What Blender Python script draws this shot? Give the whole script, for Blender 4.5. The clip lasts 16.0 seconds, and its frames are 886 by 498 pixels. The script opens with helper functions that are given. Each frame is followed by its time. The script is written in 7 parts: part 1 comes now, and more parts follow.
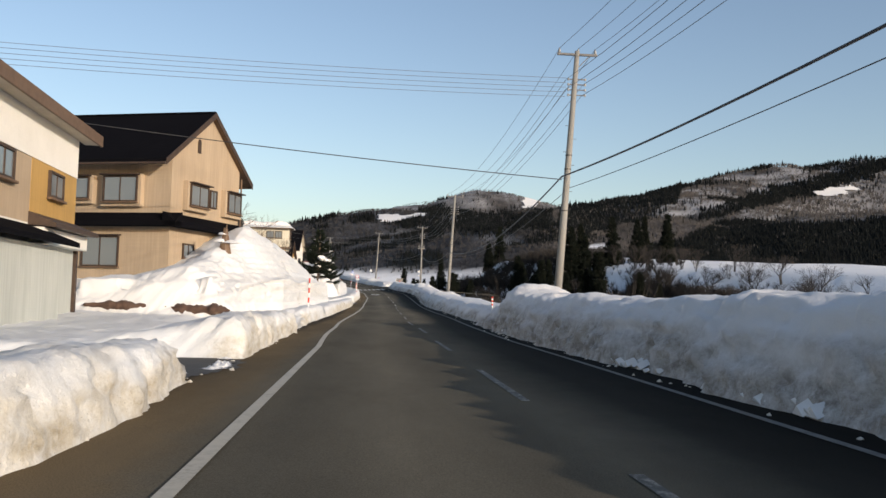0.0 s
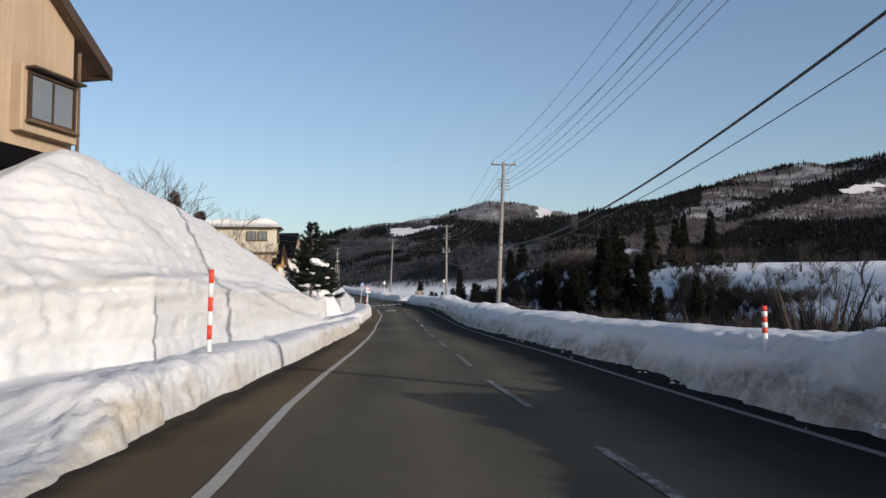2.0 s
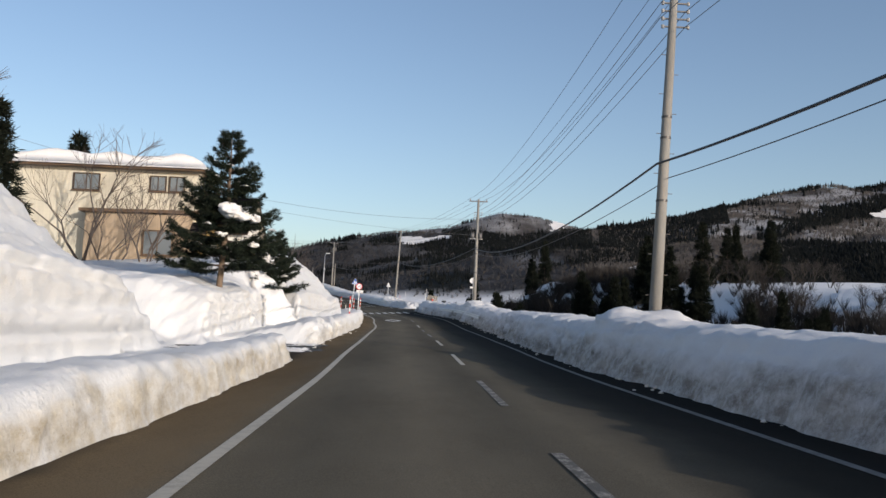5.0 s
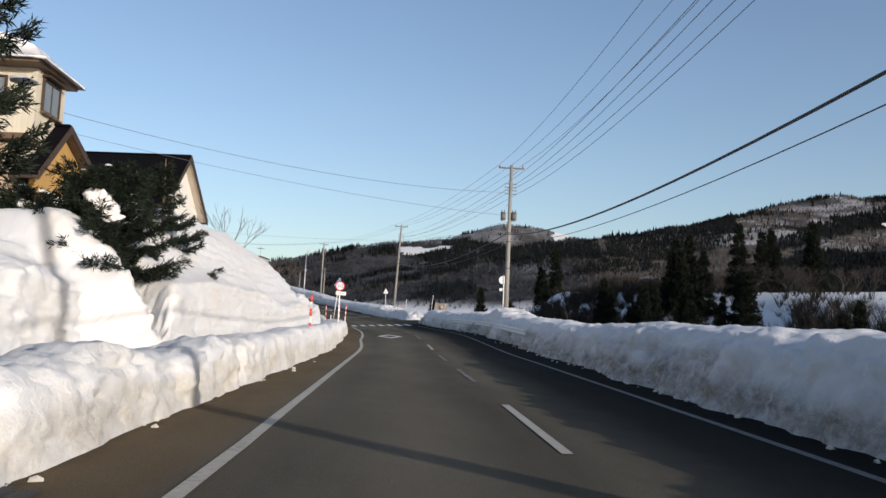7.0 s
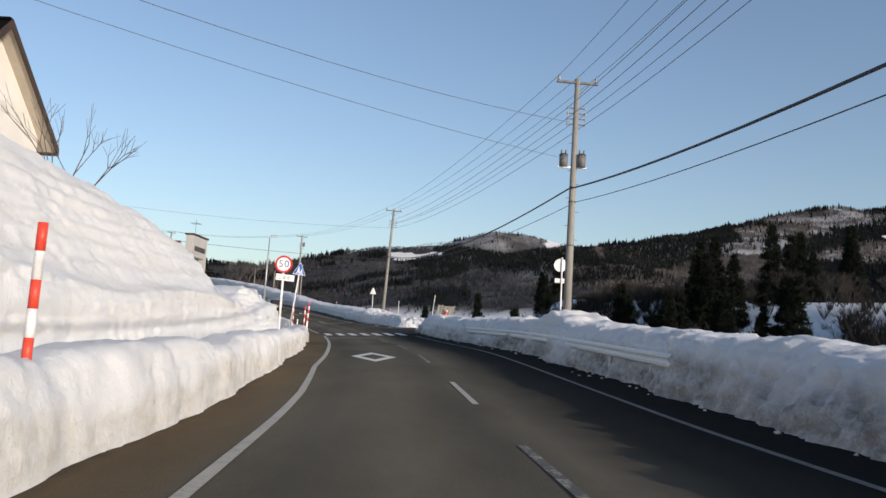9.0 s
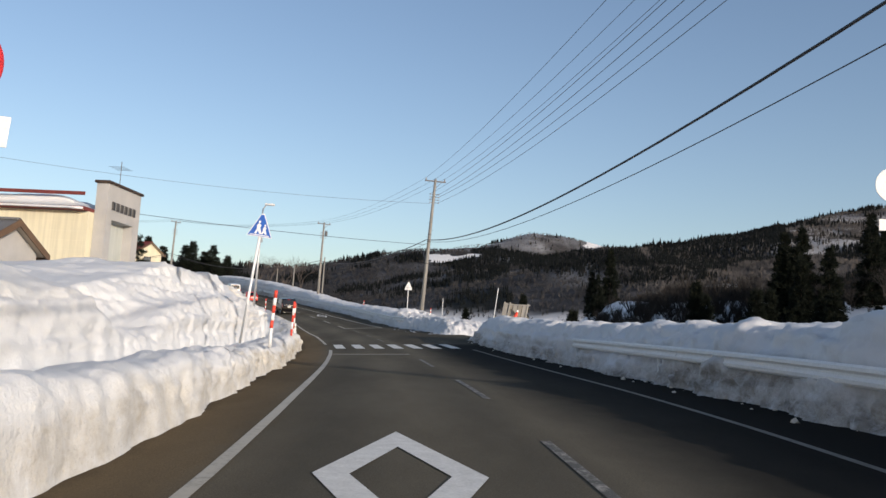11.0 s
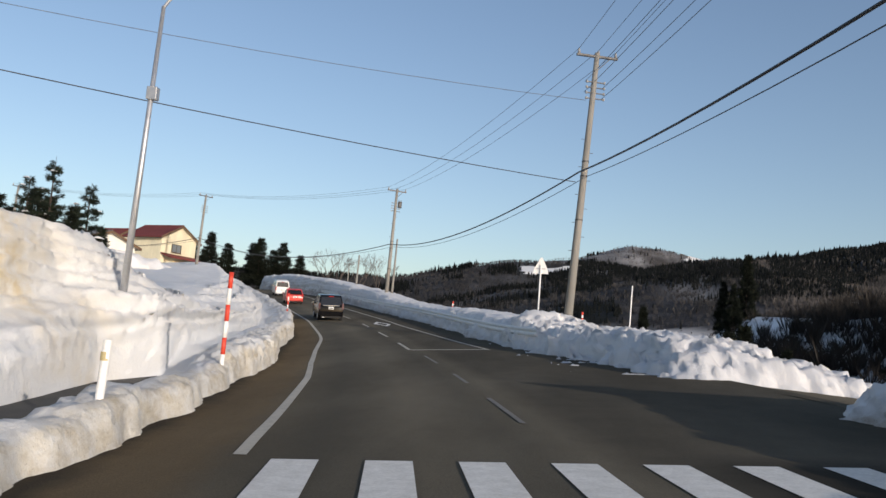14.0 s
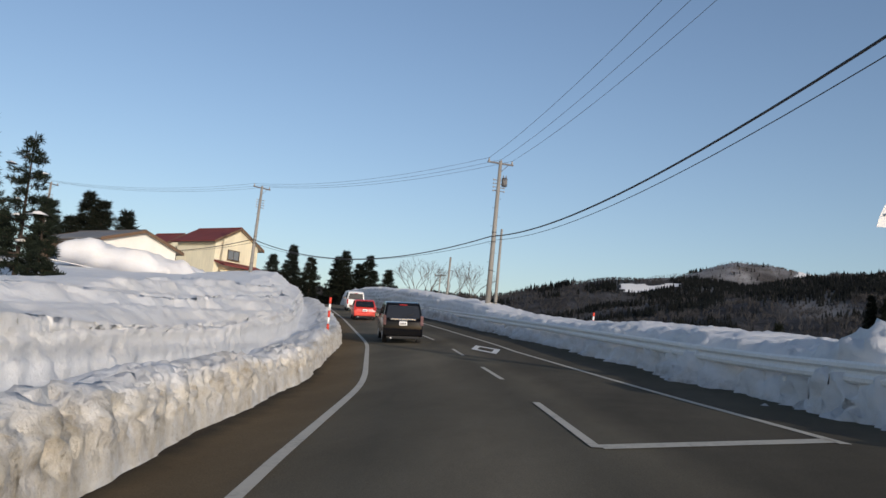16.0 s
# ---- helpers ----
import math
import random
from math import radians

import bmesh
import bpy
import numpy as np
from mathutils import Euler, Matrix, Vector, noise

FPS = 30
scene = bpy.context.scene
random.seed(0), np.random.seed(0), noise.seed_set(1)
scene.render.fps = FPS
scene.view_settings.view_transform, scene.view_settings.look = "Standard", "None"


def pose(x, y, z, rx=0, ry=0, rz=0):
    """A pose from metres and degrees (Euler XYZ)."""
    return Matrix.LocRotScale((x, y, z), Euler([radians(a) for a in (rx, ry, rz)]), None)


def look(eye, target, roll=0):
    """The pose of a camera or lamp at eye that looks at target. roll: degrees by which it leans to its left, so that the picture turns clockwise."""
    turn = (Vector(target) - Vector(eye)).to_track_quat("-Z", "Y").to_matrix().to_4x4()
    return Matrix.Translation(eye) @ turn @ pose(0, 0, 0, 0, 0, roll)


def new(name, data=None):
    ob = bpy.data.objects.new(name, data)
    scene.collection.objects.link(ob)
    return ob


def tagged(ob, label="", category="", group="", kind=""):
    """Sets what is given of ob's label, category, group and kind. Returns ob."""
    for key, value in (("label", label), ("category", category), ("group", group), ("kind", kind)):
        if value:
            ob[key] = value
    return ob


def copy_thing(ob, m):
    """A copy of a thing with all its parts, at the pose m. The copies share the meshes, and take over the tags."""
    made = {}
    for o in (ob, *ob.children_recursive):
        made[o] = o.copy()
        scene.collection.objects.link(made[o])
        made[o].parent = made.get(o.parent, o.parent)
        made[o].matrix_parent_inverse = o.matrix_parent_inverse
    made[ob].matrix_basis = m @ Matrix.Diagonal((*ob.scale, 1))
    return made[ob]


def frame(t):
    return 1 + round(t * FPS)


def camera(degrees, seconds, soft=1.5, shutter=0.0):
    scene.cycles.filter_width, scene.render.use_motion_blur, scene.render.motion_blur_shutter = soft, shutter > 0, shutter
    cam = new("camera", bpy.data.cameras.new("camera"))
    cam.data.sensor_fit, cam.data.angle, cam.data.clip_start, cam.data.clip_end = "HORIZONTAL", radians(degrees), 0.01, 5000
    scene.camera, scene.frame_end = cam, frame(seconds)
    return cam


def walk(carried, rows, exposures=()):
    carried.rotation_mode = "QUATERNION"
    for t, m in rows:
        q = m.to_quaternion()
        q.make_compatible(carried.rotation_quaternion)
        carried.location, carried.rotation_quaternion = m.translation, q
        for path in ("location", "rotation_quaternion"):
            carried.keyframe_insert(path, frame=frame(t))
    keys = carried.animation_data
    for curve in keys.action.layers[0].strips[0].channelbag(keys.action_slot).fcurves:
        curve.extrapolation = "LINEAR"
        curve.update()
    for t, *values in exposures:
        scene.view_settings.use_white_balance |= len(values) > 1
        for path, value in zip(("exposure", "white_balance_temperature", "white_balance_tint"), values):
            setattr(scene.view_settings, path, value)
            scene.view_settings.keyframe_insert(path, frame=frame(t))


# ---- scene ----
EXPOSURE = 0.85
cam = camera(55.0, 16.0)
PATH = [
    (0, look((0.001, 0.001, 1.419), (0.818, 9.951, 1.999), 1.56)),
    (0.5, look((0.114, 7.581, 1.427), (0.757, 17.538, 2.103), 1.23)),
    (1, look((0.090, 15.686, 1.485), (0.733, 25.641, 2.176), 0.86)),
    (1.5, look((0.059, 23.678, 1.546), (0.707, 33.632, 2.243), 0.67)),
    (2, look((-0.085, 30.264, 1.489), (0.583, 40.214, 2.233), -0.23)),
    (2.5, look((-0.024, 36.167, 1.459), (0.795, 46.113, 2.105), -0.69)),
    (3, look((0.149, 42.247, 1.456), (0.959, 52.193, 2.106), 0.70)),
    (3.5, look((0.295, 49.243, 1.473), (1.027, 59.193, 2.154), 1.55)),
    (4, look((0.444, 56.250, 1.482), (1.020, 66.204, 2.253), 2.46)),
    (6.5, look((0.799, 89.644, 1.779), (1.306, 99.583, 2.754), 1.29)),
    (7, look((0.803, 95.886, 1.883), (1.352, 105.818, 2.910), 2.18)),
    (7.5, look((0.923, 102.717, 2.011), (1.569, 112.639, 3.074), 2.34)),
    (8, look((0.996, 109.248, 2.197), (1.676, 119.166, 3.278), 2.94)),
    (10.5, look((0.698, 136.915, 2.697), (1.250, 146.832, 3.861), 2.62)),
    (11, look((0.731, 143.833, 3.024), (0.958, 153.766, 4.158), 3.15)),
    (11.5, look((0.589, 150.740, 3.232), (0.672, 160.683, 4.292), 3.08)),
    (12, look((0.299, 157.203, 3.417), (0.344, 167.143, 4.510), 3.68)),
    (12.5, look((0.077, 162.722, 3.590), (-0.018, 172.658, 4.724), 4.49)),
    (13, look((-0.466, 168.794, 3.591), (-0.758, 178.721, 4.762), 4.49)),
    (13.5, look((-0.932, 174.846, 3.722), (-1.438, 184.763, 4.905), 4.34)),
    (14, look((-1.541, 181.758, 3.983), (-2.400, 191.646, 5.199), 4.60)),
    (14.5, look((-2.324, 188.561, 4.232), (-3.561, 198.392, 5.583), 3.71)),
    (15, look((-3.234, 194.162, 4.368), (-4.772, 203.939, 5.796), 3.29)),
    (15.5, look((-4.197, 198.403, 4.523), (-5.927, 208.155, 5.905), 4.01)),
    (16, look((-5.196, 203.588, 4.797), (-7.160, 213.299, 6.151), 4.79)),
]
walk(cam, PATH, exposures=tuple((t, EXPOSURE + d, k + 90, 16.5) for t, d, k in ((0.0, 0.17, 7000), (1.0, 0.05, 6700), (2.0, -0.11, 6480), (4.0, -0.06, 6550), (7.0, 0.05, 6500), (11.0, 0.02, 6650), (13.5, -0.03, 6700), (15.0, -0.13, 6480), (16.0, -0.22, 6430))))
# ---------- light ----------
SUN_AZ = math.atan2(0.62, -0.78)      # clockwise from +y, towards the sun
SUN_EL = radians(11.5)
world = bpy.data.worlds.new("world")
world.use_nodes = True
scene.world = world
wt = world.node_tree
sky = wt.nodes.new("ShaderNodeTexSky")
sky.sky_type = "NISHITA"
sky.sun_disc = False
sky.sun_elevation = SUN_EL
sky.sun_rotation = SUN_AZ
sky.altitude = 200
sky.air_density = 1.0
sky.dust_density = 1.5
sky.ozone_density = 1.9
wt.links.new(sky.outputs[0], wt.nodes["Background"].inputs[0])
wt.nodes["Background"].inputs[1].default_value = 0.099
sun = new("sun", bpy.data.lights.new("sun", "SUN"))
sun.data.energy = 2.15
sun.data.angle = radians(0.5)
sun.data.color = (1.0, 0.945, 0.85)
sun.matrix_basis = look((0, 0, 0), (-math.sin(SUN_AZ) * math.cos(SUN_EL), -math.cos(SUN_AZ) * math.cos(SUN_EL), -math.sin(SUN_EL)))


# ---------- materials ----------
class Mat:
    """A small node-material builder."""

    def __init__(self, name, rough=0.8, metal=0.0, spec=0.4):
        self.m = bpy.data.materials.new(name)
        self.m.use_nodes = True
        self.t = self.m.node_tree
        self.b = self.t.nodes["Principled BSDF"]
        self.b.inputs["Roughness"].default_value = rough
        self.b.inputs["Metallic"].default_value = metal
        self.b.inputs["Specular IOR Level"].default_value = spec
        self.co = self.t.nodes.new("ShaderNodeTexCoord").outputs["Object"]

    def node(self, kind, **kw):
        n = self.t.nodes.new(kind)
        for k, v in kw.items():
            n.inputs[k].default_value = v
        return n

    def link(self, a, b):
        self.t.links.new(a, b)

    def noise(self, scale, detail=4, rough=0.55, stretch=None):
        n = self.node("ShaderNodeTexNoise", Scale=scale, Detail=detail, Roughness=rough)
        src = self.co
        if stretch:
            mp = self.t.nodes.new("ShaderNodeMapping")
            mp.inputs["Scale"].default_value = stretch
            self.link(self.co, mp.inputs["Vector"])
            src = mp.outputs[0]
        self.link(src, n.inputs["Vector"])
        return n.outputs["Fac"]

    def ramp(self, fac, stops):
        r = self.t.nodes.new("ShaderNodeValToRGB")
        els = r.color_ramp.elements
        while len(els) < len(stops):
            els.new(0.5)
        for e, (p, c) in zip(els, stops):
            e.position = p
            e.color = (*c, 1) if len(c) == 3 else c
        self.link(fac, r.inputs[0])
        return r.outputs[0]

    def mix(self, fac, a, b, blend="MIX"):
        n = self.t.nodes.new("ShaderNodeMix")
        n.data_type = "RGBA"
        n.blend_type = blend
        for sock, v in ((n.inputs[0], fac), (n.inputs[6], a), (n.inputs[7], b)):
            if isinstance(v, (int, float)):
                sock.default_value = v
            elif isinstance(v, tuple):
                sock.default_value = (*v, 1)
            else:
                self.link(v, sock)
        return n.outputs[2]

    def color(self, src):
        if isinstance(src, tuple):
            self.b.inputs["Base Color"].default_value = (*src, 1)
        else:
            self.link(src, self.b.inputs["Base Color"])
        return self

    def bump(self, fac, dist, strength=1.0):
        n = self.t.nodes.new("ShaderNodeBump")
        n.inputs["Distance"].default_value = dist
        n.inputs["Strength"].default_value = strength
        self.link(fac, n.inputs["Height"])
        self.link(n.outputs[0], self.b.inputs["Normal"])
        return self


def two_tone(name, c1, c2, scale=3.0, rough=0.7, metal=0.0, bump=0.0, fine=40.0, stretch=None, spec=0.4):
    k = Mat(name, rough, metal, spec)
    a = k.ramp(k.noise(scale, 5, 0.6, stretch), [(0.3, c1), (0.7, c2)])
    f = k.noise(fine, 3)
    k.color(k.mix(0.25, a, k.ramp(f, [(0.3, tuple(0.7 * v for v in c1)), (0.7, tuple(min(1, 1.15 * v) for v in c2))])))
    if bump:
        k.bump(f, bump)
    return k.m


def snow_material(name, clean, dirt, amount, lumps, grain_dist=0.02):
    k = Mat(name, 0.55, 0.0, 0.3)
    d = k.ramp(k.noise(0.55, 6, 0.65, (1, 0.5, 2.2)), [(0.42, (0, 0, 0)), (0.72, (amount, amount, amount))])
    f = k.ramp(k.noise(7.0, 5, 0.7), [(0.4, (0, 0, 0)), (0.7, (amount * 0.6,) * 3)])
    both = k.mix(1.0, d, f, "ADD")
    big = k.ramp(k.noise(0.15, 3), [(0.3, clean), (0.7, tuple(0.93 * c for c in clean))])
    k.color(k.mix(both, big, dirt))
    h = k.mix(0.25, k.noise(lumps, 5, 0.55), k.noise(17.0, 3, 0.6))
    k.bump(h, grain_dist * 2, 0.7)
    return k.m


SNOW = snow_material("snow_clean", (0.77, 0.77, 0.765), (0.66, 0.61, 0.52), 0.35, 3.0)
SNOW_PLOUGHED = snow_material("snow_ploughed", (0.70, 0.67, 0.60), (0.40, 0.34, 0.25), 0.75, 5.0, 0.02)


def bank_material(name, clean, grimy, grit):
    """Ploughed snow: the dirt and the yellow stains come from the sheet's own attributes, broken up by noise."""
    k = Mat(name, 0.6, 0.0, 0.25)
    dirt, stain = k.t.nodes.new("ShaderNodeAttribute"), k.t.nodes.new("ShaderNodeAttribute")
    dirt.attribute_name, stain.attribute_name = "dirt", "stain"
    big = k.ramp(k.noise(0.35, 4, 0.6), [(0.3, clean), (0.7, tuple(0.92 * c for c in clean))])
    soil = k.ramp(k.noise(1.6, 6, 0.7, (1, 0.6, 1.6)), [(0.32, grit), (0.60, grimy)])
    amount = k.mix(1.0, dirt.outputs["Color"], k.ramp(k.noise(3.0, 6, 0.75), [(0.30, (0.25,) * 3), (0.62, (1.25,) * 3)]), "MULTIPLY")
    body = k.mix(amount, big, soil)
    body = k.mix(k.mix(1.0, stain.outputs["Color"], k.ramp(k.noise(1.1, 5, 0.65), [(0.35, (0.1,) * 3), (0.6, (1.0,) * 3)]), "MULTIPLY"), body, (0.62, 0.52, 0.34))
    specks = k.ramp(k.noise(26.0, 3, 0.7), [(0.62, (0, 0, 0)), (0.72, (0.7,) * 3)])
    body = k.mix(k.mix(1.0, specks, dirt.outputs["Color"], "MULTIPLY"), body, tuple(0.45 * c for c in grit))
    k.color(body)
    k.bump(k.mix(0.4, k.noise(4.0, 8, 0.68), k.noise(15.0, 5, 0.7)), 0.055, 0.8)
    return k.m


# the shaded copy's darker tones hold painted shade as well as real grime
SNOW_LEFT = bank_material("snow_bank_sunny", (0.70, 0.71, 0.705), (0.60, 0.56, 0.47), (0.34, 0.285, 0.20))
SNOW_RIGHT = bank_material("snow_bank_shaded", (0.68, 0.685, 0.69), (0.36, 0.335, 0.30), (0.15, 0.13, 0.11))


def asphalt_material():
    k = Mat("asphalt", 0.9, 0.0, 0.03)
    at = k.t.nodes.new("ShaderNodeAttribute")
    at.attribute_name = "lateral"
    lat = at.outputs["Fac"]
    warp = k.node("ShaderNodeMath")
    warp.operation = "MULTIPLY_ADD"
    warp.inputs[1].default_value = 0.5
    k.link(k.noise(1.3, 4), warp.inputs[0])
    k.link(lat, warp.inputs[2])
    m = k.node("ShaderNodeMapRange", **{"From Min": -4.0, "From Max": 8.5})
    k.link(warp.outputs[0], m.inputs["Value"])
    # across the road: dusty brown shoulder, darker wheel tracks, paler crown; near-black right end is the bank's shade
    # painted in
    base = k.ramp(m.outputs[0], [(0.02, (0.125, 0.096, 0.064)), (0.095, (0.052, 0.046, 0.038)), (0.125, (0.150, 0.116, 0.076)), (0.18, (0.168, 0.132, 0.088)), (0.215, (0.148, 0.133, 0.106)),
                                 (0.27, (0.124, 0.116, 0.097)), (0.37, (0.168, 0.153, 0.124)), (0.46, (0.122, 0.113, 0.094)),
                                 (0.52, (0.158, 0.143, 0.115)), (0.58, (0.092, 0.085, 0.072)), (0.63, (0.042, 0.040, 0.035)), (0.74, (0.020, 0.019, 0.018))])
    patch = k.ramp(k.noise(0.35, 5, 0.6, (1, 0.25, 1)), [(0.35, (0.78, 0.78, 0.78)), (0.65, (1.15, 1.15, 1.15))])
    grain = k.ramp(k.noise(70.0, 2, 0.7), [(0.3, (0.62, 0.62, 0.62)), (0.7, (1.06, 1.06, 1.06))])
    k.color(k.mix(1.0, k.mix(1.0, k.mix(1.0, base, patch, "MULTIPLY"), grain, "MULTIPLY"), (1.05, 1.0, 0.90), "MULTIPLY"))
    k.bump(k.noise(90.0, 2), 0.004)
    return k.m


ASPHALT = asphalt_material()


def paint_material():
    k = Mat("road_paint", 0.7)
    wear = k.ramp(k.noise(9.0, 6, 0.75), [(0.40, (0.14, 0.13, 0.11)), (0.54, (0.43, 0.395, 0.32))])
    k.color(k.mix(k.ramp(k.noise(0.8, 3), [(0.35, (0.0,) * 3), (0.7, (0.55,) * 3)]), (0.47, 0.43, 0.345), wear))
    return k.m


WET_ASPHALT = two_tone("wet_asphalt", (0.026, 0.025, 0.023), (0.058, 0.054, 0.047), 1.2, 0.72, bump=0.004)
PAINT = paint_material()


def worn_paint_material():
    k = Mat("road_paint_worn", 0.75)
    wear = k.ramp(k.noise(6.0, 6, 0.8, (1, 0.6, 1)), [(0.47, (0.088, 0.080, 0.066)), (0.64, (0.36, 0.33, 0.28))])
    k.color(wear)
    return k.m


PAINT_WORN = worn_paint_material()
PAINT_FAR = two_tone("road_paint_thin", (0.09, 0.087, 0.08), (0.21, 0.205, 0.19), 4.0, 0.75, fine=22.0)
PAINT_FRESH = two_tone("road_paint_fresh", (0.58, 0.56, 0.50), (0.78, 0.76, 0.70), 5.0, 0.7, fine=30.0)
PAINT_GHOST = two_tone("road_paint_ghost", (0.11, 0.103, 0.088), (0.22, 0.205, 0.175), 3.5, 0.8)
CONCRETE = two_tone("pole_concrete", (0.18, 0.173, 0.155), (0.28, 0.27, 0.245), 1.5, 0.85, bump=0.004, stretch=(1, 1, 0.3))
STEEL = two_tone("galvanised_steel", (0.42, 0.43, 0.44), (0.55, 0.56, 0.57), 6, 0.45, 0.7)
ARM_STEEL = two_tone("weathered_arm_steel", (0.10, 0.10, 0.10), (0.19, 0.185, 0.18), 6, 0.7, 0.3)
GREY_PLANK = two_tone("grey_plank", (0.15, 0.135, 0.11), (0.26, 0.24, 0.20), 5, 0.85, stretch=(6, 6, 0.5))
INSULATOR = two_tone("grimy_porcelain", (0.20, 0.20, 0.20), (0.34, 0.34, 0.33), 9, 0.4)
DARK_STEEL = two_tone("dark_steel", (0.06, 0.06, 0.06), (0.12, 0.11, 0.10), 8, 0.5, 0.5)
CABLE = two_tone("cable_rubber", (0.02, 0.02, 0.022), (0.04, 0.04, 0.042), 3, 0.6)
WIRE = two_tone("weathered_wire", (0.07, 0.08, 0.09), (0.12, 0.13, 0.14), 3, 0.6)
PORCELAIN = two_tone("porcelain", (0.55, 0.55, 0.53), (0.7, 0.7, 0.68), 9, 0.25)
BARK = two_tone("bark", (0.10, 0.07, 0.05), (0.22, 0.16, 0.11), 6, 0.9, bump=0.02, stretch=(2, 2, 0.4))
TWIG = two_tone("bare_twig", (0.060, 0.048, 0.040), (0.13, 0.105, 0.088), 2, 0.9)
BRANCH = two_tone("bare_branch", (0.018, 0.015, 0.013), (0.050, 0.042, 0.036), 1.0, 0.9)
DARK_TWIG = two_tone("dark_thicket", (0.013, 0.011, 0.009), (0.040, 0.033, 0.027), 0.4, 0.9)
DARK_BARK = two_tone("dark_bark", (0.03, 0.022, 0.017), (0.07, 0.05, 0.038), 6, 0.9, bump=0.02, stretch=(2, 2, 0.4))
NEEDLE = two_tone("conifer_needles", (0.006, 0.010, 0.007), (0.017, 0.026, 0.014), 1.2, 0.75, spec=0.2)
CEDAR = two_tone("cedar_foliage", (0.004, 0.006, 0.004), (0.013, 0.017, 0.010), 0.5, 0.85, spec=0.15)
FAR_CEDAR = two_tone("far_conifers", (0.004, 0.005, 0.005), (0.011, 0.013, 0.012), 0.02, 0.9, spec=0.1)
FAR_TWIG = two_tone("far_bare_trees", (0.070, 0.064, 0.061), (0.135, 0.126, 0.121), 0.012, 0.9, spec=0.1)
FAR_SHADED = two_tone("far_shaded_bare_trees", (0.028, 0.028, 0.030), (0.062, 0.062, 0.065), 0.012, 0.9, spec=0.1)
RED_PAINT = two_tone("red_reflective", (0.62, 0.05, 0.03), (0.75, 0.08, 0.04), 8, 0.45)
SIGN_RED = two_tone("sign_red", (0.45, 0.018, 0.025), (0.55, 0.03, 0.035), 8, 0.45)
WHITE_PAINT = two_tone("white_paint", (0.72, 0.72, 0.70), (0.82, 0.82, 0.80), 5, 0.5)
BLUE_PAINT = two_tone("blue_sign", (0.02, 0.09, 0.38), (0.03, 0.13, 0.46), 5, 0.4)
DIGIT_BLUE = two_tone("digit_blue", (0.035, 0.11, 0.28), (0.045, 0.14, 0.34), 5, 0.4)
BLACK_INK = two_tone("black_ink", (0.02, 0.02, 0.02), (0.05, 0.05, 0.05), 5, 0.5)
YELLOW_BOARD = two_tone("weathered_board", (0.40, 0.32, 0.14), (0.55, 0.47, 0.27), 3, 0.7)


def siding(name, c, pitch, depth=0.012, rough=0.75, spec=0.4):
    """Horizontal boards with a shadow gap, on walls of any turn."""
    k = Mat(name, rough, 0.0, spec)
    w = k.node("ShaderNodeTexWave", Scale=1.0 / pitch * 0.3183 * 3.14159 / 2, Distortion=0.0, Detail=0.0)
    w.wave_type, w.bands_direction, w.wave_profile = "BANDS", "Z", "SAW"
    k.link(k.co, w.inputs["Vector"])
    tone = k.ramp(k.noise(0.6, 5, 0.6, (1, 1, 0.4)), [(0.3, tuple(0.86 * v for v in c)), (0.7, tuple(1.06 * v for v in c))])
    streak = k.ramp(k.noise(3.0, 4, 0.6, (3, 3, 0.15)), [(0.35, (0.88,) * 3), (0.65, (1.03,) * 3)])
    k.color(k.mix(1.0, tone, streak, "MULTIPLY"))
    k.bump(w.outputs["Fac"], depth, 0.6)
    return k.m


TAN = siding("tan_siding", (0.41, 0.315, 0.215), 0.30)
OCHRE = siding("ochre_siding", (0.46, 0.28, 0.09), 0.45)
CREAM = siding("cream_siding", (0.60, 0.555, 0.44), 0.40)
CREAM_WALL = siding("cream_wall", (0.70, 0.64, 0.46), 0.60, 0.006)
GREY_WALL = two_tone("grey_render", (0.36, 0.35, 0.33), (0.45, 0.44, 0.42), 1.0, 0.85, bump=0.004)
SHUTTER = siding("shutter_grey", (0.46, 0.48, 0.44), 0.12)
PALE_WALL = two_tone("pale_wall", (0.66, 0.64, 0.58), (0.76, 0.74, 0.68), 0.8, 0.8, bump=0.003)
ROOF_DARK = siding("dark_metal_roof", (0.006, 0.006, 0.0075), 0.35, 0.012, 0.9, 0.02)
ROOF_RED = siding("red_metal_roof", (0.17, 0.035, 0.03), 0.35, 0.02)
ROOF_GREY = siding("grey_metal_roof", (0.17, 0.17, 0.17), 0.35, 0.02)
TRIM_DARK = two_tone("dark_trim", (0.035, 0.022, 0.016), (0.07, 0.045, 0.03), 4, 0.6)
TRIM_BROWN = two_tone("brown_fascia", (0.10, 0.06, 0.035), (0.16, 0.10, 0.06), 4, 0.6)
SOFFIT = two_tone("soffit", (0.42, 0.36, 0.28), (0.5, 0.44, 0.35), 2, 0.8)
GLASS = Mat("window_glass", 0.06, 0.0, 0.7).color((0.16, 0.18, 0.19)).m
CURTAIN = two_tone("curtain", (0.40, 0.38, 0.34), (0.55, 0.53, 0.48), 3, 0.9, stretch=(8, 8, 0.3))
EARTH = two_tone("wet_earth", (0.05, 0.03, 0.02), (0.12, 0.07, 0.05), 3, 0.9, bump=0.03)
CAR_BLACK = two_tone("black_car_paint", (0.004, 0.004, 0.005), (0.007, 0.007, 0.008), 2, 0.14, spec=0.15)
CAR_RED = two_tone("red_car_paint", (0.55, 0.03, 0.02), (0.62, 0.045, 0.03), 2, 0.3, spec=0.6)
CAR_WHITE = two_tone("white_car_paint", (0.62, 0.62, 0.60), (0.74, 0.74, 0.72), 2, 0.3, spec=0.6)
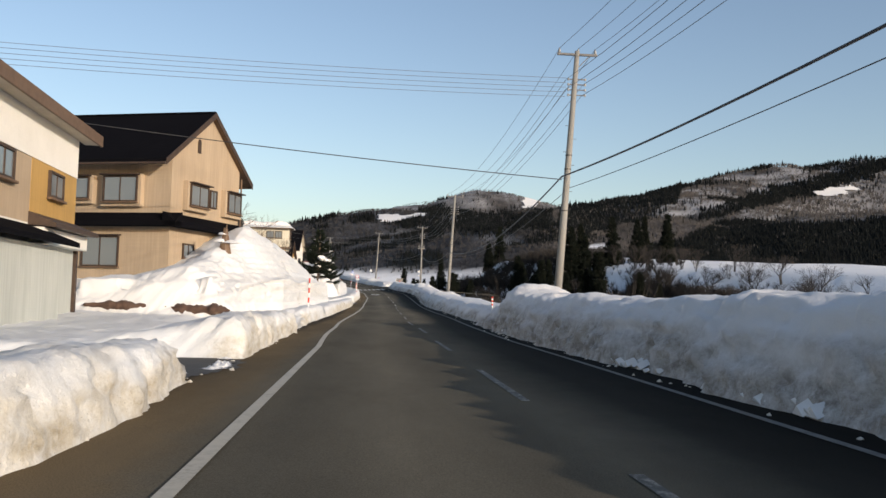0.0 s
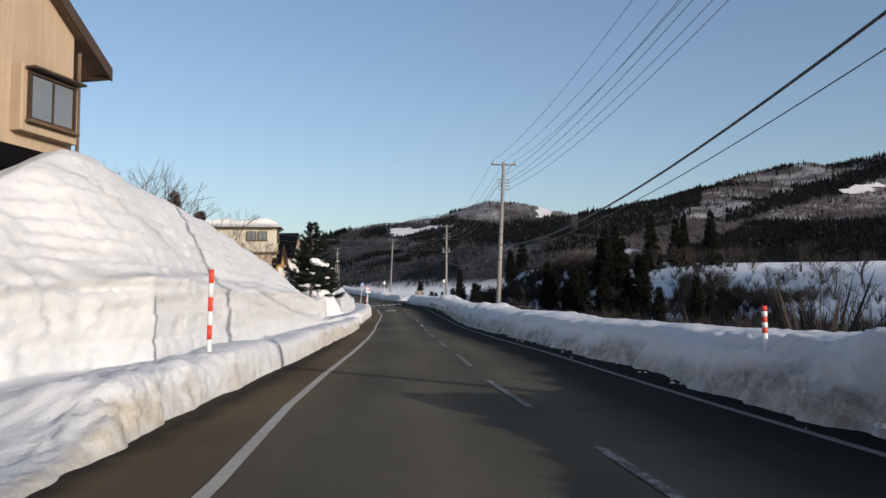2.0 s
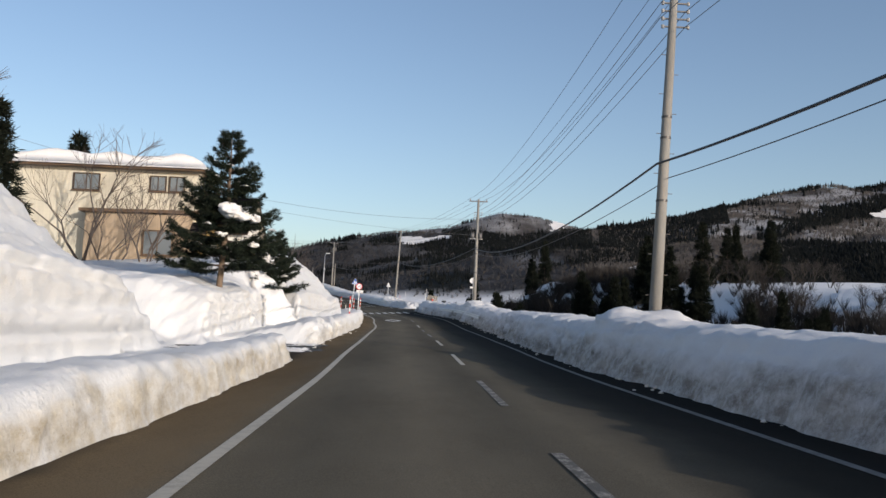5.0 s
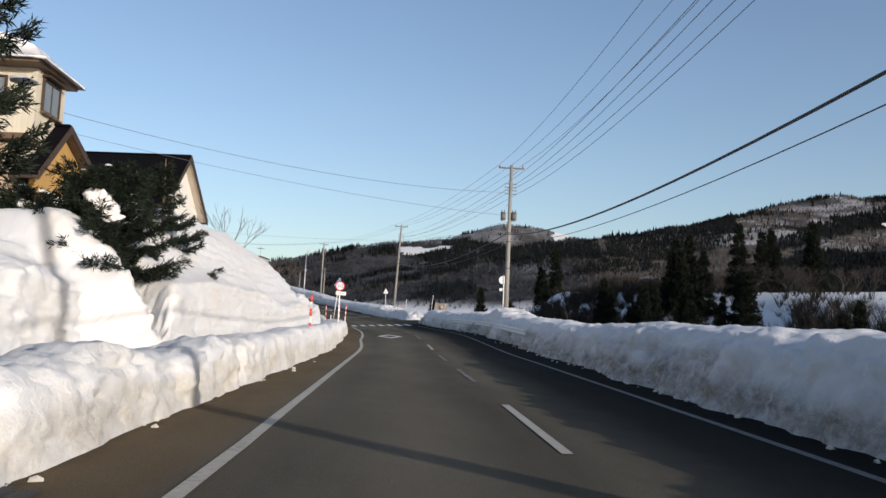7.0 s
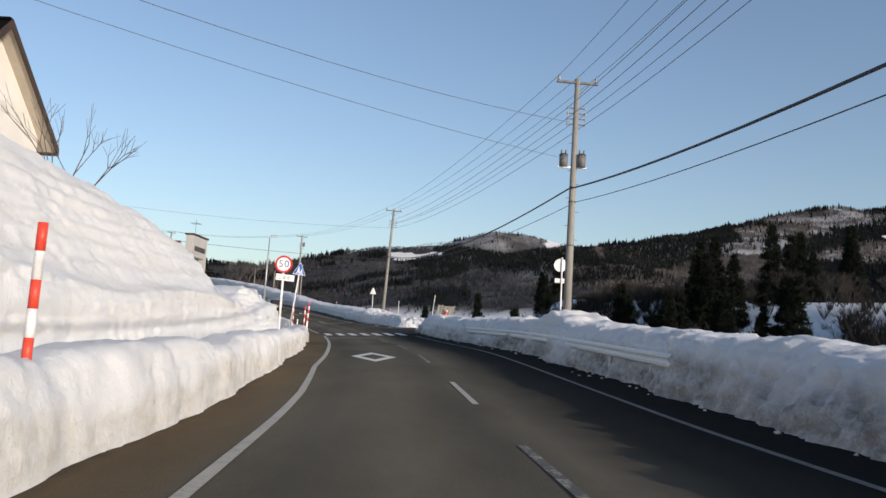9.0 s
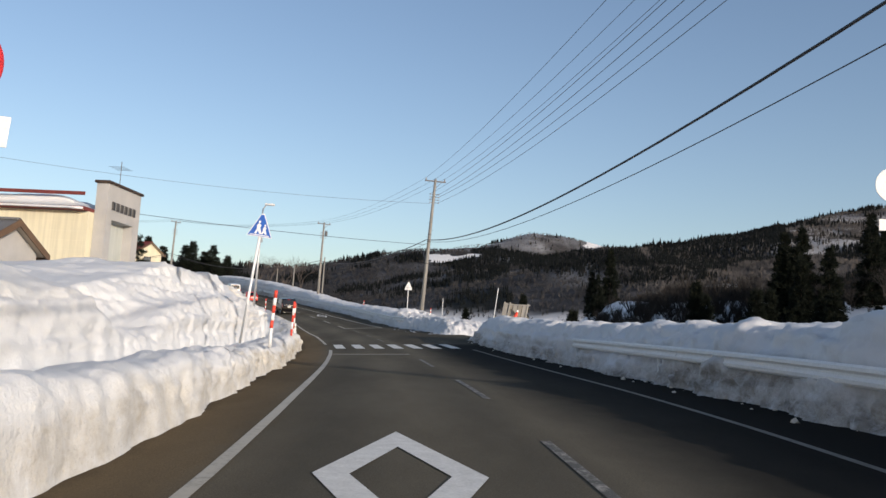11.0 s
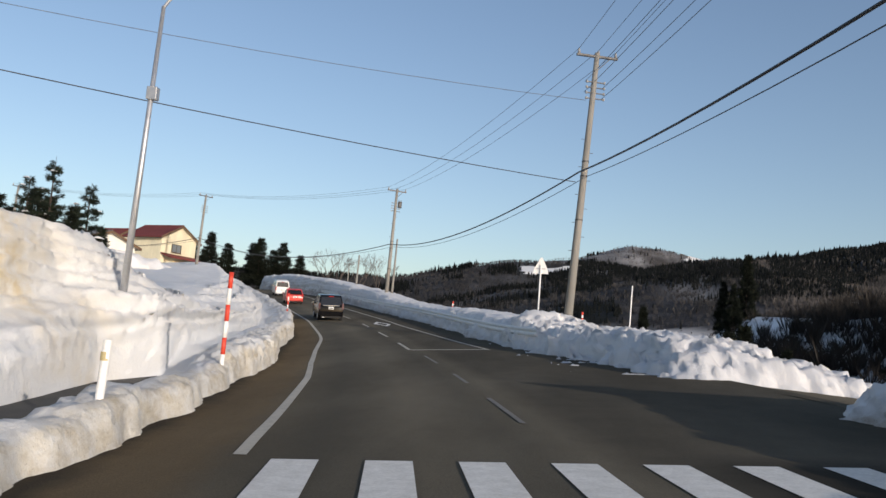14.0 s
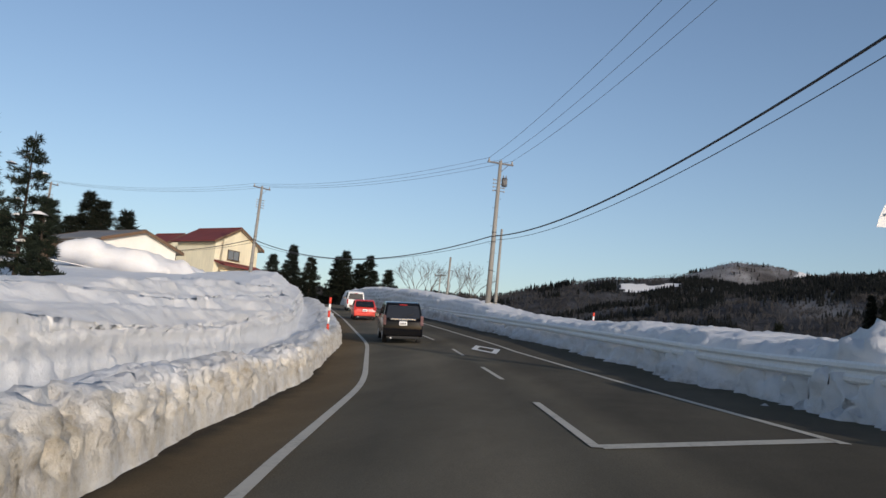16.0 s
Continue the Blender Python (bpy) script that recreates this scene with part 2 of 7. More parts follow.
CAR_GLASS = Mat("tinted_glass", 0.08, 0.0, 0.7).color((0.012, 0.013, 0.015)).m
CHROME = Mat("chrome", 0.18, 1.0).color((0.75, 0.76, 0.78)).m
TYRE = two_tone("tyre_rubber", (0.015, 0.015, 0.015), (0.03, 0.03, 0.03), 12, 0.85)
LAMP_RED = two_tone("red_lens", (0.35, 0.02, 0.02), (0.45, 0.03, 0.03), 6, 0.2)
LAMP_CLEAR = two_tone("smoked_lens", (0.10, 0.06, 0.06), (0.22, 0.12, 0.12), 6, 0.2)


# ---------- mesh helpers ----------
def mesh_object(name, verts, faces, mats, smooth=False, slots=None):
    me = bpy.data.meshes.new(name)
    me.from_pydata([tuple(v) for v in verts], [], [tuple(f) for f in faces])
    for m in (mats if isinstance(mats, (list, tuple)) else [mats]):
        me.materials.append(m)
    if slots is not None:
        me.polygons.foreach_set("material_index", np.asarray(slots, dtype=np.int32))
    if smooth:
        me.polygons.foreach_set("use_smooth", np.ones(len(me.polygons), dtype=bool))
    me.update()
    return new(name, me)


def under(ob, parent, label=""):
    ob.parent = parent
    if label:
        ob["label"] = label
    return ob


def part(name, bm, material, parent, label="", smooth=False):
    me = bpy.data.meshes.new(name)
    bm.normal_update()
    bm.to_mesh(me)
    bm.free()
    me.materials.append(material)
    if smooth:
        for p in me.polygons:
            p.use_smooth = True
    return under(new(name, me), parent, label)


def bm_box(x0, y0, z0, x1, y1, z1, bevel=0.0, m=None, bm=None):
    bm = bm or bmesh.new()
    made = bmesh.ops.create_cube(bm, size=1.0, matrix=Matrix.Translation(((x0 + x1) / 2, (y0 + y1) / 2, (z0 + z1) / 2)) @ Matrix.Diagonal((abs(x1 - x0), abs(y1 - y0), abs(z1 - z0), 1)))
    vs = made["verts"]
    if bevel:
        es = list({e for v in vs for e in v.link_edges})
        r = bmesh.ops.bevel(bm, geom=es, offset=bevel, segments=1, affect="EDGES")
        vs = [v for v in bm.verts] if m else vs
    if m is not None:
        bmesh.ops.transform(bm, matrix=m, verts=[v for v in bm.verts] if bevel else vs)
    return bm


def bm_cone(r0, r1, h, n=12, m=None, bm=None, caps=True):
    bm = bm or bmesh.new()
    mm = Matrix.Translation((0, 0, h / 2))
    if m is not None:
        mm = m @ mm
    bmesh.ops.create_cone(bm, cap_ends=caps, segments=n, radius1=r0, radius2=r1, depth=h, matrix=mm)
    return bm


def bm_rod(a, b, r, n=8, r2=None, bm=None):
    a, b = Vector(a), Vector(b)
    q = (b - a).to_track_quat("Z", "Y").to_matrix().to_4x4()
    return bm_cone(r, r if r2 is None else r2, (b - a).length, n, Matrix.Translation(a) @ q, bm)


def bm_prism(outline, depth, m=None, bm=None):
    """An outline in local x, z, made into a slab along local y from 0 to depth."""
    bm = bm or bmesh.new()
    lo = [bm.verts.new((x, 0, z)) for x, z in outline]
    hi = [bm.verts.new((x, depth, z)) for x, z in outline]
    n = len(outline)
    bm.faces.new(lo)
    bm.faces.new(hi[::-1])
    for i in range(n):
        j = (i + 1) % n
        bm.faces.new((lo[j], lo[i], hi[i], hi[j]))
    if m is not None:
        bmesh.ops.transform(bm, matrix=m, verts=lo + hi)
    bmesh.ops.recalc_face_normals(bm, faces=bm.faces[:])
    return bm


def thing(name, at, rz=0.0, label="", category="", group="", kind=""):
    e = new(name)
    e.matrix_basis = pose(*at, 0, 0, rz)
    return tagged(e, label, category, group, kind)


def vnoise(x, y, z=0.0):
    return noise.noise(Vector((x, y, z)))


def value_noise(x, y, seed=0):
    """Smooth lattice noise over arrays, about -1 to 1."""
    rng = np.random.RandomState(seed)
    tab = rng.rand(256, 256) * 2 - 1
    xi, yi = np.floor(x).astype(int), np.floor(y).astype(int)
    fx, fy = x - xi, y - yi
    fx, fy = fx * fx * (3 - 2 * fx), fy * fy * (3 - 2 * fy)
    g = lambda a, b: tab[a & 255, b & 255]
    return (g(xi, yi) * (1 - fx) + g(xi + 1, yi) * fx) * (1 - fy) + (g(xi, yi + 1) * (1 - fx) + g(xi + 1, yi + 1) * fx) * fy


def fbm(x, y, octaves=4, seed=0, gain=0.5):
    s, a = 0, 1.0
    for o in range(octaves):
        s = s + a * value_noise(x * 2 ** o + 17.3 * o, y * 2 ** o + 9.1 * o, seed + o)
        a *= gain
    return s


# ---------- the line of the road ----------
ROAD_Y = np.array([-80, 0, 30, 36, 43, 50, 57, 60, 90, 97, 103, 110, 112, 134, 142.5, 150.5, 156.5, 162.3, 168.2, 174.5, 181, 187.4, 193.4, 199.5, 205.8, 222, 238.4, 265, 290, 320, 360.0])
ROAD_X = np.array([0, 0, -0.06, 0.04, 0.23, 0.46, 0.67, 0.72, 0.75, 0.76, 0.78, 0.83, 0.85, 0.94, 0.84, 0.65, 0.39, 0.03, -0.41, -0.91, -1.49, -2.19, -3.09, -4.16, -5.31, -8.8, -13.5, -23.1, -32.8, -46, -64.0])
ROAD_Z = np.array([0, 0, -0.01, 0, 0.01, 0.04, 0.09, 0.12, 0.37, 0.49, 0.65, 0.78, 0.81, 1.14, 1.42, 1.72, 1.94, 2.09, 2.20, 2.33, 2.50, 2.71, 2.95, 3.22, 3.50, 4.33, 5.53, 7.68, 9.88, 12.1, 14.1])
_k = np.exp(-np.linspace(-2, 2, 41) ** 2)
_k /= _k.sum()
_fy = np.arange(-80, 360.01, 0.25)


def _smooth(v):
    f = np.interp(_fy, ROAD_Y, v)
    return np.convolve(np.r_[np.full(20, f[0]) + (np.arange(-20, 0)) * (f[1] - f[0]), f, f[-1] + (np.arange(1, 21)) * (f[-1] - f[-2])], _k, "valid")


_fx, _fz = _smooth(ROAD_X), _smooth(ROAD_Z)


def road_x(y):
    return np.interp(y, _fy, _fx)


def road_z(y):
    return np.interp(y, _fy, _fz)


def bank(y):
    return np.interp(y, [0, 100, 150, 200, 240, 300], [0, 0, 0.02, 0.06, 0.06, 0.02])


def on_road(y, u, lift=0.0):
    """The place on the road surface at u metres to the right of the driving line."""
    return (float(road_x(y)) + u, y, float(road_z(y) + bank(y) * u) + lift)


def surface(u, y):
    return road_z(y) + bank(y) * np.clip(u, -6, 9)


def grid_faces(ny, nu):
    i = np.arange((ny - 1) * (nu - 1))
    r, c = i // (nu - 1), i % (nu - 1)
    a = r * nu + c
    return np.stack([a, a + 1, a + nu + 1, a + nu], 1)


def strip(name, y0, y1, u0, u1, material, lift, parent=None, step=0.5, taper=None):
    ys = np.linspace(y0, y1, max(2, int((y1 - y0) / step) + 1))
    us = np.array([u0, u1])
    Y, U = np.meshgrid(ys, us, indexing="ij")
    V = np.stack([road_x(Y) + U, Y, surface(U, Y) + lift], 2).reshape(-1, 3)
    ob = mesh_object(name, V, grid_faces(len(ys), 2), material)
    if parent:
        ob.parent = parent
    return ob
# ---------- road ----------
ys = np.arange(-40, 345, 0.5)
us = np.array([-4.6, -3.8, -2.9, -2.2, -1.7, -0.8, 0, 0.9, 1.85, 2.8, 3.7, 4.5, 5.1, 5.8, 6.6, 7.6, 8.6])
Y, U = np.meshgrid(ys, us, indexing="ij")
V = np.stack([road_x(Y) + U, Y, surface(U, Y) + 0.006 * value_noise(Y * 0.4, U * 1.3, 5)], 2).reshape(-1, 3)
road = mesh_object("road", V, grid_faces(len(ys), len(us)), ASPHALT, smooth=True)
att = road.data.attributes.new("lateral", "FLOAT", "POINT")
# the right bank's shade is painted on the far lane, and clamped off from the side road on
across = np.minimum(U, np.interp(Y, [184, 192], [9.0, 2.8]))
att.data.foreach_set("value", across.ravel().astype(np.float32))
tagged(road, "grey asphalt road with a dusty brown shoulder, dry and cleared of snow", "road", kind="structure")

def edge_u(y):
    return np.interp(y, [0, 24, 32, 38, 44, 50, 57, 72, 87, 97, 105, 117, 138, 146, 152, 160, 170, 186, 192, 201, 206, 212, 225, 300],
                     [-1.37, -1.38, -1.58, -1.66, -1.89, -1.99, -2.0, -1.70, -1.58, -1.60, -1.50, -1.54, -1.57, -1.80, -1.72, -1.68, -1.58, -1.50, -1.62, -1.62, -1.80, -1.80, -1.63, -1.60])


def edge_line(y0, y1, w, material):
    ys = np.arange(y0, y1, 0.5)
    U = np.stack([edge_u(ys) - w / 2, edge_u(ys) + w / 2], 1)
    Yg = np.stack([ys, ys], 1)
    V = np.stack([road_x(Yg) + U, Yg, surface(U, Yg) + 0.010], 2).reshape(-1, 3)
    return mesh_object("edge_line", V, grid_faces(len(ys), 2), material)


under(edge_line(-38, 184.8, 0.15, PAINT), road, "worn white edge line on the shoulder side")
under(edge_line(190.7, 300, 0.15, PAINT), road, "worn white edge line on the shoulder side")
def line_on_road(name, pts, w, material, lift=0.010, step=0.5):
    """A painted line through points (y, u) on the road surface."""
    py, pu = np.array(pts).T
    ys = np.linspace(py[0], py[-1], max(2, int((py[-1] - py[0]) / step) + 1))
    U = np.stack([np.interp(ys, py, pu) - w / 2, np.interp(ys, py, pu) + w / 2], 1)
    Yg = np.stack([ys, ys], 1)
    V = np.stack([road_x(Yg) + U, Yg, surface(U, Yg) + lift], 2).reshape(-1, 3)
    return mesh_object(name, V, grid_faces(len(ys), 2), material)


def cross_bar(name, y0, y1, u0, u1, skew, material, lift=0.010):
    """A bar across the lane between u0 and u1; its right end lies further on by skew metres to the metre."""
    us = np.linspace(u0, u1, max(2, int((u1 - u0) / 0.25) + 1))
    U = np.stack([us, us], 1)
    Yg = np.array([[y0, y1]]) + skew * (U - u0)
    V = np.stack([road_x(Yg) + U, Yg, surface(U, Yg) + lift], 2).reshape(-1, 3)
    return mesh_object(name, V, grid_faces(len(us), 2), material)


under(line_on_road("edge_line", [(-38, 5.0), (20, 5.02), (40, 4.9), (71, 4.55), (95, 4.7), (110, 4.78), (127, 5.1), (138, 5.2)], 0.14, PAINT_FAR), road, "thin white edge line beside the far snow bank")
under(line_on_road("edge_line", [(138, 5.2), (150, 5.3), (172, 5.45), (186, 5.5)], 0.13, PAINT_GHOST), road, "almost worn-off edge line beside the far snow bank")
under(line_on_road("edge_line", [(214.8, 4.93), (222.6, 4.59), (235.0, 4.0), (300, 4.0)], 0.14, PAINT), road, "white edge line beside the guard rail")
CENTRE = lambda y: float(np.interp(y, [0, 27, 37, 44, 49, 63, 80, 97, 105, 130, 150, 177], [2.25, 2.24, 2.25, 1.86, 1.66, 1.52, 1.66, 1.98, 1.92, 1.82, 1.9, 1.95]))
for i, y in enumerate((-24.0, -13.6, -3.2, 7.0, 17.2, 28.5, 39.6, 48.6, 58.2, 68.6, 78.8, 88.6, 99.2, 110.2, 120.9, 131.2, 141.8, 154.6, 165.2, 176.8)):
    fresh = 92 < y < 116 or 136 < y < 145
    under(line_on_road("centre_dash", [(y - 5.2, CENTRE(y - 5.2)), (y, CENTRE(y))], 0.13, PAINT if fresh else PAINT_WORN), road, "white centre dash" if fresh else "half worn-off centre dash")
for y0, y1 in ((194.1, 197.5), (200.5, 203.2), (207.0, 210.4)):
    under(strip("centre_line", y0, y1, 1.90, 1.99, PAINT_GHOST, 0.009), road, "almost worn-off centre line")
under(strip("centre_line", 213.7, 219.0, 1.69, 1.82, PAINT, 0.011), road, "white centre line running up from the stop line")
for y0 in (224.0, 232.3, 242.0, 251.5):
    under(strip("centre_dash", y0, y0 + 3.6, 1.70, 1.82, PAINT, 0.010), road)
under(cross_bar("stop_line", 180.25, 180.62, -1.47, 1.90, 0.2, PAINT), road, "white stop line before the crossing")
under(cross_bar("stop_line", 213.6, 213.95, 1.82, 4.92, 0.43, PAINT), road, "white stop line across the oncoming lane")
for i in range(7):
    u0 = -1.23 + i * 0.97
    y0 = 186.25 + 0.12 * i
    under(cross_bar("crossing_stripe", y0, y0 + 4.25, u0, u0 + 0.49, 0.12, PAINT_FRESH), road)


def diamond(yc, uc, half_len, half_w, w):
    """A hollow diamond warning mark: outer and inner outline, lifted off the asphalt."""
    out = [(0, -1), (1, 0), (0, 1), (-1, 0)]
    pts = [on_road(yc + b * half_len, uc + a * half_w, 0.011) for a, b in out]
    inn = [on_road(yc + b * half_len * (1 - w), uc + a * half_w * (1 - w), 0.011) for a, b in out]
    f = [(i, (i + 1) % 4, 4 + (i + 1) % 4, 4 + i) for i in range(4)]
    return mesh_object("diamond_mark", pts + inn, f, PAINT_FRESH)


for yc, uc, hl, hw in ((152.1, 0.06, 2.95, 0.84), (236.0, 3.05, 2.6, 0.56)):
    under(diamond(yc, uc, hl, hw, 0.42), road, "white hollow diamond warning mark")

# side road that leaves on the right, and the swept driveways on the left
ys = np.linspace(196.2, 204.5, 30)
us = np.linspace(8.2, 34, 22)
Y, U = np.meshgrid(ys, us, indexing="ij")
Z = road_z(Y) + bank(Y) * 8.2 - (U - 8.2) * 0.05 + 0.01 * value_noise(Y, U, 8)
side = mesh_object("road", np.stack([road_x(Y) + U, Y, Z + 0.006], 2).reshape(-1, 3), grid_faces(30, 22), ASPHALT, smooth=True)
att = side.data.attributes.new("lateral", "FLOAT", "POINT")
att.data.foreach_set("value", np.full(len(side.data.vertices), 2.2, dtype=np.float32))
tagged(side, "asphalt side road leaving through a gap in the snow bank", "road", kind="structure")

for a0, a1, u0, u1, text in ((181, 216, -7.4, -4.5, "wet asphalt pavement between the snow banks"), (13.2, 19.6, -9.0, -4.5, "wet asphalt drive cleared through the bank"), (96.6, 106.4, -9.5, -4.5, "wet patchy asphalt drive through the bank")):
    ys = np.arange(a0, a1, 0.5)
    us = np.linspace(u0, u1, 8)
    Y, U = np.meshgrid(ys, us, indexing="ij")
    V = np.stack([road_x(Y) + U, Y, surface(U, Y) - 0.01 + 0.01 * value_noise(Y, U, 6)], 2).reshape(-1, 3)
    ob = mesh_object("pavement", V, grid_faces(len(ys), len(us)), WET_ASPHALT, smooth=True)
    tagged(ob, text, "pavement", kind="structure")

for a0, a1 in ((13.6, 19.0), (97.0, 104.2)):
    ys = np.arange(a0, a1, 0.1)
    us = np.linspace(-5.2, -2.35, 30)
    Y, U = np.meshgrid(ys, us, indexing="ij")
    U = U + np.where(U > -2.6, 0.35 * value_noise(Y * 0.7, Y * 0 + 2, 14), 0)
    V = np.stack([road_x(Y) + U, Y, surface(U, Y) + 0.014], 2).reshape(-1, 3)
    faces = grid_faces(len(ys), len(us))
    keep = (np.abs((Y - (a0 + a1) / 2) / ((a1 - a0) / 2)) ** 3 + np.clip((U + 4.2) / 1.75, 0, 2) ** 3 + 0.5 * fbm(Y * 1.3, U * 2.0, 3, 15) < 0.9).ravel()
    faces = faces[keep[faces].all(1)]
    tagged(mesh_object("pavement", V, faces, WET_ASPHALT, smooth=True), "wet dark asphalt mouth of a drive", "pavement", kind="structure")

# ---------- snow banks along the road ----------
# along the road: y, low bank, wall foot, crest, crest distance, behind, far behind
LEFT = np.array([
    (-80, 0.70, 0.30, 0.30, 8, 0.35, 0.4),
    (13.4, 0.72, 0.22, 0.25, 8, 0.30, 0.4),
    (13.9, -0.10, -0.10, 0.10, 7, 0.30, 0.4),
    (18.7, -0.10, -0.10, 0.10, 7, 0.30, 0.4),
    (19.2, 0.92, 0.25, 0.25, 8, 0.30, 0.4),
    (24.0, 0.84, 0.25, 0.25, 8, 0.30, 0.4),
    (32.4, 0.66, 0.30, 0.30, 8, 0.40, 0.5),
    (33.4, 0.12, 0.18, 0.30, 8, 0.50, 0.6),
    (38.7, 0.10, 0.20, 0.35, 8, 0.50, 0.8),
    (39.5, 0.20, 1.25, 1.90, 8.6, 0.80, 1.0),
    (40.4, 0.66, 1.70, 2.65, 8.6, 1.10, 1.0),
    (42.2, 0.78, 2.00, 3.05, 8.6, 1.20, 1.0),
    (45.4, 0.76, 2.10, 3.15, 8.4, 1.40, 1.0),
    (46.8, 0.75, 2.20, 3.75, 8.2, 1.60, 1.1)])
LEFT2 = np.array([
    (48.5, 0.74, 2.25, 4.55, 8.0, 2.00, 1.2),
    (50.2, 0.73, 2.25, 5.10, 8.0, 2.40, 1.3),
    (52.0, 0.72, 2.25, 5.30, 8.0, 3.0, 1.4),
    (56.0, 0.70, 2.25, 5.30, 8.0, 4.6, 1.6),
    (64.0, 0.68, 2.25, 5.05, 8.2, 5.0, 1.8),
    (76.0, 0.68, 2.20, 4.60, 8.2, 4.8, 2.0),
    (84.0, 0.70, 2.15, 4.35, 8.2, 4.2, 2.0),
    (87.0, 0.70, 1.95, 3.90, 8.2, 3.4, 1.8),
    (88.6, 0.70, 1.30, 2.90, 7.8, 2.6, 1.6),
    (89.8, 0.72, 0.40, 1.20, 8, 1.9, 1.3),
    (92.5, 0.76, 0.28, 0.50, 8, 1.4, 1.2),
    (94.2, -0.08, -0.06, 0.40, 8, 1.2, 1.2),
    (100.0, -0.08, -0.04, 0.50, 8.6, 1.4, 1.2),
    (101.3, -0.08, 1.60, 2.10, 9.2, 2.2, 1.5),
    (102.3, -0.06, 1.95, 2.35, 9.2, 2.4, 1.6),
    (102.9, 0.86, 2.05, 2.40, 9.2, 2.5, 1.6),
    (108.0, 0.88, 2.10, 2.55, 9.2, 2.7, 2.0),
    (112.4, 0.90, 2.20, 2.80, 9.0, 2.9, 2.2)])
LEFT3 = np.array([
    (114.8, 0.92, 2.00, 2.70, 8.4, 3.1, 2.4),
    (115.8, 0.94, 2.25, 3.60, 8.0, 3.2, 2.4),
    (117.5, 0.96, 2.30, 3.75, 8, 3.4, 2.5),
    (121.0, 0.98, 2.40, 4.25, 8, 3.8, 2.6),
    (126.0, 1.00, 2.30, 4.90, 8, 4.4, 3.0),
    (137.0, 1.05, 2.00, 5.00, 8.2, 4.8, 3.0),
    (150.0, 1.00, 2.10, 4.45, 8.0, 4.2, 3.0),
    (153.5, 0.96, 2.10, 4.00, 7.6, 3.4, 3.0),
    (156.0, 0.94, 2.00, 3.00, 7.2, 2.6, 3.0),
    (159.0, 0.90, 1.90, 2.30, 7.0, 2.2, 3.0),
    (160.6, 0.84, 1.10, 1.95, 7.0, 2.0, 3.0),
    (163.0, 0.76, 1.05, 2.00, 7.0, 2.1, 3.0),
    (165.0, 0.70, 1.70, 2.20, 6.9, 2.2, 3.0),
    (169.0, 0.66, 2.00, 2.80, 6.8, 2.5, 3.0),
    (173.0, 0.68, 2.20, 3.15, 6.8, 2.8, 3.0),
    (181.0, 0.72, 2.25, 2.85, 6.8, 2.6, 3.0),
    (185.0, 0.72, 2.05, 2.65, 6.8, 2.4, 3.0)])
LEFT4 = np.array([
    (187.2, 0.70, 0.80, 2.10, 7.4, 2.1, 2.8),
    (189.0, 0.70, 0.45, 2.10, 7.6, 2.1, 2.8),
    (191.3, 0.71, 0.55, 2.50, 7.6, 2.3, 2.8),
    (193.0, 0.72, 0.70, 2.80, 7.6, 2.5, 2.8),
    (196.0, 0.75, 1.30, 3.20, 7.6, 2.8, 2.8),
    (199.0, 0.78, 1.90, 3.20, 7.4, 2.8, 2.8),
    (202.0, 0.80, 2.10, 3.00, 7.2, 2.3, 2.6),
    (206.0, 0.80, 1.70, 1.95, 7.2, 1.6, 2.0),
    (214.0, 0.78, 1.45, 1.66, 7.4, 1.4, 1.8),
    (224.0, 0.75, 1.55, 2.05, 7.6, 1.7, 2.0),
    (240.0, 0.75, 1.50, 2.30, 8.0, 2.3, 2.6),
    (262.0, 0.80, 1.80, 2.90, 8.0, 3.0, 3.2),
    (300.0, 0.80, 2.20, 3.60, 8.0, 3.6, 3.4),
    (360.0, 0.80, 2.20, 3.60, 8.0, 4.4, 4.0)])
LEFT = np.vstack([LEFT, LEFT2, LEFT3, LEFT4])


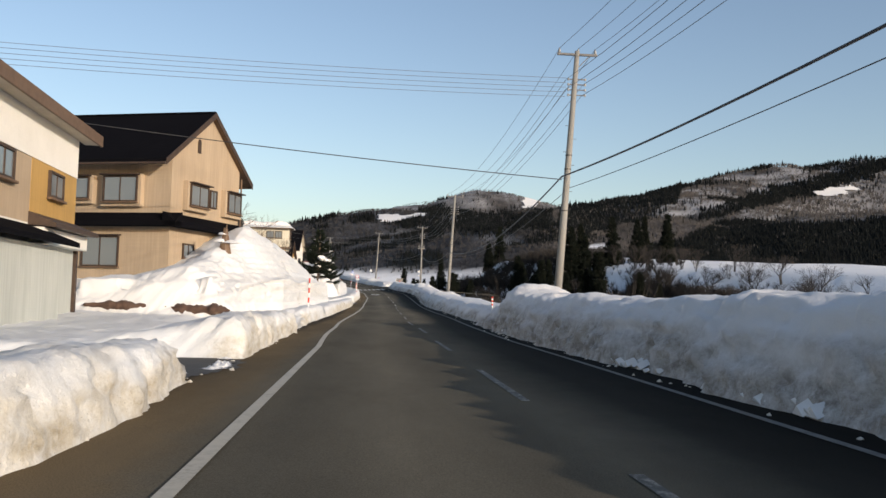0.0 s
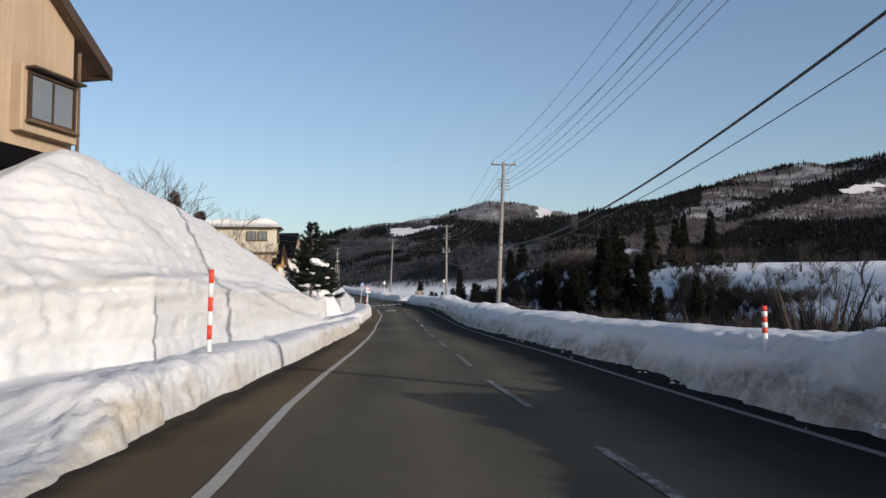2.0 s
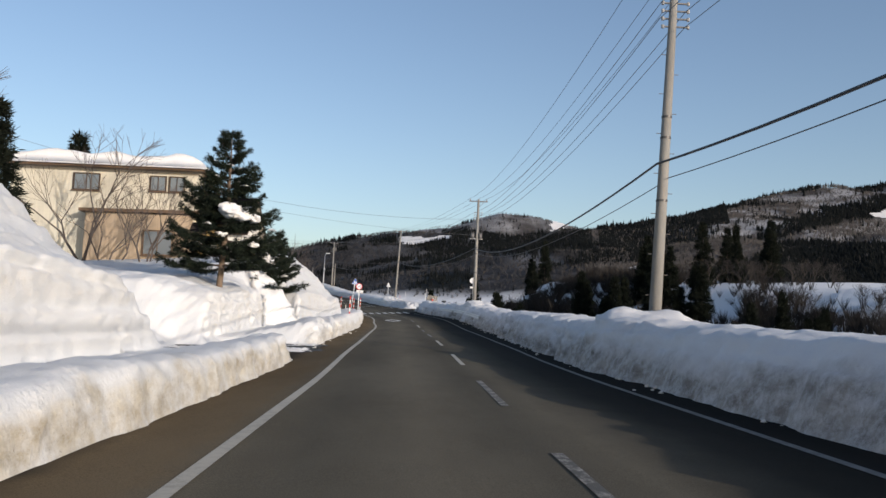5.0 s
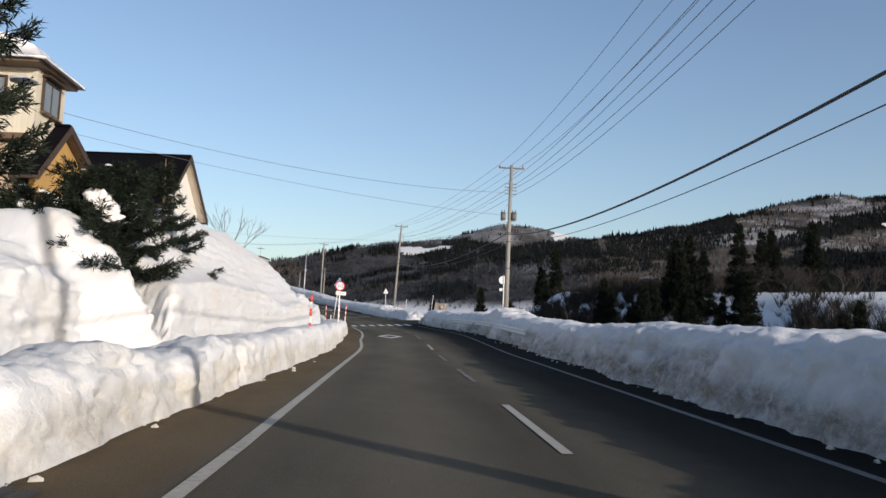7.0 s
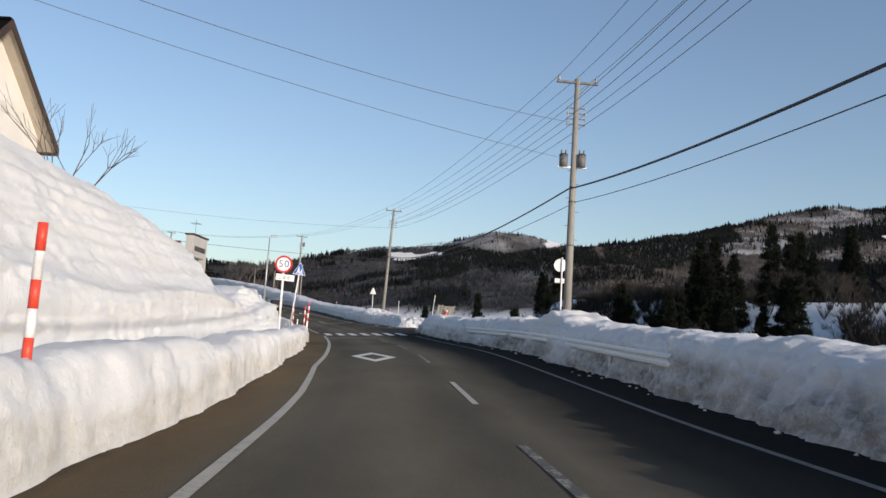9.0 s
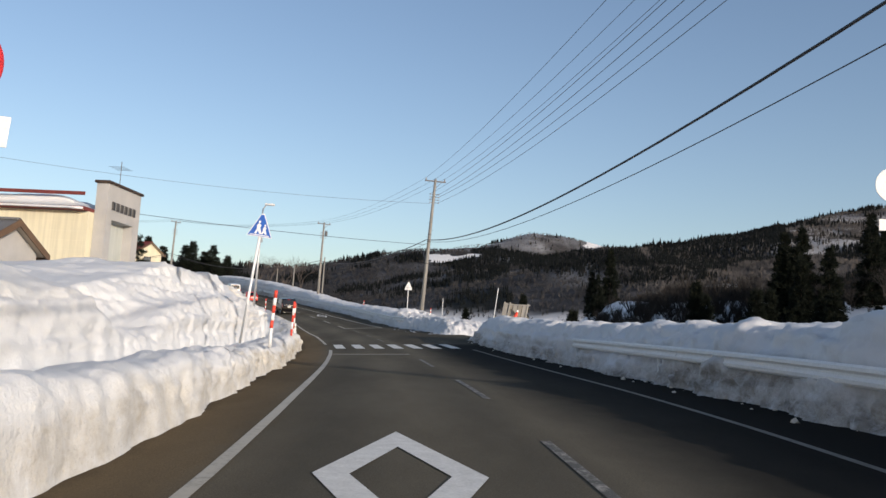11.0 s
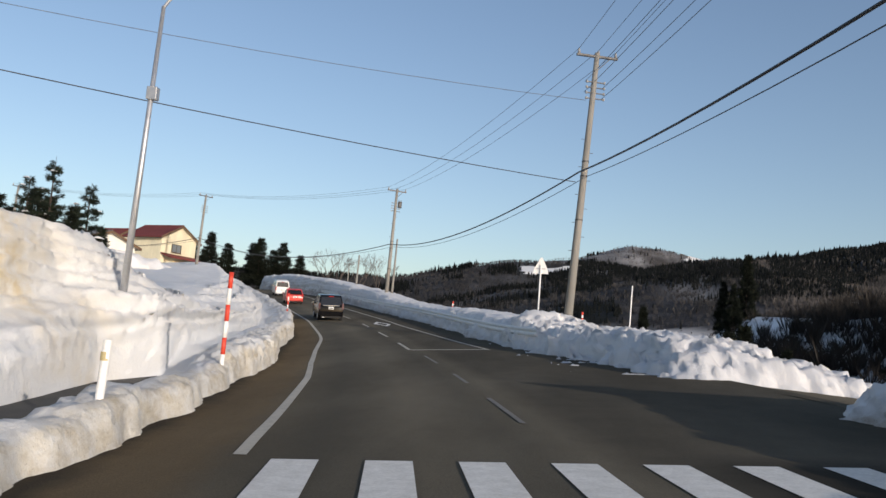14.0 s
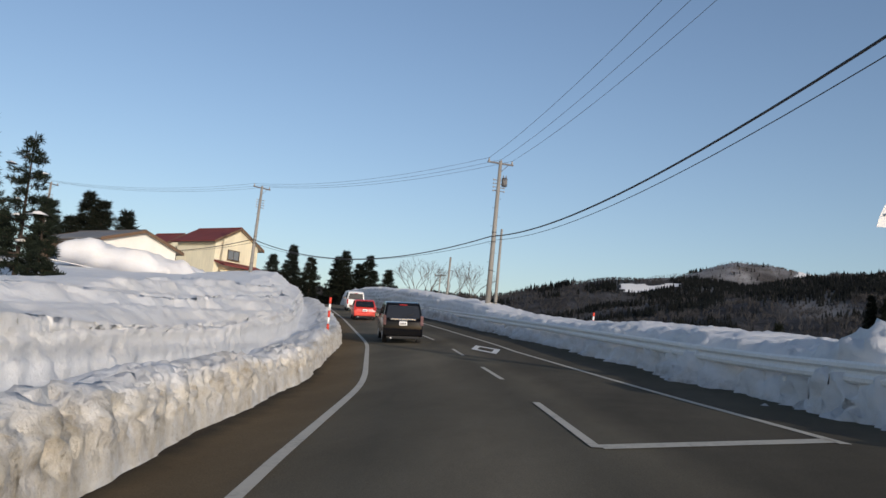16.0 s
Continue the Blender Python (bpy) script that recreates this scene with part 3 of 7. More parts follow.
def left_snow(Y, U):
    """Height of the snow above the road, left of it; U is negative."""
    a = -U
    hb, hf, hc, cd = [np.interp(Y, LEFT[:, 0], LEFT[:, i]) for i in range(1, 5)]
    ease = np.interp(Y, [36, 38, 42, 46, 85, 88, 104, 108], [1, 0.12, 0.12, 1, 1, 0.25, 0.25, 1])
    hh, hd = [np.mean([np.interp(Y + dy * (ease if i == 5 else 1), LEFT[:, 0], LEFT[:, i]) for dy in np.linspace(-w, w, 9)], 0) for i, w in ((5, 3.5), (6, 14))]
    wob = 0.16 * value_noise(Y * 0.55, Y * 0 + 3.3, 21) + 0.07 * value_noise(Y * 2.1, Y * 0, 22)
    calm = np.interp(Y, [17, 20, 32, 40, 47, 90, 98, 118, 128, 150, 165], [0.9, 0.5, 0.5, 0.8, 0.35, 0.35, 0.55, 0.5, 0.5, 0.6, 1])
    wob = wob * calm * np.interp(Y, [194, 204], [1, 0.45])
    hb = hb * (1 + calm * (0.16 * value_noise(Y * 0.35, Y * 0 + 7, 23) + 0.10 * np.interp(Y, [194, 204], [1, 0.4]) * value_noise(Y * 1.6, Y * 0, 24)))
    thin = np.interp(Y, [185, 189, 200, 203], [1.0, 0.62, 0.62, 1.0])
    hb = hb * np.interp(Y, [185, 189, 199, 202], [1.0, 0.66, 0.66, 1.0])
    foot = np.interp(Y, [-80, 17, 33, 36, 44, 57, 70, 80, 93, 102, 112, 168, 176, 189, 199, 206, 213, 222, 240], [2.7, 2.7, 2.8, 3.05, 3.35, 3.35, 3.15, 2.85, 2.75, 2.9, 2.85, 2.85, 2.9, 3.05, 3.1, 2.85, 3.2, 3.1, 2.7]) + wob
    gut = np.minimum(np.interp(Y, [0, 38, 44, 94, 98, 112, 118, 184, 188.0, 200, 203, 213, 216, 222, 226, 360], [0.2, 0.2, 0.44, 0.44, 0.2, 0.3, 0.5, 0.45, -0.30, -0.30, 0.55, 0.55, -0.05, -0.05, 0.4, 0.4]), hf)
    # the cut wall stands back from the pavement before the first house and beside the drive
    wall = 2.95 + 0.12 * value_noise(Y * 0.16, Y * 0 + 5, 27) * calm + np.interp(Y, [36, 39, 43, 46, 48.5, 93, 97, 112.3, 114.8, 115.8, 188, 190.5, 199, 201], [1.75, 1.75, 1.45, 0.95, 0.30, 0.30, 1.7, 1.75, 1.75, 0.2, 0.0, 0.9, 0.9, 0.0])
    cut = np.interp(Y, [41, 46, 86, 89, 100, 103, 112, 116, 150, 156], [0.4, 1, 1, 0.4, 0.4, 0.6, 0.6, 0.85, 0.85, 0])
    stops = [foot - 0.25, foot, foot + 0.07, foot + 0.16, foot + 0.34, foot + 0.85 * thin, foot + 1.25 * thin, foot + (wall + 1.6 - foot) * thin, wall + 2.0, wall + 2.12 - 0.04 * cut, wall + 2.38 - 0.22 * cut, wall + 2.9 - 0.58 * cut, np.maximum(cd, wall + 3.6), 15 + 0 * Y, 38 + 0 * Y, 70 + 0 * Y]
    hs = [-0.15 + 0 * Y, 0 * Y, 0.66 * hb, 0.90 * hb, hb, 0.98 * hb, 0.82 * hb, np.minimum(gut, hb), gut, gut + (0.66 + 0.16 * cut) * (hf - gut), gut + (0.90 + 0.07 * cut) * (hf - gut), hf, hc, hh, hd, hd]
    z = 0 * Y
    for i in range(len(stops) - 1):
        t = np.clip((a - stops[i]) / (stops[i + 1] - stops[i]), 0, 1)
        if i >= 10:
            t = t * t * (3 - 2 * t) * 0.5 + t * 0.5
        z = np.where(a >= stops[i], hs[i] * (1 - t) + hs[i + 1] * t, z)
    z = np.where(a < stops[0], -0.15, z)
    grow = np.clip((a - foot) / 0.4, 0, 1) * np.clip(z / 0.5, 0.06, 1)
    z = z + grow * 0.05 * calm * fbm(Y * 0.9, U * 0.9, 3, 31)
    near = np.clip((16 - a) / 5, 0, 1)
    # the shovelled heap before the tan house, with a scalloped top
    rim = 39.35 + 0.25 * value_noise(a * 0.55, 0 * a + 2, 45) + 0.10 * value_noise(a * 2.1, 0 * a, 46)
    ramp = lambda v: np.clip(v, 0, 1) ** 2 * (3 - 2 * np.clip(v, 0, 1))
    crown = 1.95 + 0.16 * np.cos((a - 11.6) * 1.5) + 0.10 * fbm(a * 1.3, Y * 1.1, 3, 47)
    crown = crown * ramp((Y - rim) / 0.5 + 0.10) ** 0.6 * ramp((14.0 - a) / 0.8) * ramp((a - 6.6) / 0.9) * ramp((46 - Y) / 3)
    z = np.where(crown > 0.02, np.maximum(z, crown), z)
    # the mound round the wrapped shrub
    z = z + 0.85 * np.exp(-((a - 8.3) / 1.5) ** 2 - ((Y - 45.3) / 1.3) ** 2)
    # a deep cleft behind the corner of the tall heap
    along = np.clip(((a - 5.5) * 2.6 + (Y - 116.0) * 2.4) / (2.6 ** 2 + 2.4 ** 2), 0, 1)
    off = np.hypot(a - 5.5 - 2.6 * along, Y - 116.0 - 2.4 * along)
    z = z - np.clip(z - 0.5, 0, 1.7) * np.exp(-(off / 0.42) ** 2) * (1 - 0.55 * along)
    z = z + np.clip(z / 3, 0, 1) * (near * 0.24 * fbm(Y * 0.16, U * 0.22, 3, 41) + (1 - near) * 0.5 * value_noise(Y * 0.045, U * 0.05, 43))
    bed = z * 2.3 + 0.7 * fbm(Y * 0.05, a * 0.10, 3, 48)
    ledge = (bed - np.floor(bed)) ** 3 - 0.25
    return z + np.interp(Y, [196, 204, 250, 262], [0, 0.20, 0.20, 0]) * ledge * np.clip((a - 4.9) / 0.4, 0, 1) * np.clip((8.4 - a) / 1.0, 0, 1)


def left_ground(Y, U):
    return road_z(Y) + bank(Y) * np.clip(U, -4, 0) + left_snow(Y, U)


def snow_sheet(name, y0, y1, dy, side, near, far, count, zfun, mats, grime, rough):
    """Snow beside the road: rows across the bank are spaced evenly along its face, then roughened square to it."""
    ys = np.linspace(y0, y1, int(round((y1 - y0) / dy)) + 1)
    fine = np.r_[np.arange(near, far, 0.025)]
    Yf, Af = np.meshgrid(ys, fine, indexing="ij")
    Zf = zfun(Yf, side * Af)
    run = np.concatenate([np.zeros((len(ys), 1)), np.cumsum(np.hypot(np.diff(Zf, axis=1), 0.025), 1)], 1)
    A = np.empty((len(ys), count))
    S = np.empty((len(ys), count))
    for r in range(len(ys)):
        S[r] = np.linspace(0, run[r, -1], count)
        A[r] = np.interp(S[r], run[r], fine)
    rest = np.r_[np.arange(far + 0.8, 20, 1.0), np.arange(20, 72 if side < 0 else 48, 5.0)]
    A = np.concatenate([A, np.tile(rest, (len(ys), 1))], 1)
    S = np.concatenate([S, S[:, -1:] + (rest - far)[None]], 1)
    Y = np.tile(ys[:, None], (1, A.shape[1]))
    Z = zfun(Y, side * A)
    if side > 0:
        Z = Z + np.interp(Y, [202.5, 204, 217, 224, 340], [0, 1, 1, 0.2, 0.2]) * np.clip((Z - road_z(Y)) / 0.3, 0, 1) * (0.30 * (0.3 - np.abs(fbm(Y * 1.9, S * 1.9, 3, 76, 0.65))))
    hgt = Z - road_z(Y)
    da, dz = np.gradient(A, axis=1), np.gradient(Z, axis=1)
    ln = np.hypot(da, dz) + 1e-6
    na, nz = -dz / ln, da / ln
    k = np.interp(Y, rough[0], rough[1])
    ridged = 0.5 - np.abs(fbm(Y * 0.8, S * 0.9, 4, 52, 0.55))
    bend = np.interp(Y, [192, 204], [0, 1]) * (side < 0)
    lump = (1 - 0.75 * bend) * 0.065 * ridged + (1 - 0.8 * bend) * 0.050 * fbm(Y * 2.3, S * 2.6, 3, 56) + 0.045 * (0.4 - np.abs(fbm(Y * 5.0, S * 5.5, 2, 58)))
    crack = -0.05 * np.clip(1 - np.abs(fbm(Y * 0.33, hgt * 2.2, 3, 60)) / 0.06, 0, 1)
    bed = hgt * (2.1 + 1.3 * bend + 0.25 * value_noise(Y * 0.02, 0 * Y, 59)) + 0.9 * fbm(Y * 0.045, hgt * 0.5, 3, 64)
    lip = (bed - np.floor(bed)) ** 1.6 - 0.4
    layer = np.interp(Y, [40, 50, 88, 110, 160, 196, 204], [0.05, 0.10, 0.10, 0.07, 0.08, 0.10, 0.17]) * lip + 0.04 * fbm(Y * 0.3, hgt * 6.0, 2, 68)
    brow = np.interp(Y, [43, 47, 85, 89, 113, 117, 150, 156], [0, 1, 1, 0, 0, 0.35, 0.35, 0]) * (side < 0)
    edge = np.interp(Y, LEFT[:, 0], LEFT[:, 2]) + 0.06 * fbm(Y * 0.25, 0 * Y + 4, 3, 49)
    brow = brow * np.clip((6.2 - A) / 0.4, 0, 1) * (0.10 * np.exp(-((hgt - edge + 0.06) / 0.10) ** 2) - 0.08 * np.exp(-((hgt - edge + 0.26) / 0.10) ** 2))
    chunk = np.clip((4.2 - A) / 0.4, 0, 1) if side < 0 else np.clip(1.2 - hgt / 1.6, 0, 1)
    up = np.clip(hgt / 0.22, 0, 1) * np.clip((far + 3 - A) / 4, 0, 1)
    steep = np.clip(np.abs(dz) / ln * 1.6 - 0.25, 0, 1)
    push = up * (k * np.interp(Y, [40, 60, 90, 104, 150, 170], [0.08, 0.05, 0.05, 0.055, 0.06, 0.09]) * chunk * (0.35 - np.abs(fbm(Y * 4.2 * (1 + 0.9 * bend), S * 4.8, 3, 57, 0.7))) * (1 + 0.5 * bend) + lump * k * (0.45 + 0.55 * steep) * np.where(hgt > 1.0, np.interp(Y, [190, 204], [1.0, 0.45]), 1.0) + steep * np.clip((hgt - 0.5) / 0.4, 0, 1) * (brow + layer * np.clip(k + 0.35, 0, 1.2) + crack))
    V = np.stack([road_x(Y) + side * (A + push * na), Y + 0.4 * up * k * 0.06 * fbm(Y * 2.2 + 40, S * 3.1, 3, 66), Z + push * nz], 2).reshape(-1, 3)
    f = grid_faces(len(ys), A.shape[1])
    if side < 0:
        f = f[:, ::-1]
    ob = mesh_object(name, V, f, mats, smooth=True)
    for key, val in zip(("dirt", "stain"), grime(Y, A, hgt, S)):
        ob.data.attributes.new(key, "FLOAT", "POINT").data.foreach_set("value", np.clip(val, 0, 1).ravel().astype(np.float32))
    return ob


def left_grime(Y, A, hgt, S):
    n = fbm(Y * 0.9, S * 1.6, 3, 61)
    face = np.clip((3.45 - A) / 0.15, 0, 1) * np.clip((0.60 + 0.15 * n - hgt) / 0.18, 0, 1) * np.interp(Y, [96, 102, 160, 170], [0.85, 0.55, 0.55, 0.85])
    kicked = np.clip((4.1 + 0.3 * n - A) / 0.3, 0, 1) * (0.5 + 0.5 * n) * np.interp(Y, [30, 36, 160, 168], [0.6, 0.1, 0.1, 0.6])
    wall = 0.22 * np.clip(0.4 + fbm(Y * 0.06, hgt * 3.0, 3, 65), 0, 1) * np.clip((hgt - 0.6) / 0.4, 0, 1) * np.clip((8 - A) / 1.5, 0, 1)
    stain = np.interp(Y, [187, 190, 197, 200], [0, 1, 1, 0]) * np.clip((A - 5.0) / 0.6, 0, 1) * np.clip((8.2 - A) / 0.8, 0, 1) * np.clip(0.45 + 1.1 * fbm(Y * 0.35, S * 0.5, 3, 63), 0, 1)
    return np.maximum(np.maximum(face, kicked), wall), stain + 0.25 * np.interp(Y, [104, 108, 124, 128], [0, 1, 1, 0]) * np.clip(n, 0, 1)


LEFT_ROUGH = ([-40, 38, 42, 47, 52, 86, 97, 113, 118, 150, 162, 185, 188, 199, 204, 345], [0.9, 1.2, 1.1, 0.8, 0.5, 0.5, 1.2, 1.4, 0.45, 0.45, 1.1, 1.2, 0.8, 0.8, 1.2, 1.1])
for a, b, step, text in ((-20, 36, 0.13, "ploughed snow bank before the first houses"), (36, 96, 0.13, "sunlit ploughed snow bank with tall layered heaps behind it"), (96, 160, 0.14, "tall cut snow wall behind a low ploughed bank"),
                         (160, 224, 0.11, "sunlit snow bank with packed layers along the bend"), (224, 345, 0.25, "sunlit snow bank climbing round the far bend")):
    ob = snow_sheet("snow_bank", a, b, step, -1, 2.45, 14.2 if a < 0 or a == 36 else 10.6, {-20: 130, 36: 200, 96: 150, 160: 140, 224: 118}[a], left_ground, SNOW_LEFT, left_grime, LEFT_ROUGH)
    tagged(ob, text, "snow bank", kind="structure")

RIGHT = np.array([(-80, 1.70), (12, 1.68), (24, 1.60), (33, 1.66), (36.2, 1.80), (37.7, 2.15), (39.2, 1.60), (40.4, 1.40), (42.2, 1.15), (46, 1.06), (55, 1.05), (66, 1.08), (72, 1.28), (88, 1.34), (93.4, 1.45), (94.8, 1.75), (96.2, 1.38), (99, 1.28), (104, 1.36), (111, 1.46),
                  (119, 1.45), (127, 1.38), (140, 1.45), (151, 1.50), (155.2, 1.65), (156.9, 1.95), (158.6, 1.65), (166, 1.52), (180, 1.50), (190, 1.45), (194.2, 1.55), (195.6, 1.0), (196.6, 0.02), (202.6, 0.02), (203.6, 0.6), (205.5, 0.95), (210, 1.05), (213, 1.0), (215, 0.85), (217, 1.05), (218.4, 1.5), (220.2, 1.15), (230, 1.2), (242, 1.0), (252, 1.1), (262, 1.6), (288, 2.2), (320, 2.8), (360, 2.8)])
RFOOT = np.array([(-80, 5.7), (17, 5.7), (36, 5.4), (50, 5.6), (74, 5.65), (95, 5.5), (104, 5.5), (114, 5.75), (121, 6.15), (133, 6.6), (150, 6.9), (170, 7.0), (190, 6.8), (200, 7.6), (205, 7.2), (212, 6.7), (217, 6.25), (230, 6.25), (360, 6.2)])


def right_snow(Y, U):
    h0 = np.interp(Y, RIGHT[:, 0], RIGHT[:, 1])
    h = h0 * (1 + 0.05 * value_noise(Y * 0.5, Y * 0, 71) + 0.03 * value_noise(Y * 2.3, Y * 0, 72))
    foot = np.interp(Y, RFOOT[:, 0], RFOOT[:, 1]) + 0.22 * value_noise(Y * 0.45, Y * 0 + 5, 73) + 0.10 * value_noise(Y * 1.9, Y * 0, 74)
    plain = np.interp(Y, RFOOT[:, 0], RFOOT[:, 1])
    a = U - foot + (foot - plain) * np.clip((U - plain - 1.5) / 2.5, 0, 1)
    sag = np.clip(h / 1.5, 0, 1)
    stops = [-0.25, 0.0, 0.16, 0.46, 0.80, 1.30, 2.8, 5.0, 8.0, 28.0, 42.0]
    hs = [-0.15 + 0 * Y, 0 * Y, 0.28 * h, 0.70 * h, 0.94 * h, h, 0.98 * h0, 0.55 * h0 - 0.2, 0.0 * h - 1.1, 0 * h - 5.3, 0 * h - 5.9]
    z = 0 * Y
    for i in range(len(stops) - 1):
        t = np.clip((a - stops[i]) / (stops[i + 1] - stops[i]), 0, 1)
        z = np.where(a >= stops[i], hs[i] * (1 - t) + hs[i + 1] * t, z)
    z = np.where(a < stops[0], -0.15, z)
    grow = np.clip(a / 0.3, 0, 1) * sag
    return z + grow * 0.06 * fbm(Y * 1.1, U * 1.1, 3, 81)


def right_ground(Y, U):
    gap = np.clip(1 - np.interp(Y, RIGHT[:, 0], RIGHT[:, 1]) / 0.6, 0, 1)
    drop = np.where(U > 8, (U - 8) * 0.05 * gap, 0)
    return road_z(Y) + bank(Y) * np.clip(U, 0, 8) + right_snow(Y, U) - 0.06 * gap - drop - 0.25 * gap


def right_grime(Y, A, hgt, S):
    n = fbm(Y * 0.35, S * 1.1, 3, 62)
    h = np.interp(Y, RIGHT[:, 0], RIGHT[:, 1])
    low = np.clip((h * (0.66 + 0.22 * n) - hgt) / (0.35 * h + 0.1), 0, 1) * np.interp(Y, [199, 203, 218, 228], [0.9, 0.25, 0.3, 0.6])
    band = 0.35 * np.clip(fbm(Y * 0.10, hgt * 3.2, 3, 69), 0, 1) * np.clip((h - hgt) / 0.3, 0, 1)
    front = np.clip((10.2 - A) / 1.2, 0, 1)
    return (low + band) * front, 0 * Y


RIGHT_ROUGH = ([-40, 44, 50, 92, 100, 120, 197, 203, 216, 224, 345], [1.3, 1.3, 0.5, 0.5, 1.3, 1.7, 1.8, 2.6, 2.6, 2.0, 1.8])
for i, (a, b, step) in enumerate(((-20, 120, 0.15), (120, 196.5, 0.12), (202.2, 345, 0.17))):
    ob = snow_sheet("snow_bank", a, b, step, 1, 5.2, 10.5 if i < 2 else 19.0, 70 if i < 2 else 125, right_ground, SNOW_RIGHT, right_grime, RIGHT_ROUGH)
    tagged(ob, ("shaded ploughed snow bank with dirty lumps at its foot", "shaded snow bank half burying a guard rail", "low snow bank beyond the side road, along the outer bend")[i], "snow bank", kind="structure")

# ---------- the land to the horizon ----------
RIDGES = [
    # crest points x, y, z and the width of the slope
    (((1300, 700, 290), (1149, 1006, 286), (932, 1153, 262), (748, 1225, 236), (648, 1226, 214), (599, 1218, 216), (549, 1198, 202), (482, 1141, 181), (403, 1044, 150), (338, 962, 132), (284, 896, 112), (245, 1030, 106), (330, 1300, 124)), 560),
    (((900, 60, 110), (573, 443, 90), (437, 563, 82), (325, 605, 70), (260, 627, 59), (219, 643, 56), (187, 654, 52)), 230),
    (((-900, 1150, 96), (-500, 1330, 100), (-220, 1440, 108), (-130, 1440, 117), (0, 1440, 145), (35, 1440, 149), (130, 1450, 155), (220, 1500, 130)), 560),
    (((60, 1900, 204), (180, 1950, 232), (247, 1970, 258), (310, 1960, 252), (390, 1950, 210), (500, 1900, 219), (700, 1800, 232)), 700),
    (((70, 820, 42), (110, 760, 54), (160, 700, 62), (230, 640, 68)), 210),
]


def ridge_height(X, Yv):
    best = np.zeros_like(X)
    for pts, w in RIDGES:
        h = np.zeros_like(X)
        for (x0, y0, z0), (x1, y1, z1) in zip(pts[:-1], pts[1:]):
            dx, dy = x1 - x0, y1 - y0
            t = np.clip(((X - x0) * dx + (Yv - y0) * dy) / (dx * dx + dy * dy), 0, 1)
            d = np.hypot(X - x0 - t * dx, Yv - y0 - t * dy)
            k = np.clip(1 - d / w, 0, 1)
            h = np.maximum(h, (z0 + t * (z1 - z0)) * (0.75 * k + 0.25 * k * k * (3 - 2 * k)))
        best = np.maximum(best, h)
    gully = fbm(X / 110 + 3, Yv / 110, 4, 91)
    return best * (1 + 0.07 * gully * np.clip(best / 40, 0, 1) * np.clip((160 - best) / 60, 0.25, 1)), best


def land(X, Yv):
    yc = np.clip(Yv, -80, 345)
    u = X - road_x(yc)
    zr = road_z(yc)
    shelf = np.interp(u, [-4000, -400, -72, -36, -4, 8, 14, 34, 58, 84, 4000], [40, 14, 0, 0, -1.2, -1.2, -1.8, -6.0, -6.5, -3.0, -3.0])
    # the snowy terrace across the river climbs with the valley
    top = np.clip(14 + 0.046 * (Yv - 275), 3, 22)
    rise = np.interp(u, [84, 98, 108, 118, 124, 180, 4000], [0, 0.42, 0.52, 0.93, 1.0, 1.12, 1.12])
    shelf = shelf + rise * (top + 3.0) * np.clip((470 - Yv) / 40, 0.35, 1)
    left = np.mean([np.interp(yc + dy, LEFT[:, 0], LEFT[:, 6]) for dy in np.linspace(-14, 14, 9)], 0)
    z = np.where(u < -5, zr + left - np.where(u < -62, 0.06, 0.4) + shelf * 1.0, np.where(u < 14, zr + shelf, zr * np.clip(1 - (u - 14) / 60, 0, 1) + shelf))
    z = np.where((u < -5) & (u > -40), np.minimum(z, zr + left_snow(yc, np.maximum(u, -69)) - 0.5), z)
    z = np.where((u < -5) & (u > -60), np.minimum(z, zr + left_snow(yc, np.maximum(u, -69)) - 2.0), z)
    z = np.where((u > -20) & (u < 14), np.minimum(z, zr - 1.6), z)
    hill, raw = ridge_height(X, Yv)
    far = np.clip((np.hypot(u, np.maximum(0, Yv - 345)) - 60) / 160, 0, 1)
    z = np.maximum(z, hill) * far + z * (1 - far)
    z = z + far * 1.2 * fbm(X / 30, Yv / 30, 3, 95)
    return z, raw * far


def spaced(a, b, fine_a, fine_b, step, grow):
    out = list(np.arange(fine_a, fine_b + step, step))
    s, v = step, out[-1]
    while v < b:
        s = min(s * grow, 60)
        v += s
        out.append(v)
    s, v = step, out[0]
    while v > a:
        s = min(s * grow, 60)
        v -= s
        out.insert(0, v)
    return np.array(out)


gx = spaced(-2600, 2600, -60, 420, 7, 1.10)
gy = spaced(-900, 3400, -40, 900, 8, 1.08)
GX, GY = np.meshgrid(gx, gy)
GZ, RAW = land(GX, GY)
ground_v = np.stack([GX, GY, GZ], 2).reshape(-1, 3)


# open snow slopes high in the woods: corner points of each
FIELDS = (((3, 1372), (4, 1330), (10, 1297), (30, 1300), (46, 1322), (60, 1338), (82, 1346), (90, 1372), (70, 1380), (56, 1366), (36, 1372)),
          ((316, 1796), (326, 1868), (352, 1925), (388, 1940), (374, 1884), (346, 1812)),
          ((548, 1026), (577, 1042), (621, 1063), (633, 1051), (589, 1019), (560, 1014)))


def inside(X, Yv, pts, grow=0.0):
    """1 inside a polygon; its centre stretched outwards by grow."""
    cx, cy = np.mean(pts, 0)
    X, Yv = cx + (X - cx) / (1 + grow), cy + (Yv - cy) / (1 + grow)
    hit = np.zeros(X.shape, bool)
    for (x0, y0), (x1, y1) in zip(pts, pts[1:] + pts[:1]):
        cross = (y0 > Yv) != (y1 > Yv)
        hit ^= cross & (X < x0 + (Yv - y0) * (x1 - x0) / (y1 - y0 + 1e-9))
    return hit


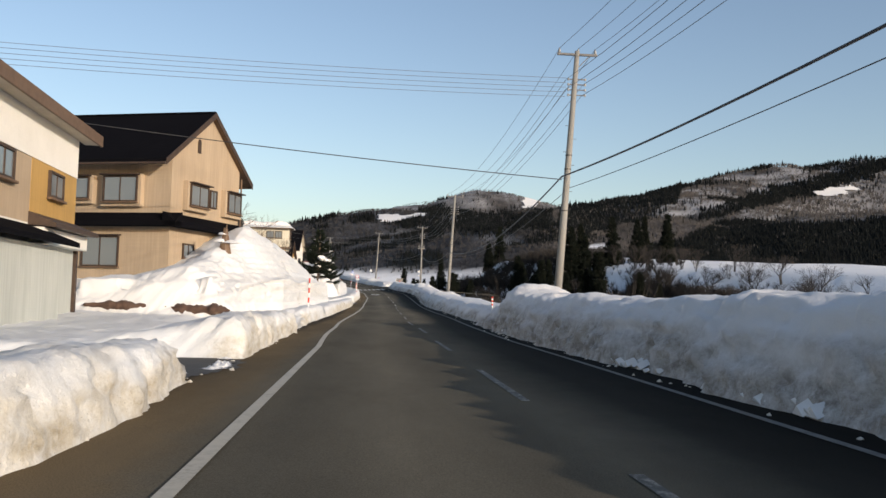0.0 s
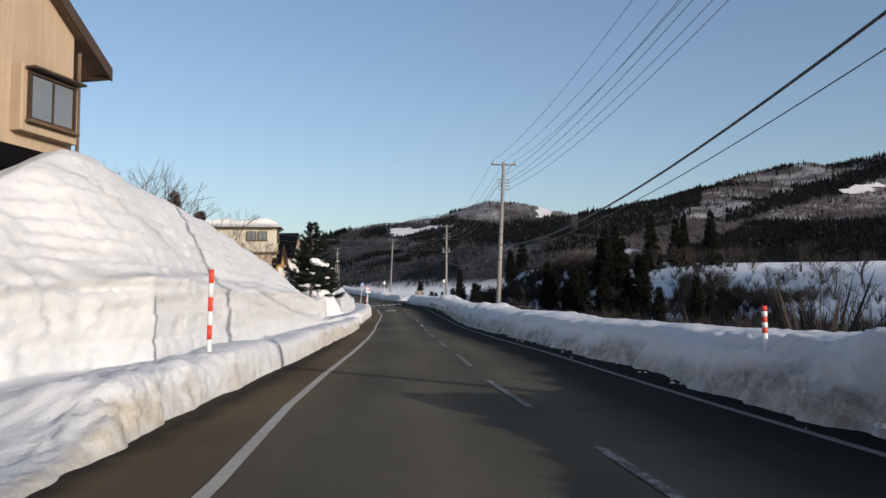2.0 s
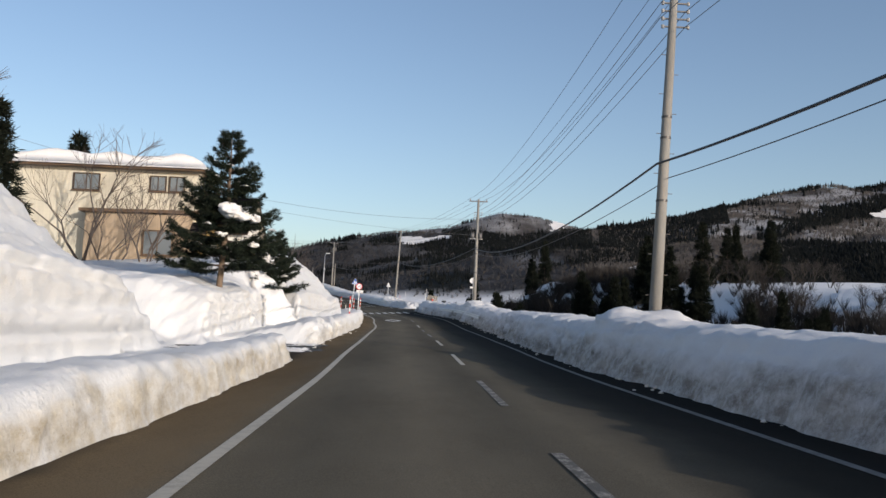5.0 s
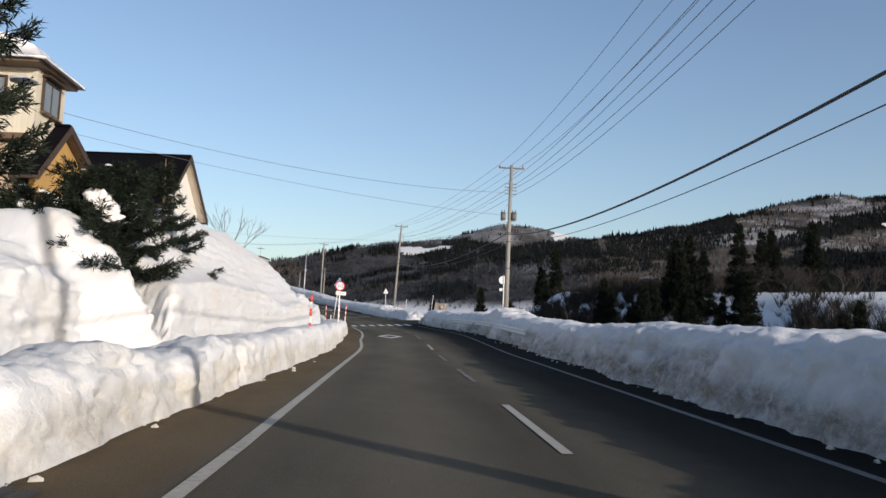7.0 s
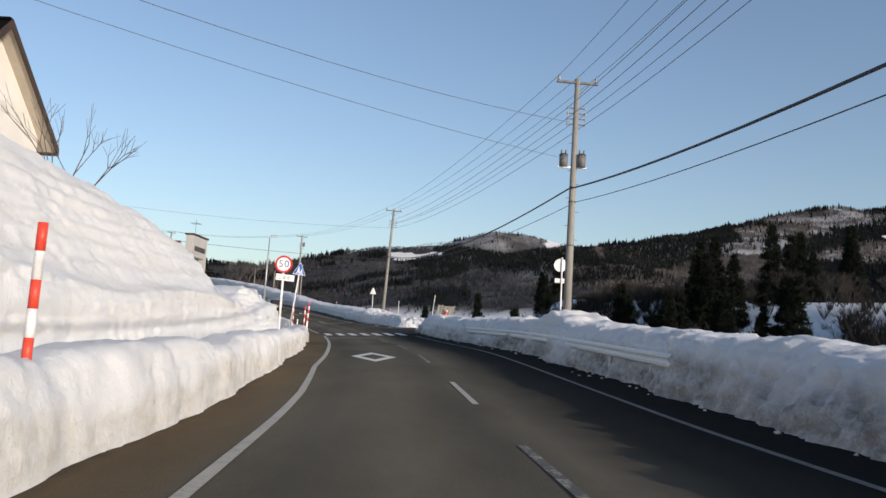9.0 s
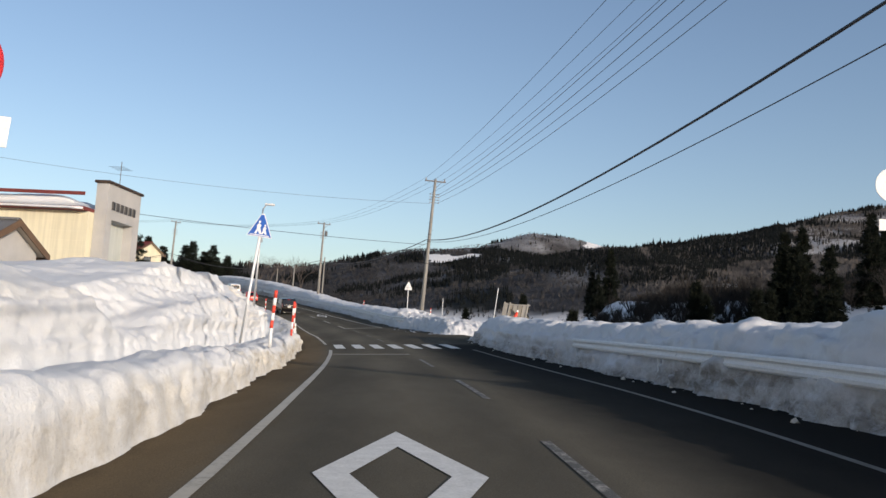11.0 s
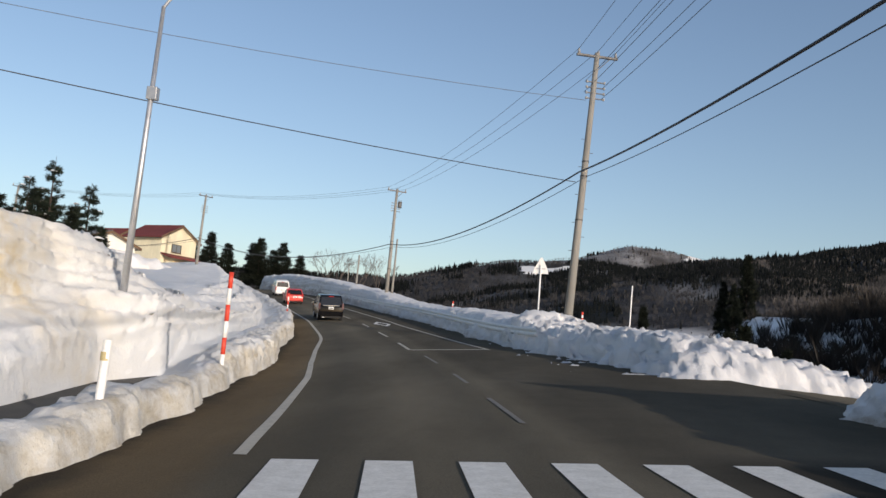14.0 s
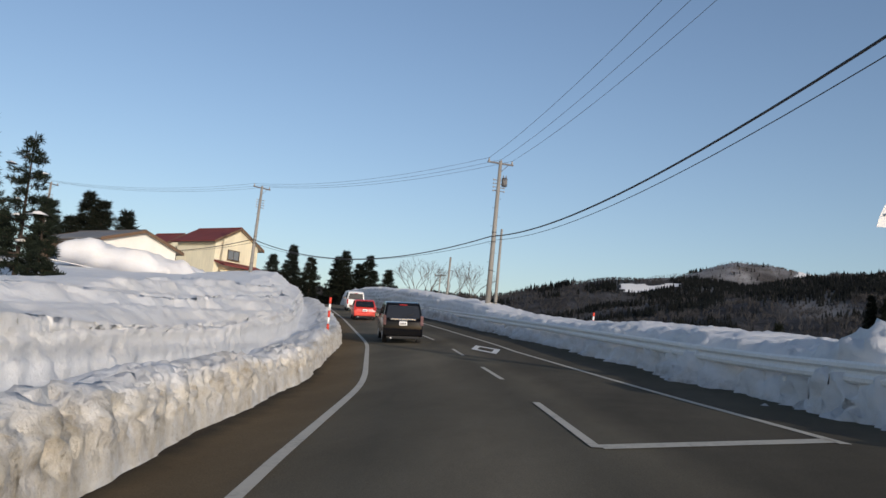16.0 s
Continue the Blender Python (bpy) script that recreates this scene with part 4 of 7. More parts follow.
def clearings(X, Yv):
    """Small open snow among the woods: 1 where the slope is bare."""
    c = np.zeros_like(X)
    for x, y, rx, ry in ((150, 560, 9, 10),):
        c = np.maximum(c, np.clip(1.6 - np.hypot((X - x) / rx, (Yv - y) / ry) - 0.35 * fbm(X / 18, Yv / 18, 3, 99), 0, 1))
    return np.clip(c * 2, 0, 1)


def land_material():
    k = Mat("snowy_land", 0.85, 0.0, 0.1)
    woods, dark = k.t.nodes.new("ShaderNodeAttribute"), k.t.nodes.new("ShaderNodeAttribute")
    woods.attribute_name, dark.attribute_name = "woods", "dark"
    litter = k.ramp(k.noise(0.035, 8, 0.72), [(0.34, (0.046, 0.042, 0.041)), (0.50, (0.090, 0.084, 0.081)), (0.62, (0.15, 0.143, 0.14)), (0.72, (0.26, 0.26, 0.27))])
    stems = k.ramp(k.noise(0.55, 4, 0.7, (1, 1, 0.08)), [(0.36, (0.55,) * 3), (0.62, (1.2,) * 3)])
    litter = k.mix(1.0, litter, stems, "MULTIPLY")
    # near-black floor under the conifers: their shade painted into the ground colour
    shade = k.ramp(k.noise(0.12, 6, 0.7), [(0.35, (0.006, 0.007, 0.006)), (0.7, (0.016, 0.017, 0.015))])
    # litter turned darker and bluer by bearing: the left hill's shade painted in
    shadowed = k.t.nodes.new("ShaderNodeAttribute")
    shadowed.attribute_name = "shadowed"
    litter = k.mix(shadowed.outputs["Fac"], litter, k.mix(1.0, litter, (0.44, 0.46, 0.50), "MULTIPLY"))
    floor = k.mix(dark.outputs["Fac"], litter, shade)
    open_snow = k.ramp(k.noise(0.08, 6, 0.6), [(0.35, (0.74, 0.745, 0.75)), (0.68, (0.80, 0.805, 0.81))])
    k.color(k.mix(woods.outputs["Fac"], open_snow, floor))
    k.bump(k.noise(0.25, 6, 0.7), 0.5)
    return k.m


# ---------- woods on the hills ----------
rng = np.random.RandomState(7)


def scatter(n, x0, x1, y0, y1):
    x, y = rng.uniform(x0, x1, n), rng.uniform(y0, y1, n)
    z, raw = land(x, y)
    ok = (raw > 15) & (clearings(x, y) < 0.3) & ~inside(x, y, FIELDS[0], 0.08) & ~inside(x, y, FIELDS[1], 0.08) & ~inside(x, y, FIELDS[2], 0.08) & (np.arctan2(x, y + 120) > -0.45)
    return x[ok], y[ok], z[ok], raw[ok]


def bearing(x, y, z):
    """Bearing and rise in degrees, from the road at the start of the valley."""
    d = np.hypot(x, y - 36)
    return np.degrees(np.arctan2(x, y - 36)), np.degrees(np.arctan2(z - 1.4, d))


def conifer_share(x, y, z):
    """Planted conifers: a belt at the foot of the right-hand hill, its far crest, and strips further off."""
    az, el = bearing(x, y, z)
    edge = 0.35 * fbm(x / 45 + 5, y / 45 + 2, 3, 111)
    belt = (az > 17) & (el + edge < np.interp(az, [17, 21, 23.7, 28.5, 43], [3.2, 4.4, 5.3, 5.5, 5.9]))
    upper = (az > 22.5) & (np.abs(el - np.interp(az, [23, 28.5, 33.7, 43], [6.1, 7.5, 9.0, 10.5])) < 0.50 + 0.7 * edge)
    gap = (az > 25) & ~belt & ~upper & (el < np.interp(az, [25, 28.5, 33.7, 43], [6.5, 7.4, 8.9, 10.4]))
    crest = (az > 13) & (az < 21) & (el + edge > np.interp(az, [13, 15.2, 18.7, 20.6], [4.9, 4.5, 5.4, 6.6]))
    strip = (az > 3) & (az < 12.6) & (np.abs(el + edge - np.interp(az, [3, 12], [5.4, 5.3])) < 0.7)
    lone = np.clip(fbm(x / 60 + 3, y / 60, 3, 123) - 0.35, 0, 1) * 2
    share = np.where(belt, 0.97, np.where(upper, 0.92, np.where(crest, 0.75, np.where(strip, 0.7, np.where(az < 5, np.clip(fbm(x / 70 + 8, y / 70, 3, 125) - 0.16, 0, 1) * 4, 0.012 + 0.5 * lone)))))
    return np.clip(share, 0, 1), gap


def snowy_share(x, y, z):
    """Open birch slopes near the crest, where the snow shows between the stems."""
    az, el = bearing(x, y, z)
    top = 1.0 * np.clip((el - np.interp(az, [19, 22, 25.5, 32, 42], [5.9, 5.8, 6.8, 8.0, 8.9])) / 0.5, 0, 1) * (az > 19.5)
    far = np.clip((y - 1600) / 200, 0, 1) * 0.5
    patches = np.clip((fbm(x / 48 + 9, y / 48, 4, 119) - 0.02) / 0.16, 0, 1) * np.interp(az, [-4, 3, 17, 20], [0, 0.35, 0.35, 0])
    return np.clip(np.maximum(np.maximum(top, far), patches) * (0.75 + 1.2 * fbm(x / 30, y / 30, 3, 117)), 0, 1)


_share, _gap = conifer_share(GX, GY, GZ)
woods = np.clip((RAW - 14) / 6, 0, 1) * (1 - clearings(GX, GY)) * (1 - 0.36 * snowy_share(GX, GY, GZ)) * np.where(_gap, 0.80, 1.0)
LAND = land_material()
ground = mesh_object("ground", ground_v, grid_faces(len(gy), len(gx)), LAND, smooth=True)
att = ground.data.attributes.new("woods", "FLOAT", "POINT")
att.data.foreach_set("value", woods.ravel().astype(np.float32))
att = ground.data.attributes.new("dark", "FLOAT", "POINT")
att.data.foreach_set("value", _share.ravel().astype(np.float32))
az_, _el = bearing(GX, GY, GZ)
att = ground.data.attributes.new("shadowed", "FLOAT", "POINT")
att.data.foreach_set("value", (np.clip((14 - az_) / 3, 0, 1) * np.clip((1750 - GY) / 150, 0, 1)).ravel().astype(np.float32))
tagged(ground, "snow-covered valley floor and wooded winter hills", "ground", kind="structure")

def ground_height(x, y):
    """Height of the ground sheet itself, between its own vertices."""
    i = np.clip(np.searchsorted(gx, x) - 1, 0, len(gx) - 2)
    j = np.clip(np.searchsorted(gy, y) - 1, 0, len(gy) - 2)
    a, b = (x - gx[i]) / (gx[i + 1] - gx[i]), (y - gy[j]) / (gy[j + 1] - gy[j])
    return (GZ[j, i] * (1 - a) + GZ[j, i + 1] * a) * (1 - b) + (GZ[j + 1, i] * (1 - a) + GZ[j + 1, i + 1] * a) * b


for pts in FIELDS:
    lo, hi = np.min(pts, 0) - 6, np.max(pts, 0) + 6
    xs, ys = np.arange(lo[0], hi[0], 2.5), np.arange(lo[1], hi[1], 4.0)
    X, Yg = np.meshgrid(xs, ys)
    keep = inside(X + 4 * fbm(X / 9, Yg / 9, 3, 131), Yg + 6 * fbm(X / 9 + 5, Yg / 9, 3, 133), pts)
    faces = grid_faces(len(ys), len(xs))
    faces = faces[keep.ravel()[faces].all(1)]
    V = np.stack([X, Yg, ground_height(X, Yg) + 2.2 + 0.5 * fbm(X / 12, Yg / 12, 3, 135)], 2).reshape(-1, 3)
    tagged(mesh_object("snow_field", V, faces, SNOW, smooth=True), "open snow slope among the woods near the crest", "snow field", kind="structure")


def far_conifers(x, y, z, h):
    """Every tree is three ragged, leaning tiers round a point."""
    n = len(x)
    V, F = [], []
    base = 0
    sides = 5
    ang = rng.rand(n, 1) * 6.28
    for lo, hi, r in ((0.0, 0.66, 0.19), (0.40, 1.0, 0.12)):
        k = np.arange(sides)[None, :] * (6.2832 / sides) + ang
        rr = r * h[:, None] * (0.65 + 0.7 * rng.rand(n, sides))
        rim = np.stack([x[:, None] + rr * np.cos(k), y[:, None] + rr * np.sin(k), z[:, None] + h[:, None] * (lo + 0.08 * rng.rand(n, sides))], 2)
        tip = np.stack([x, y, z + h * hi], 1)[:, None, :]
        V.append(np.concatenate([rim, tip], 1).reshape(-1, 3))
        i = np.arange(n)[:, None] * (sides + 1)
        for s in range(sides):
            F.append(np.concatenate([base + i + s, base + i + (s + 1) % sides, base + i + sides], 1))
        base += n * (sides + 1)
    return np.concatenate(V), np.concatenate(F)


def far_bare(x, y, z, h, blades=8, width=0.036):
    """A brush of thin upright twigs."""
    n = len(x)
    a = rng.rand(n, blades) * 6.28
    lean = (0.08 + 0.42 * rng.rand(n, blades)) * h[:, None]
    tx, ty = x[:, None] + lean * np.cos(a), y[:, None] + lean * np.sin(a)
    tz = z[:, None] + h[:, None] * (0.65 + 0.4 * rng.rand(n, blades))
    wv = width * h[:, None]
    b = rng.rand(n, blades) * 6.28
    mid = np.stack([x[:, None] + lean * 0.45 * np.cos(a), y[:, None] + lean * 0.45 * np.sin(a), z[:, None] + h[:, None] * 0.35 + 0 * a], 2)
    p0 = np.stack([x[:, None] + 0 * a, y[:, None] + 0 * a, z[:, None] + 0 * a], 2)
    p1 = mid + np.stack([wv * np.cos(b), wv * np.sin(b), 0 * b], 2)
    p2 = np.stack([tx, ty, tz], 2)
    V = np.stack([p0, p1, p2, mid - np.stack([wv * np.cos(b), wv * np.sin(b), 0 * b], 2)], 2).reshape(-1, 3)
    i = np.arange(n * blades) * 4
    return V, np.concatenate([np.stack([i, i + 1, i + 2], 1), np.stack([i, i + 2, i + 3], 1)])


def tri_object(name, V, F, mat):
    me = bpy.data.meshes.new(name)
    me.vertices.add(len(V))
    me.vertices.foreach_set("co", np.asarray(V, dtype=np.float32).ravel())
    me.loops.add(len(F) * 3)
    me.loops.foreach_set("vertex_index", np.asarray(F, dtype=np.int32).ravel())
    me.polygons.add(len(F))
    me.polygons.foreach_set("loop_start", np.arange(0, len(F) * 3, 3, dtype=np.int32))
    me.materials.append(mat)
    me.update(calc_edges=True)
    me.validate()
    return new(name, me)


CX, CY, CZ, CH = [], [], [], []
BX, BY, BZ, BH = [], [], [], []
for n, box, share_kept in ((38000, (110, 480, 300, 680), 1.0), (72000, (80, 860, 400, 1260), 1.0), (9000, (-60, 200, 480, 900), 1.0), (34000, (-700, 420, 880, 1520), 1.0), (9000, (40, 620, 1500, 2000), 1.0)):
    x, y, z, raw = scatter(n, *box)
    share, gap = conifer_share(x, y, z)
    d = np.hypot(x, y - 60)
    pick = rng.rand(len(x)) < share
    CX.append(x[pick]), CY.append(y[pick]), CZ.append(z[pick]), CH.append(np.clip(d[pick] * rng.uniform(0.0055, 0.0090, pick.sum()), 3.0, 9.5) * np.where(rng.rand(pick.sum()) < 0.04, 1.2, 0.86))
    thin = ~pick & (rng.rand(len(x)) < 0.80 - 0.35 * snowy_share(x, y, z) - 0.25 * gap)
    BX.append(x[thin]), BY.append(y[thin]), BZ.append(z[thin]), BH.append(0.48 * np.clip(d[thin] * rng.uniform(0.008, 0.014, thin.sum()), 3, 11) * (1 - 0.4 * snowy_share(x[thin], y[thin], z[thin])))
CX, CY, CZ, CH = [np.concatenate(v) for v in (CX, CY, CZ, CH)]
BX, BY, BZ, BH = [np.concatenate(v) for v in (BX, BY, BZ, BH)]
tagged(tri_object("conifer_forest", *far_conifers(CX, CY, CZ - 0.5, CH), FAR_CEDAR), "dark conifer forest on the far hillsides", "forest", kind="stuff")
# trees on the left slopes take the darker twig colour, painted as hill shade
_shaded = (bearing(BX, BY, BZ)[0] + rng.uniform(-1.5, 1.5, len(BX)) < 12.5) & (BY < 1750)
for pick, mat, text in ((_shaded, FAR_SHADED, "dark leafless woods on the far slopes, shade put into their colour"), (~_shaded, FAR_TWIG, "grey leafless woods on the snowy hillsides")):
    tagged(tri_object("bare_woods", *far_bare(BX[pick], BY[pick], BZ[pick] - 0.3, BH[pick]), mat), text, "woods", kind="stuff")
# ---------- poles and wires ----------
def utility_pole(x, y, top, lean=(0.0, 0.0), arm=True, rack=True, line=0.0, r0=0.20, label="tapered grey concrete utility pole standing in the snow bank", steps=True):
    """A pole; lean is the shift of its head from its foot, line the heading of the wires in degrees."""
    zb = float(road_z(min(max(y, -60), 340))) - 0.4
    if x < -30 or y > 270:
        zb = top - 11.5
    h = top - zb
    e = thing("utility_pole", (x, y, zb), 0, label, "utility pole", "poles along the road")
    m = Matrix.Shear("XY", 4, (lean[0] / h, lean[1] / h))
    bm = bm_cone(r0, r0 * 0.56, h, 20)
    bmesh.ops.transform(bm, matrix=m, verts=bm.verts[:])
    part("shaft", bm, CONCRETE, e, smooth=True)
    turn = Matrix.Translation((lean[0], lean[1], 0)) @ pose(0, 0, 0, 0, 0, line)
    if arm:
        bm = bm_box(-0.95, -0.06, h - 0.22, 0.95, 0.06, h - 0.12, 0.01, turn)
        part("crossarm", bm, ARM_STEEL, e, "galvanised steel crossarm")
        for k in (-0.85, 0.05, 0.85):
            bm = bm_cone(0.075, 0.03, 0.25, 10, turn @ Matrix.Translation((k, 0, h - 0.12)))
            part("insulator", bm, INSULATOR, e, "grimy porcelain insulator", True)
        part("brace", bm_rod(turn @ Vector((0.6, 0, h - 0.2)), turn @ Vector((0.08, 0, h - 0.75)), 0.02), ARM_STEEL, e)
    if rack:
        for k in range(4):
            zz = h - 1.35 - 0.25 * k
            part("bracket", bm_box(-0.42, -0.03, zz - 0.02, 0.42, 0.03, zz + 0.02, 0.0, turn), ARM_STEEL, e)
            for sx in (-0.40, 0.40):
                part("insulator", bm_cone(0.05, 0.05, 0.10, 8, turn @ Matrix.Translation((sx, 0, zz - 0.05))), INSULATOR, e)
    for zz in (h - 5.0, h - 5.65, h - 7.6):
        f = zz / h
        r = r0 * (1 - 0.44 * f) + 0.012
        part("band", bm_cone(r, r, 0.07, 16, Matrix.Translation((lean[0] * f, lean[1] * f, zz))), DARK_STEEL, e, "dark steel strap")
    if steps:
        for k in range(13):
            zz = 2.6 + k * 0.62
            if zz > h - 1.0:
                break
            f = zz / h
            s = 1 if k % 2 else -1
            r = r0 * (1 - 0.44 * f)
            a = Vector((lean[0] * f + s * r * 0.9, lean[1] * f, zz))
            part("step_bolt", bm_rod(a, a + Vector((s * 0.16, 0, 0)), 0.011, 6), DARK_STEEL, e)
    return e


def transformer(pole, x, y, z):
    t = under(new("transformer"), pole, "grey pole-mounted transformer can")
    t.matrix_basis = pose(x, y, z)
    part("tank", bm_cone(0.19, 0.19, 0.52, 16), ARM_STEEL, t, smooth=True)
    part("lid", bm_cone(0.21, 0.16, 0.07, 16, Matrix.Translation((0, 0, 0.52))), DARK_STEEL, t)
    for k in (-0.12, 0.12):
        part("bushing", bm_cone(0.04, 0.025, 0.18, 8, Matrix.Translation((k * 0.8, 0, 0.59))), DARK_STEEL, t)


POLES = {"p0": (9.3, -17.0, 12.6, (0.1, 0), 0), "p1": (8.42, 38.8, 13.2, (0.85, 0), 0), "p2": (8.42, 95.3, 13.1, (0.62, 0), 0), "p4": (8.85, 157.0, 14.55, (0.14, 0), 3),
         "p5": (0.75, 218.6, 17.75, (0.68, 0), 14), "p6": (-13.3, 260.0, 18.95, (0.2, 0), 30), "p7": (-39.4, 280.0, 20.6, (0.3, 0), 55), "p9": (-66.2, 285.0, 21.1, (0.3, 0), 75)}
pole_obs = {}
for key, (px, py, top, lean, line) in POLES.items():
    pole_obs[key] = utility_pole(px, py, top, lean, line=line)
zb4 = float(road_z(157.0)) - 0.4
for k, kd in ((-0.42, 0.0), (0.36, -0.12)):
    transformer(pole_obs["p4"], k + 0.05, kd, 10.5 - zb4)
part("hanger", bm_box(-0.62, -0.05, 10.45 - zb4, 0.66, 0.05, 10.52 - zb4), STEEL, pole_obs["p4"], "steel bracket under the transformers")
zb6 = float(road_z(260.0)) - 0.4
transformer(pole_obs["p6"], 0.55, 0.1, 17.2 - zb6)
# a second, shorter pole lashed beside the one in the bend, and a plain far one
utility_pole(-12.75, 259.8, 14.2, (0.1, 0), arm=False, rack=False, r0=0.13, steps=False, label="slim wooden prop pole beside the taller utility pole")
utility_pole(-19.3, 276.0, 14.2, (0.2, 0), arm=False, rack=False, r0=0.15, steps=False, label="plain slim pole beyond the bend")
utility_pole(-31.0, 330.0, 18.5, (0.2, 0), arm=True, rack=False, r0=0.15, steps=False, label="distant slim utility pole beyond the bend")


def wire(a, b, r, sag, mat, name="wire", label="thin dark overhead wire", n=18, sides=5):
    a, b = np.array(a, float), np.array(b, float)
    t = np.linspace(0, 1, n)[:, None]
    P = a + (b - a) * t
    P[:, 2] -= (4 * sag * t * (1 - t))[:, 0]
    d = (b - a) / np.linalg.norm(b - a)
    s = np.cross(d, (0, 0, 1.0))
    s /= np.linalg.norm(s)
    w = np.cross(s, d)
    k = np.arange(sides) * 6.2832 / sides
    ring = r * (np.cos(k)[:, None] * s + np.sin(k)[:, None] * w)
    V = (P[:, None, :] + ring[None]).reshape(-1, 3)
    F = []
    for i in range(n - 1):
        for j in range(sides):
            q = (j + 1) % sides
            F.append((i * sides + j, i * sides + q, (i + 1) * sides + q, (i + 1) * sides + j))
    ob = mesh_object(name, V, F, mat, smooth=True)
    return tagged(ob, label, "overhead wire", "overhead wires")


def head(key, dx, dz):
    px, py, top, lean, line = POLES[key]
    a = radians(line)
    f = 1.0 + dz / 12.0
    return (px + lean[0] * f + dx * math.cos(a), py + lean[1] * f + dx * math.sin(a), top + dz)


# drop below each pole head at both ends, and sag, of the thick and the thin cable of a span
TELEPHONE = {"p0": ((-5.5, -5.96, 0.75), (-6.1, -6.49, 0.6)), "p1": ((-5.96, -6.43, 1.4), (-6.49, -6.85, 1.1)), "p2": ((-6.43, -5.05, 1.3), (-6.9, -5.6, 1.1))}
TELEPHONE["p4"] = ((-5.05, -5.45, 1.3), (-5.6, -5.6, 1.15))
TELEPHONE["p5"] = ((-5.45, -5.25, 1.1), (-5.6, -5.45, 1.05))
for key in ("p6", "p7"):
    TELEPHONE[key] = ((-5.25, -5.25, 1.75), (-5.45, -5.65, 1.45))
for k0, k1 in (("p0", "p1"), ("p1", "p2"), ("p2", "p4"), ("p4", "p5"), ("p5", "p6"), ("p6", "p7"), ("p7", "p9")):
    for dx in (-0.85, 0.05, 0.85):
        wire(head(k0, dx, 0.12), head(k1, dx, 0.12), 0.011, 1.25 if k0[1] in "012" else 0.7, WIRE)
    if k0 in ("p0", "p1", "p2", "p4"):
        for i in range(4):
            wire(head(k0, 0.40 if i % 2 else -0.40, -1.35 - 0.25 * i), head(k1, 0.40 if i % 2 else -0.40, -1.35 - 0.25 * i), 0.012, 1.2 if k0[1] in "012" else 0.8, WIRE)
    (a, b, sag), (c, d, sag2) = TELEPHONE[k0]
    wire(head(k0, -0.2, a), head(k1, -0.2, b), 0.036, sag, CABLE, "telephone_cable", "thick black bundled telephone cable between poles", 24, 7)
    wire(head(k0, 0.18, c), head(k1, 0.18, d), 0.015, sag2, CABLE, "telephone_cable", "thin black telephone cable between poles", 24)
wire(head("p1", -0.2, -6.1), (-14.0, 37.3, 8.65), 0.022, 0.12, CABLE, "service_cable", "dark service cable running to the tan house")
for i in range(5):
    wire(head("p1", -0.4, -1.3 - 0.22 * i), (-40, 28.0, 10.9 - 0.2 * i), 0.010, 0.6, WIRE)
wire(head("p4", -0.3, -2.0), (-26, 123.0, 12.9), 0.012, 1.7, WIRE)
wire(head("p4", -0.3, -3.7), (-26, 124.5, 11.8), 0.010, 1.0, WIRE)
wire(head("p5", -0.3, -2.2), (-42, 194.0, 14.8), 0.012, 1.0, WIRE)
wire(head("p5", -0.3, -5.9), (-32, 190.0, 10.9), 0.018, 0.5, CABLE, "service_cable", "dark service cable crossing the road")


# ---------- marker stakes, signs and street lamp ----------
def snow_at(x, y):
    return float(left_ground(np.array([y]), np.array([x - float(road_x(y))]))[0])


def marker_stake(x, y, z0, z1, lean=0.0):
    e = thing("snow_stake", (x, y, z0 - 0.5), 0, "red and white striped snow marker stake in the bank", "marker stake", "snow marker stakes")
    h = z1 - z0
    n = 5
    m = Matrix.Shear("XY", 4, (lean, 0))
    bm = bm_cone(0.045, 0.045, 0.5, 10)
    part("shaft", bm, WHITE_PAINT, e, smooth=True)
    for i in range(n):
        bm = bm_cone(0.046, 0.046, h / n, 10, Matrix.Translation((0, 0, 0.5 + i * h / n)))
        bmesh.ops.transform(bm, matrix=Matrix.Translation((-0.5 * lean, 0, 0)) @ m, verts=bm.verts[:])
        part("band", bm, RED_PAINT if (n - 1 - i) % 2 == 0 else WHITE_PAINT, e, "red reflective band" if (n - 1 - i) % 2 == 0 else "white reflective band", True)
    return e


for x, y, z0, z1, lean in ((-3.40, 46.6, 1.0, 2.32, 0.02), (-2.32, 128.3, 1.95, 3.28, 0.02), (-3.13, 166.3, 3.25, 4.24, 0.06), (-4.42, 178.6, 3.1, 4.5, 0.03), (-7.23, 198.5, 3.62, 5.27, 0.0), (-15.6, 234.4, 5.75, 7.0, 0.0),
                           (1.7, 221.6, 5.7, 6.4, 0.0), (6.3, 44.3, 1.12, 1.58, 0.0), (-6.0, 245.0, 7.0, 7.9, 0.05)):
    marker_stake(x, y, z0, z1, lean)


def text_mesh(body, size, m, material, parent, label=""):
    cu = bpy.data.curves.new("text", "FONT")
    cu.body, cu.size, cu.align_x, cu.align_y, cu.extrude = body, size, "CENTER", "CENTER", 0.002
    tmp = bpy.data.objects.new("text", cu)
    scene.collection.objects.link(tmp)
    me = bpy.data.meshes.new_from_object(tmp.evaluated_get(bpy.context.evaluated_depsgraph_get()))
    bpy.data.objects.remove(tmp)
    me.transform(m)
    me.materials.clear()
    me.materials.append(material)
    return under(new("lettering", me), parent, label)


FACE = Matrix.Rotation(radians(90), 4, "X")       # text that faces -y

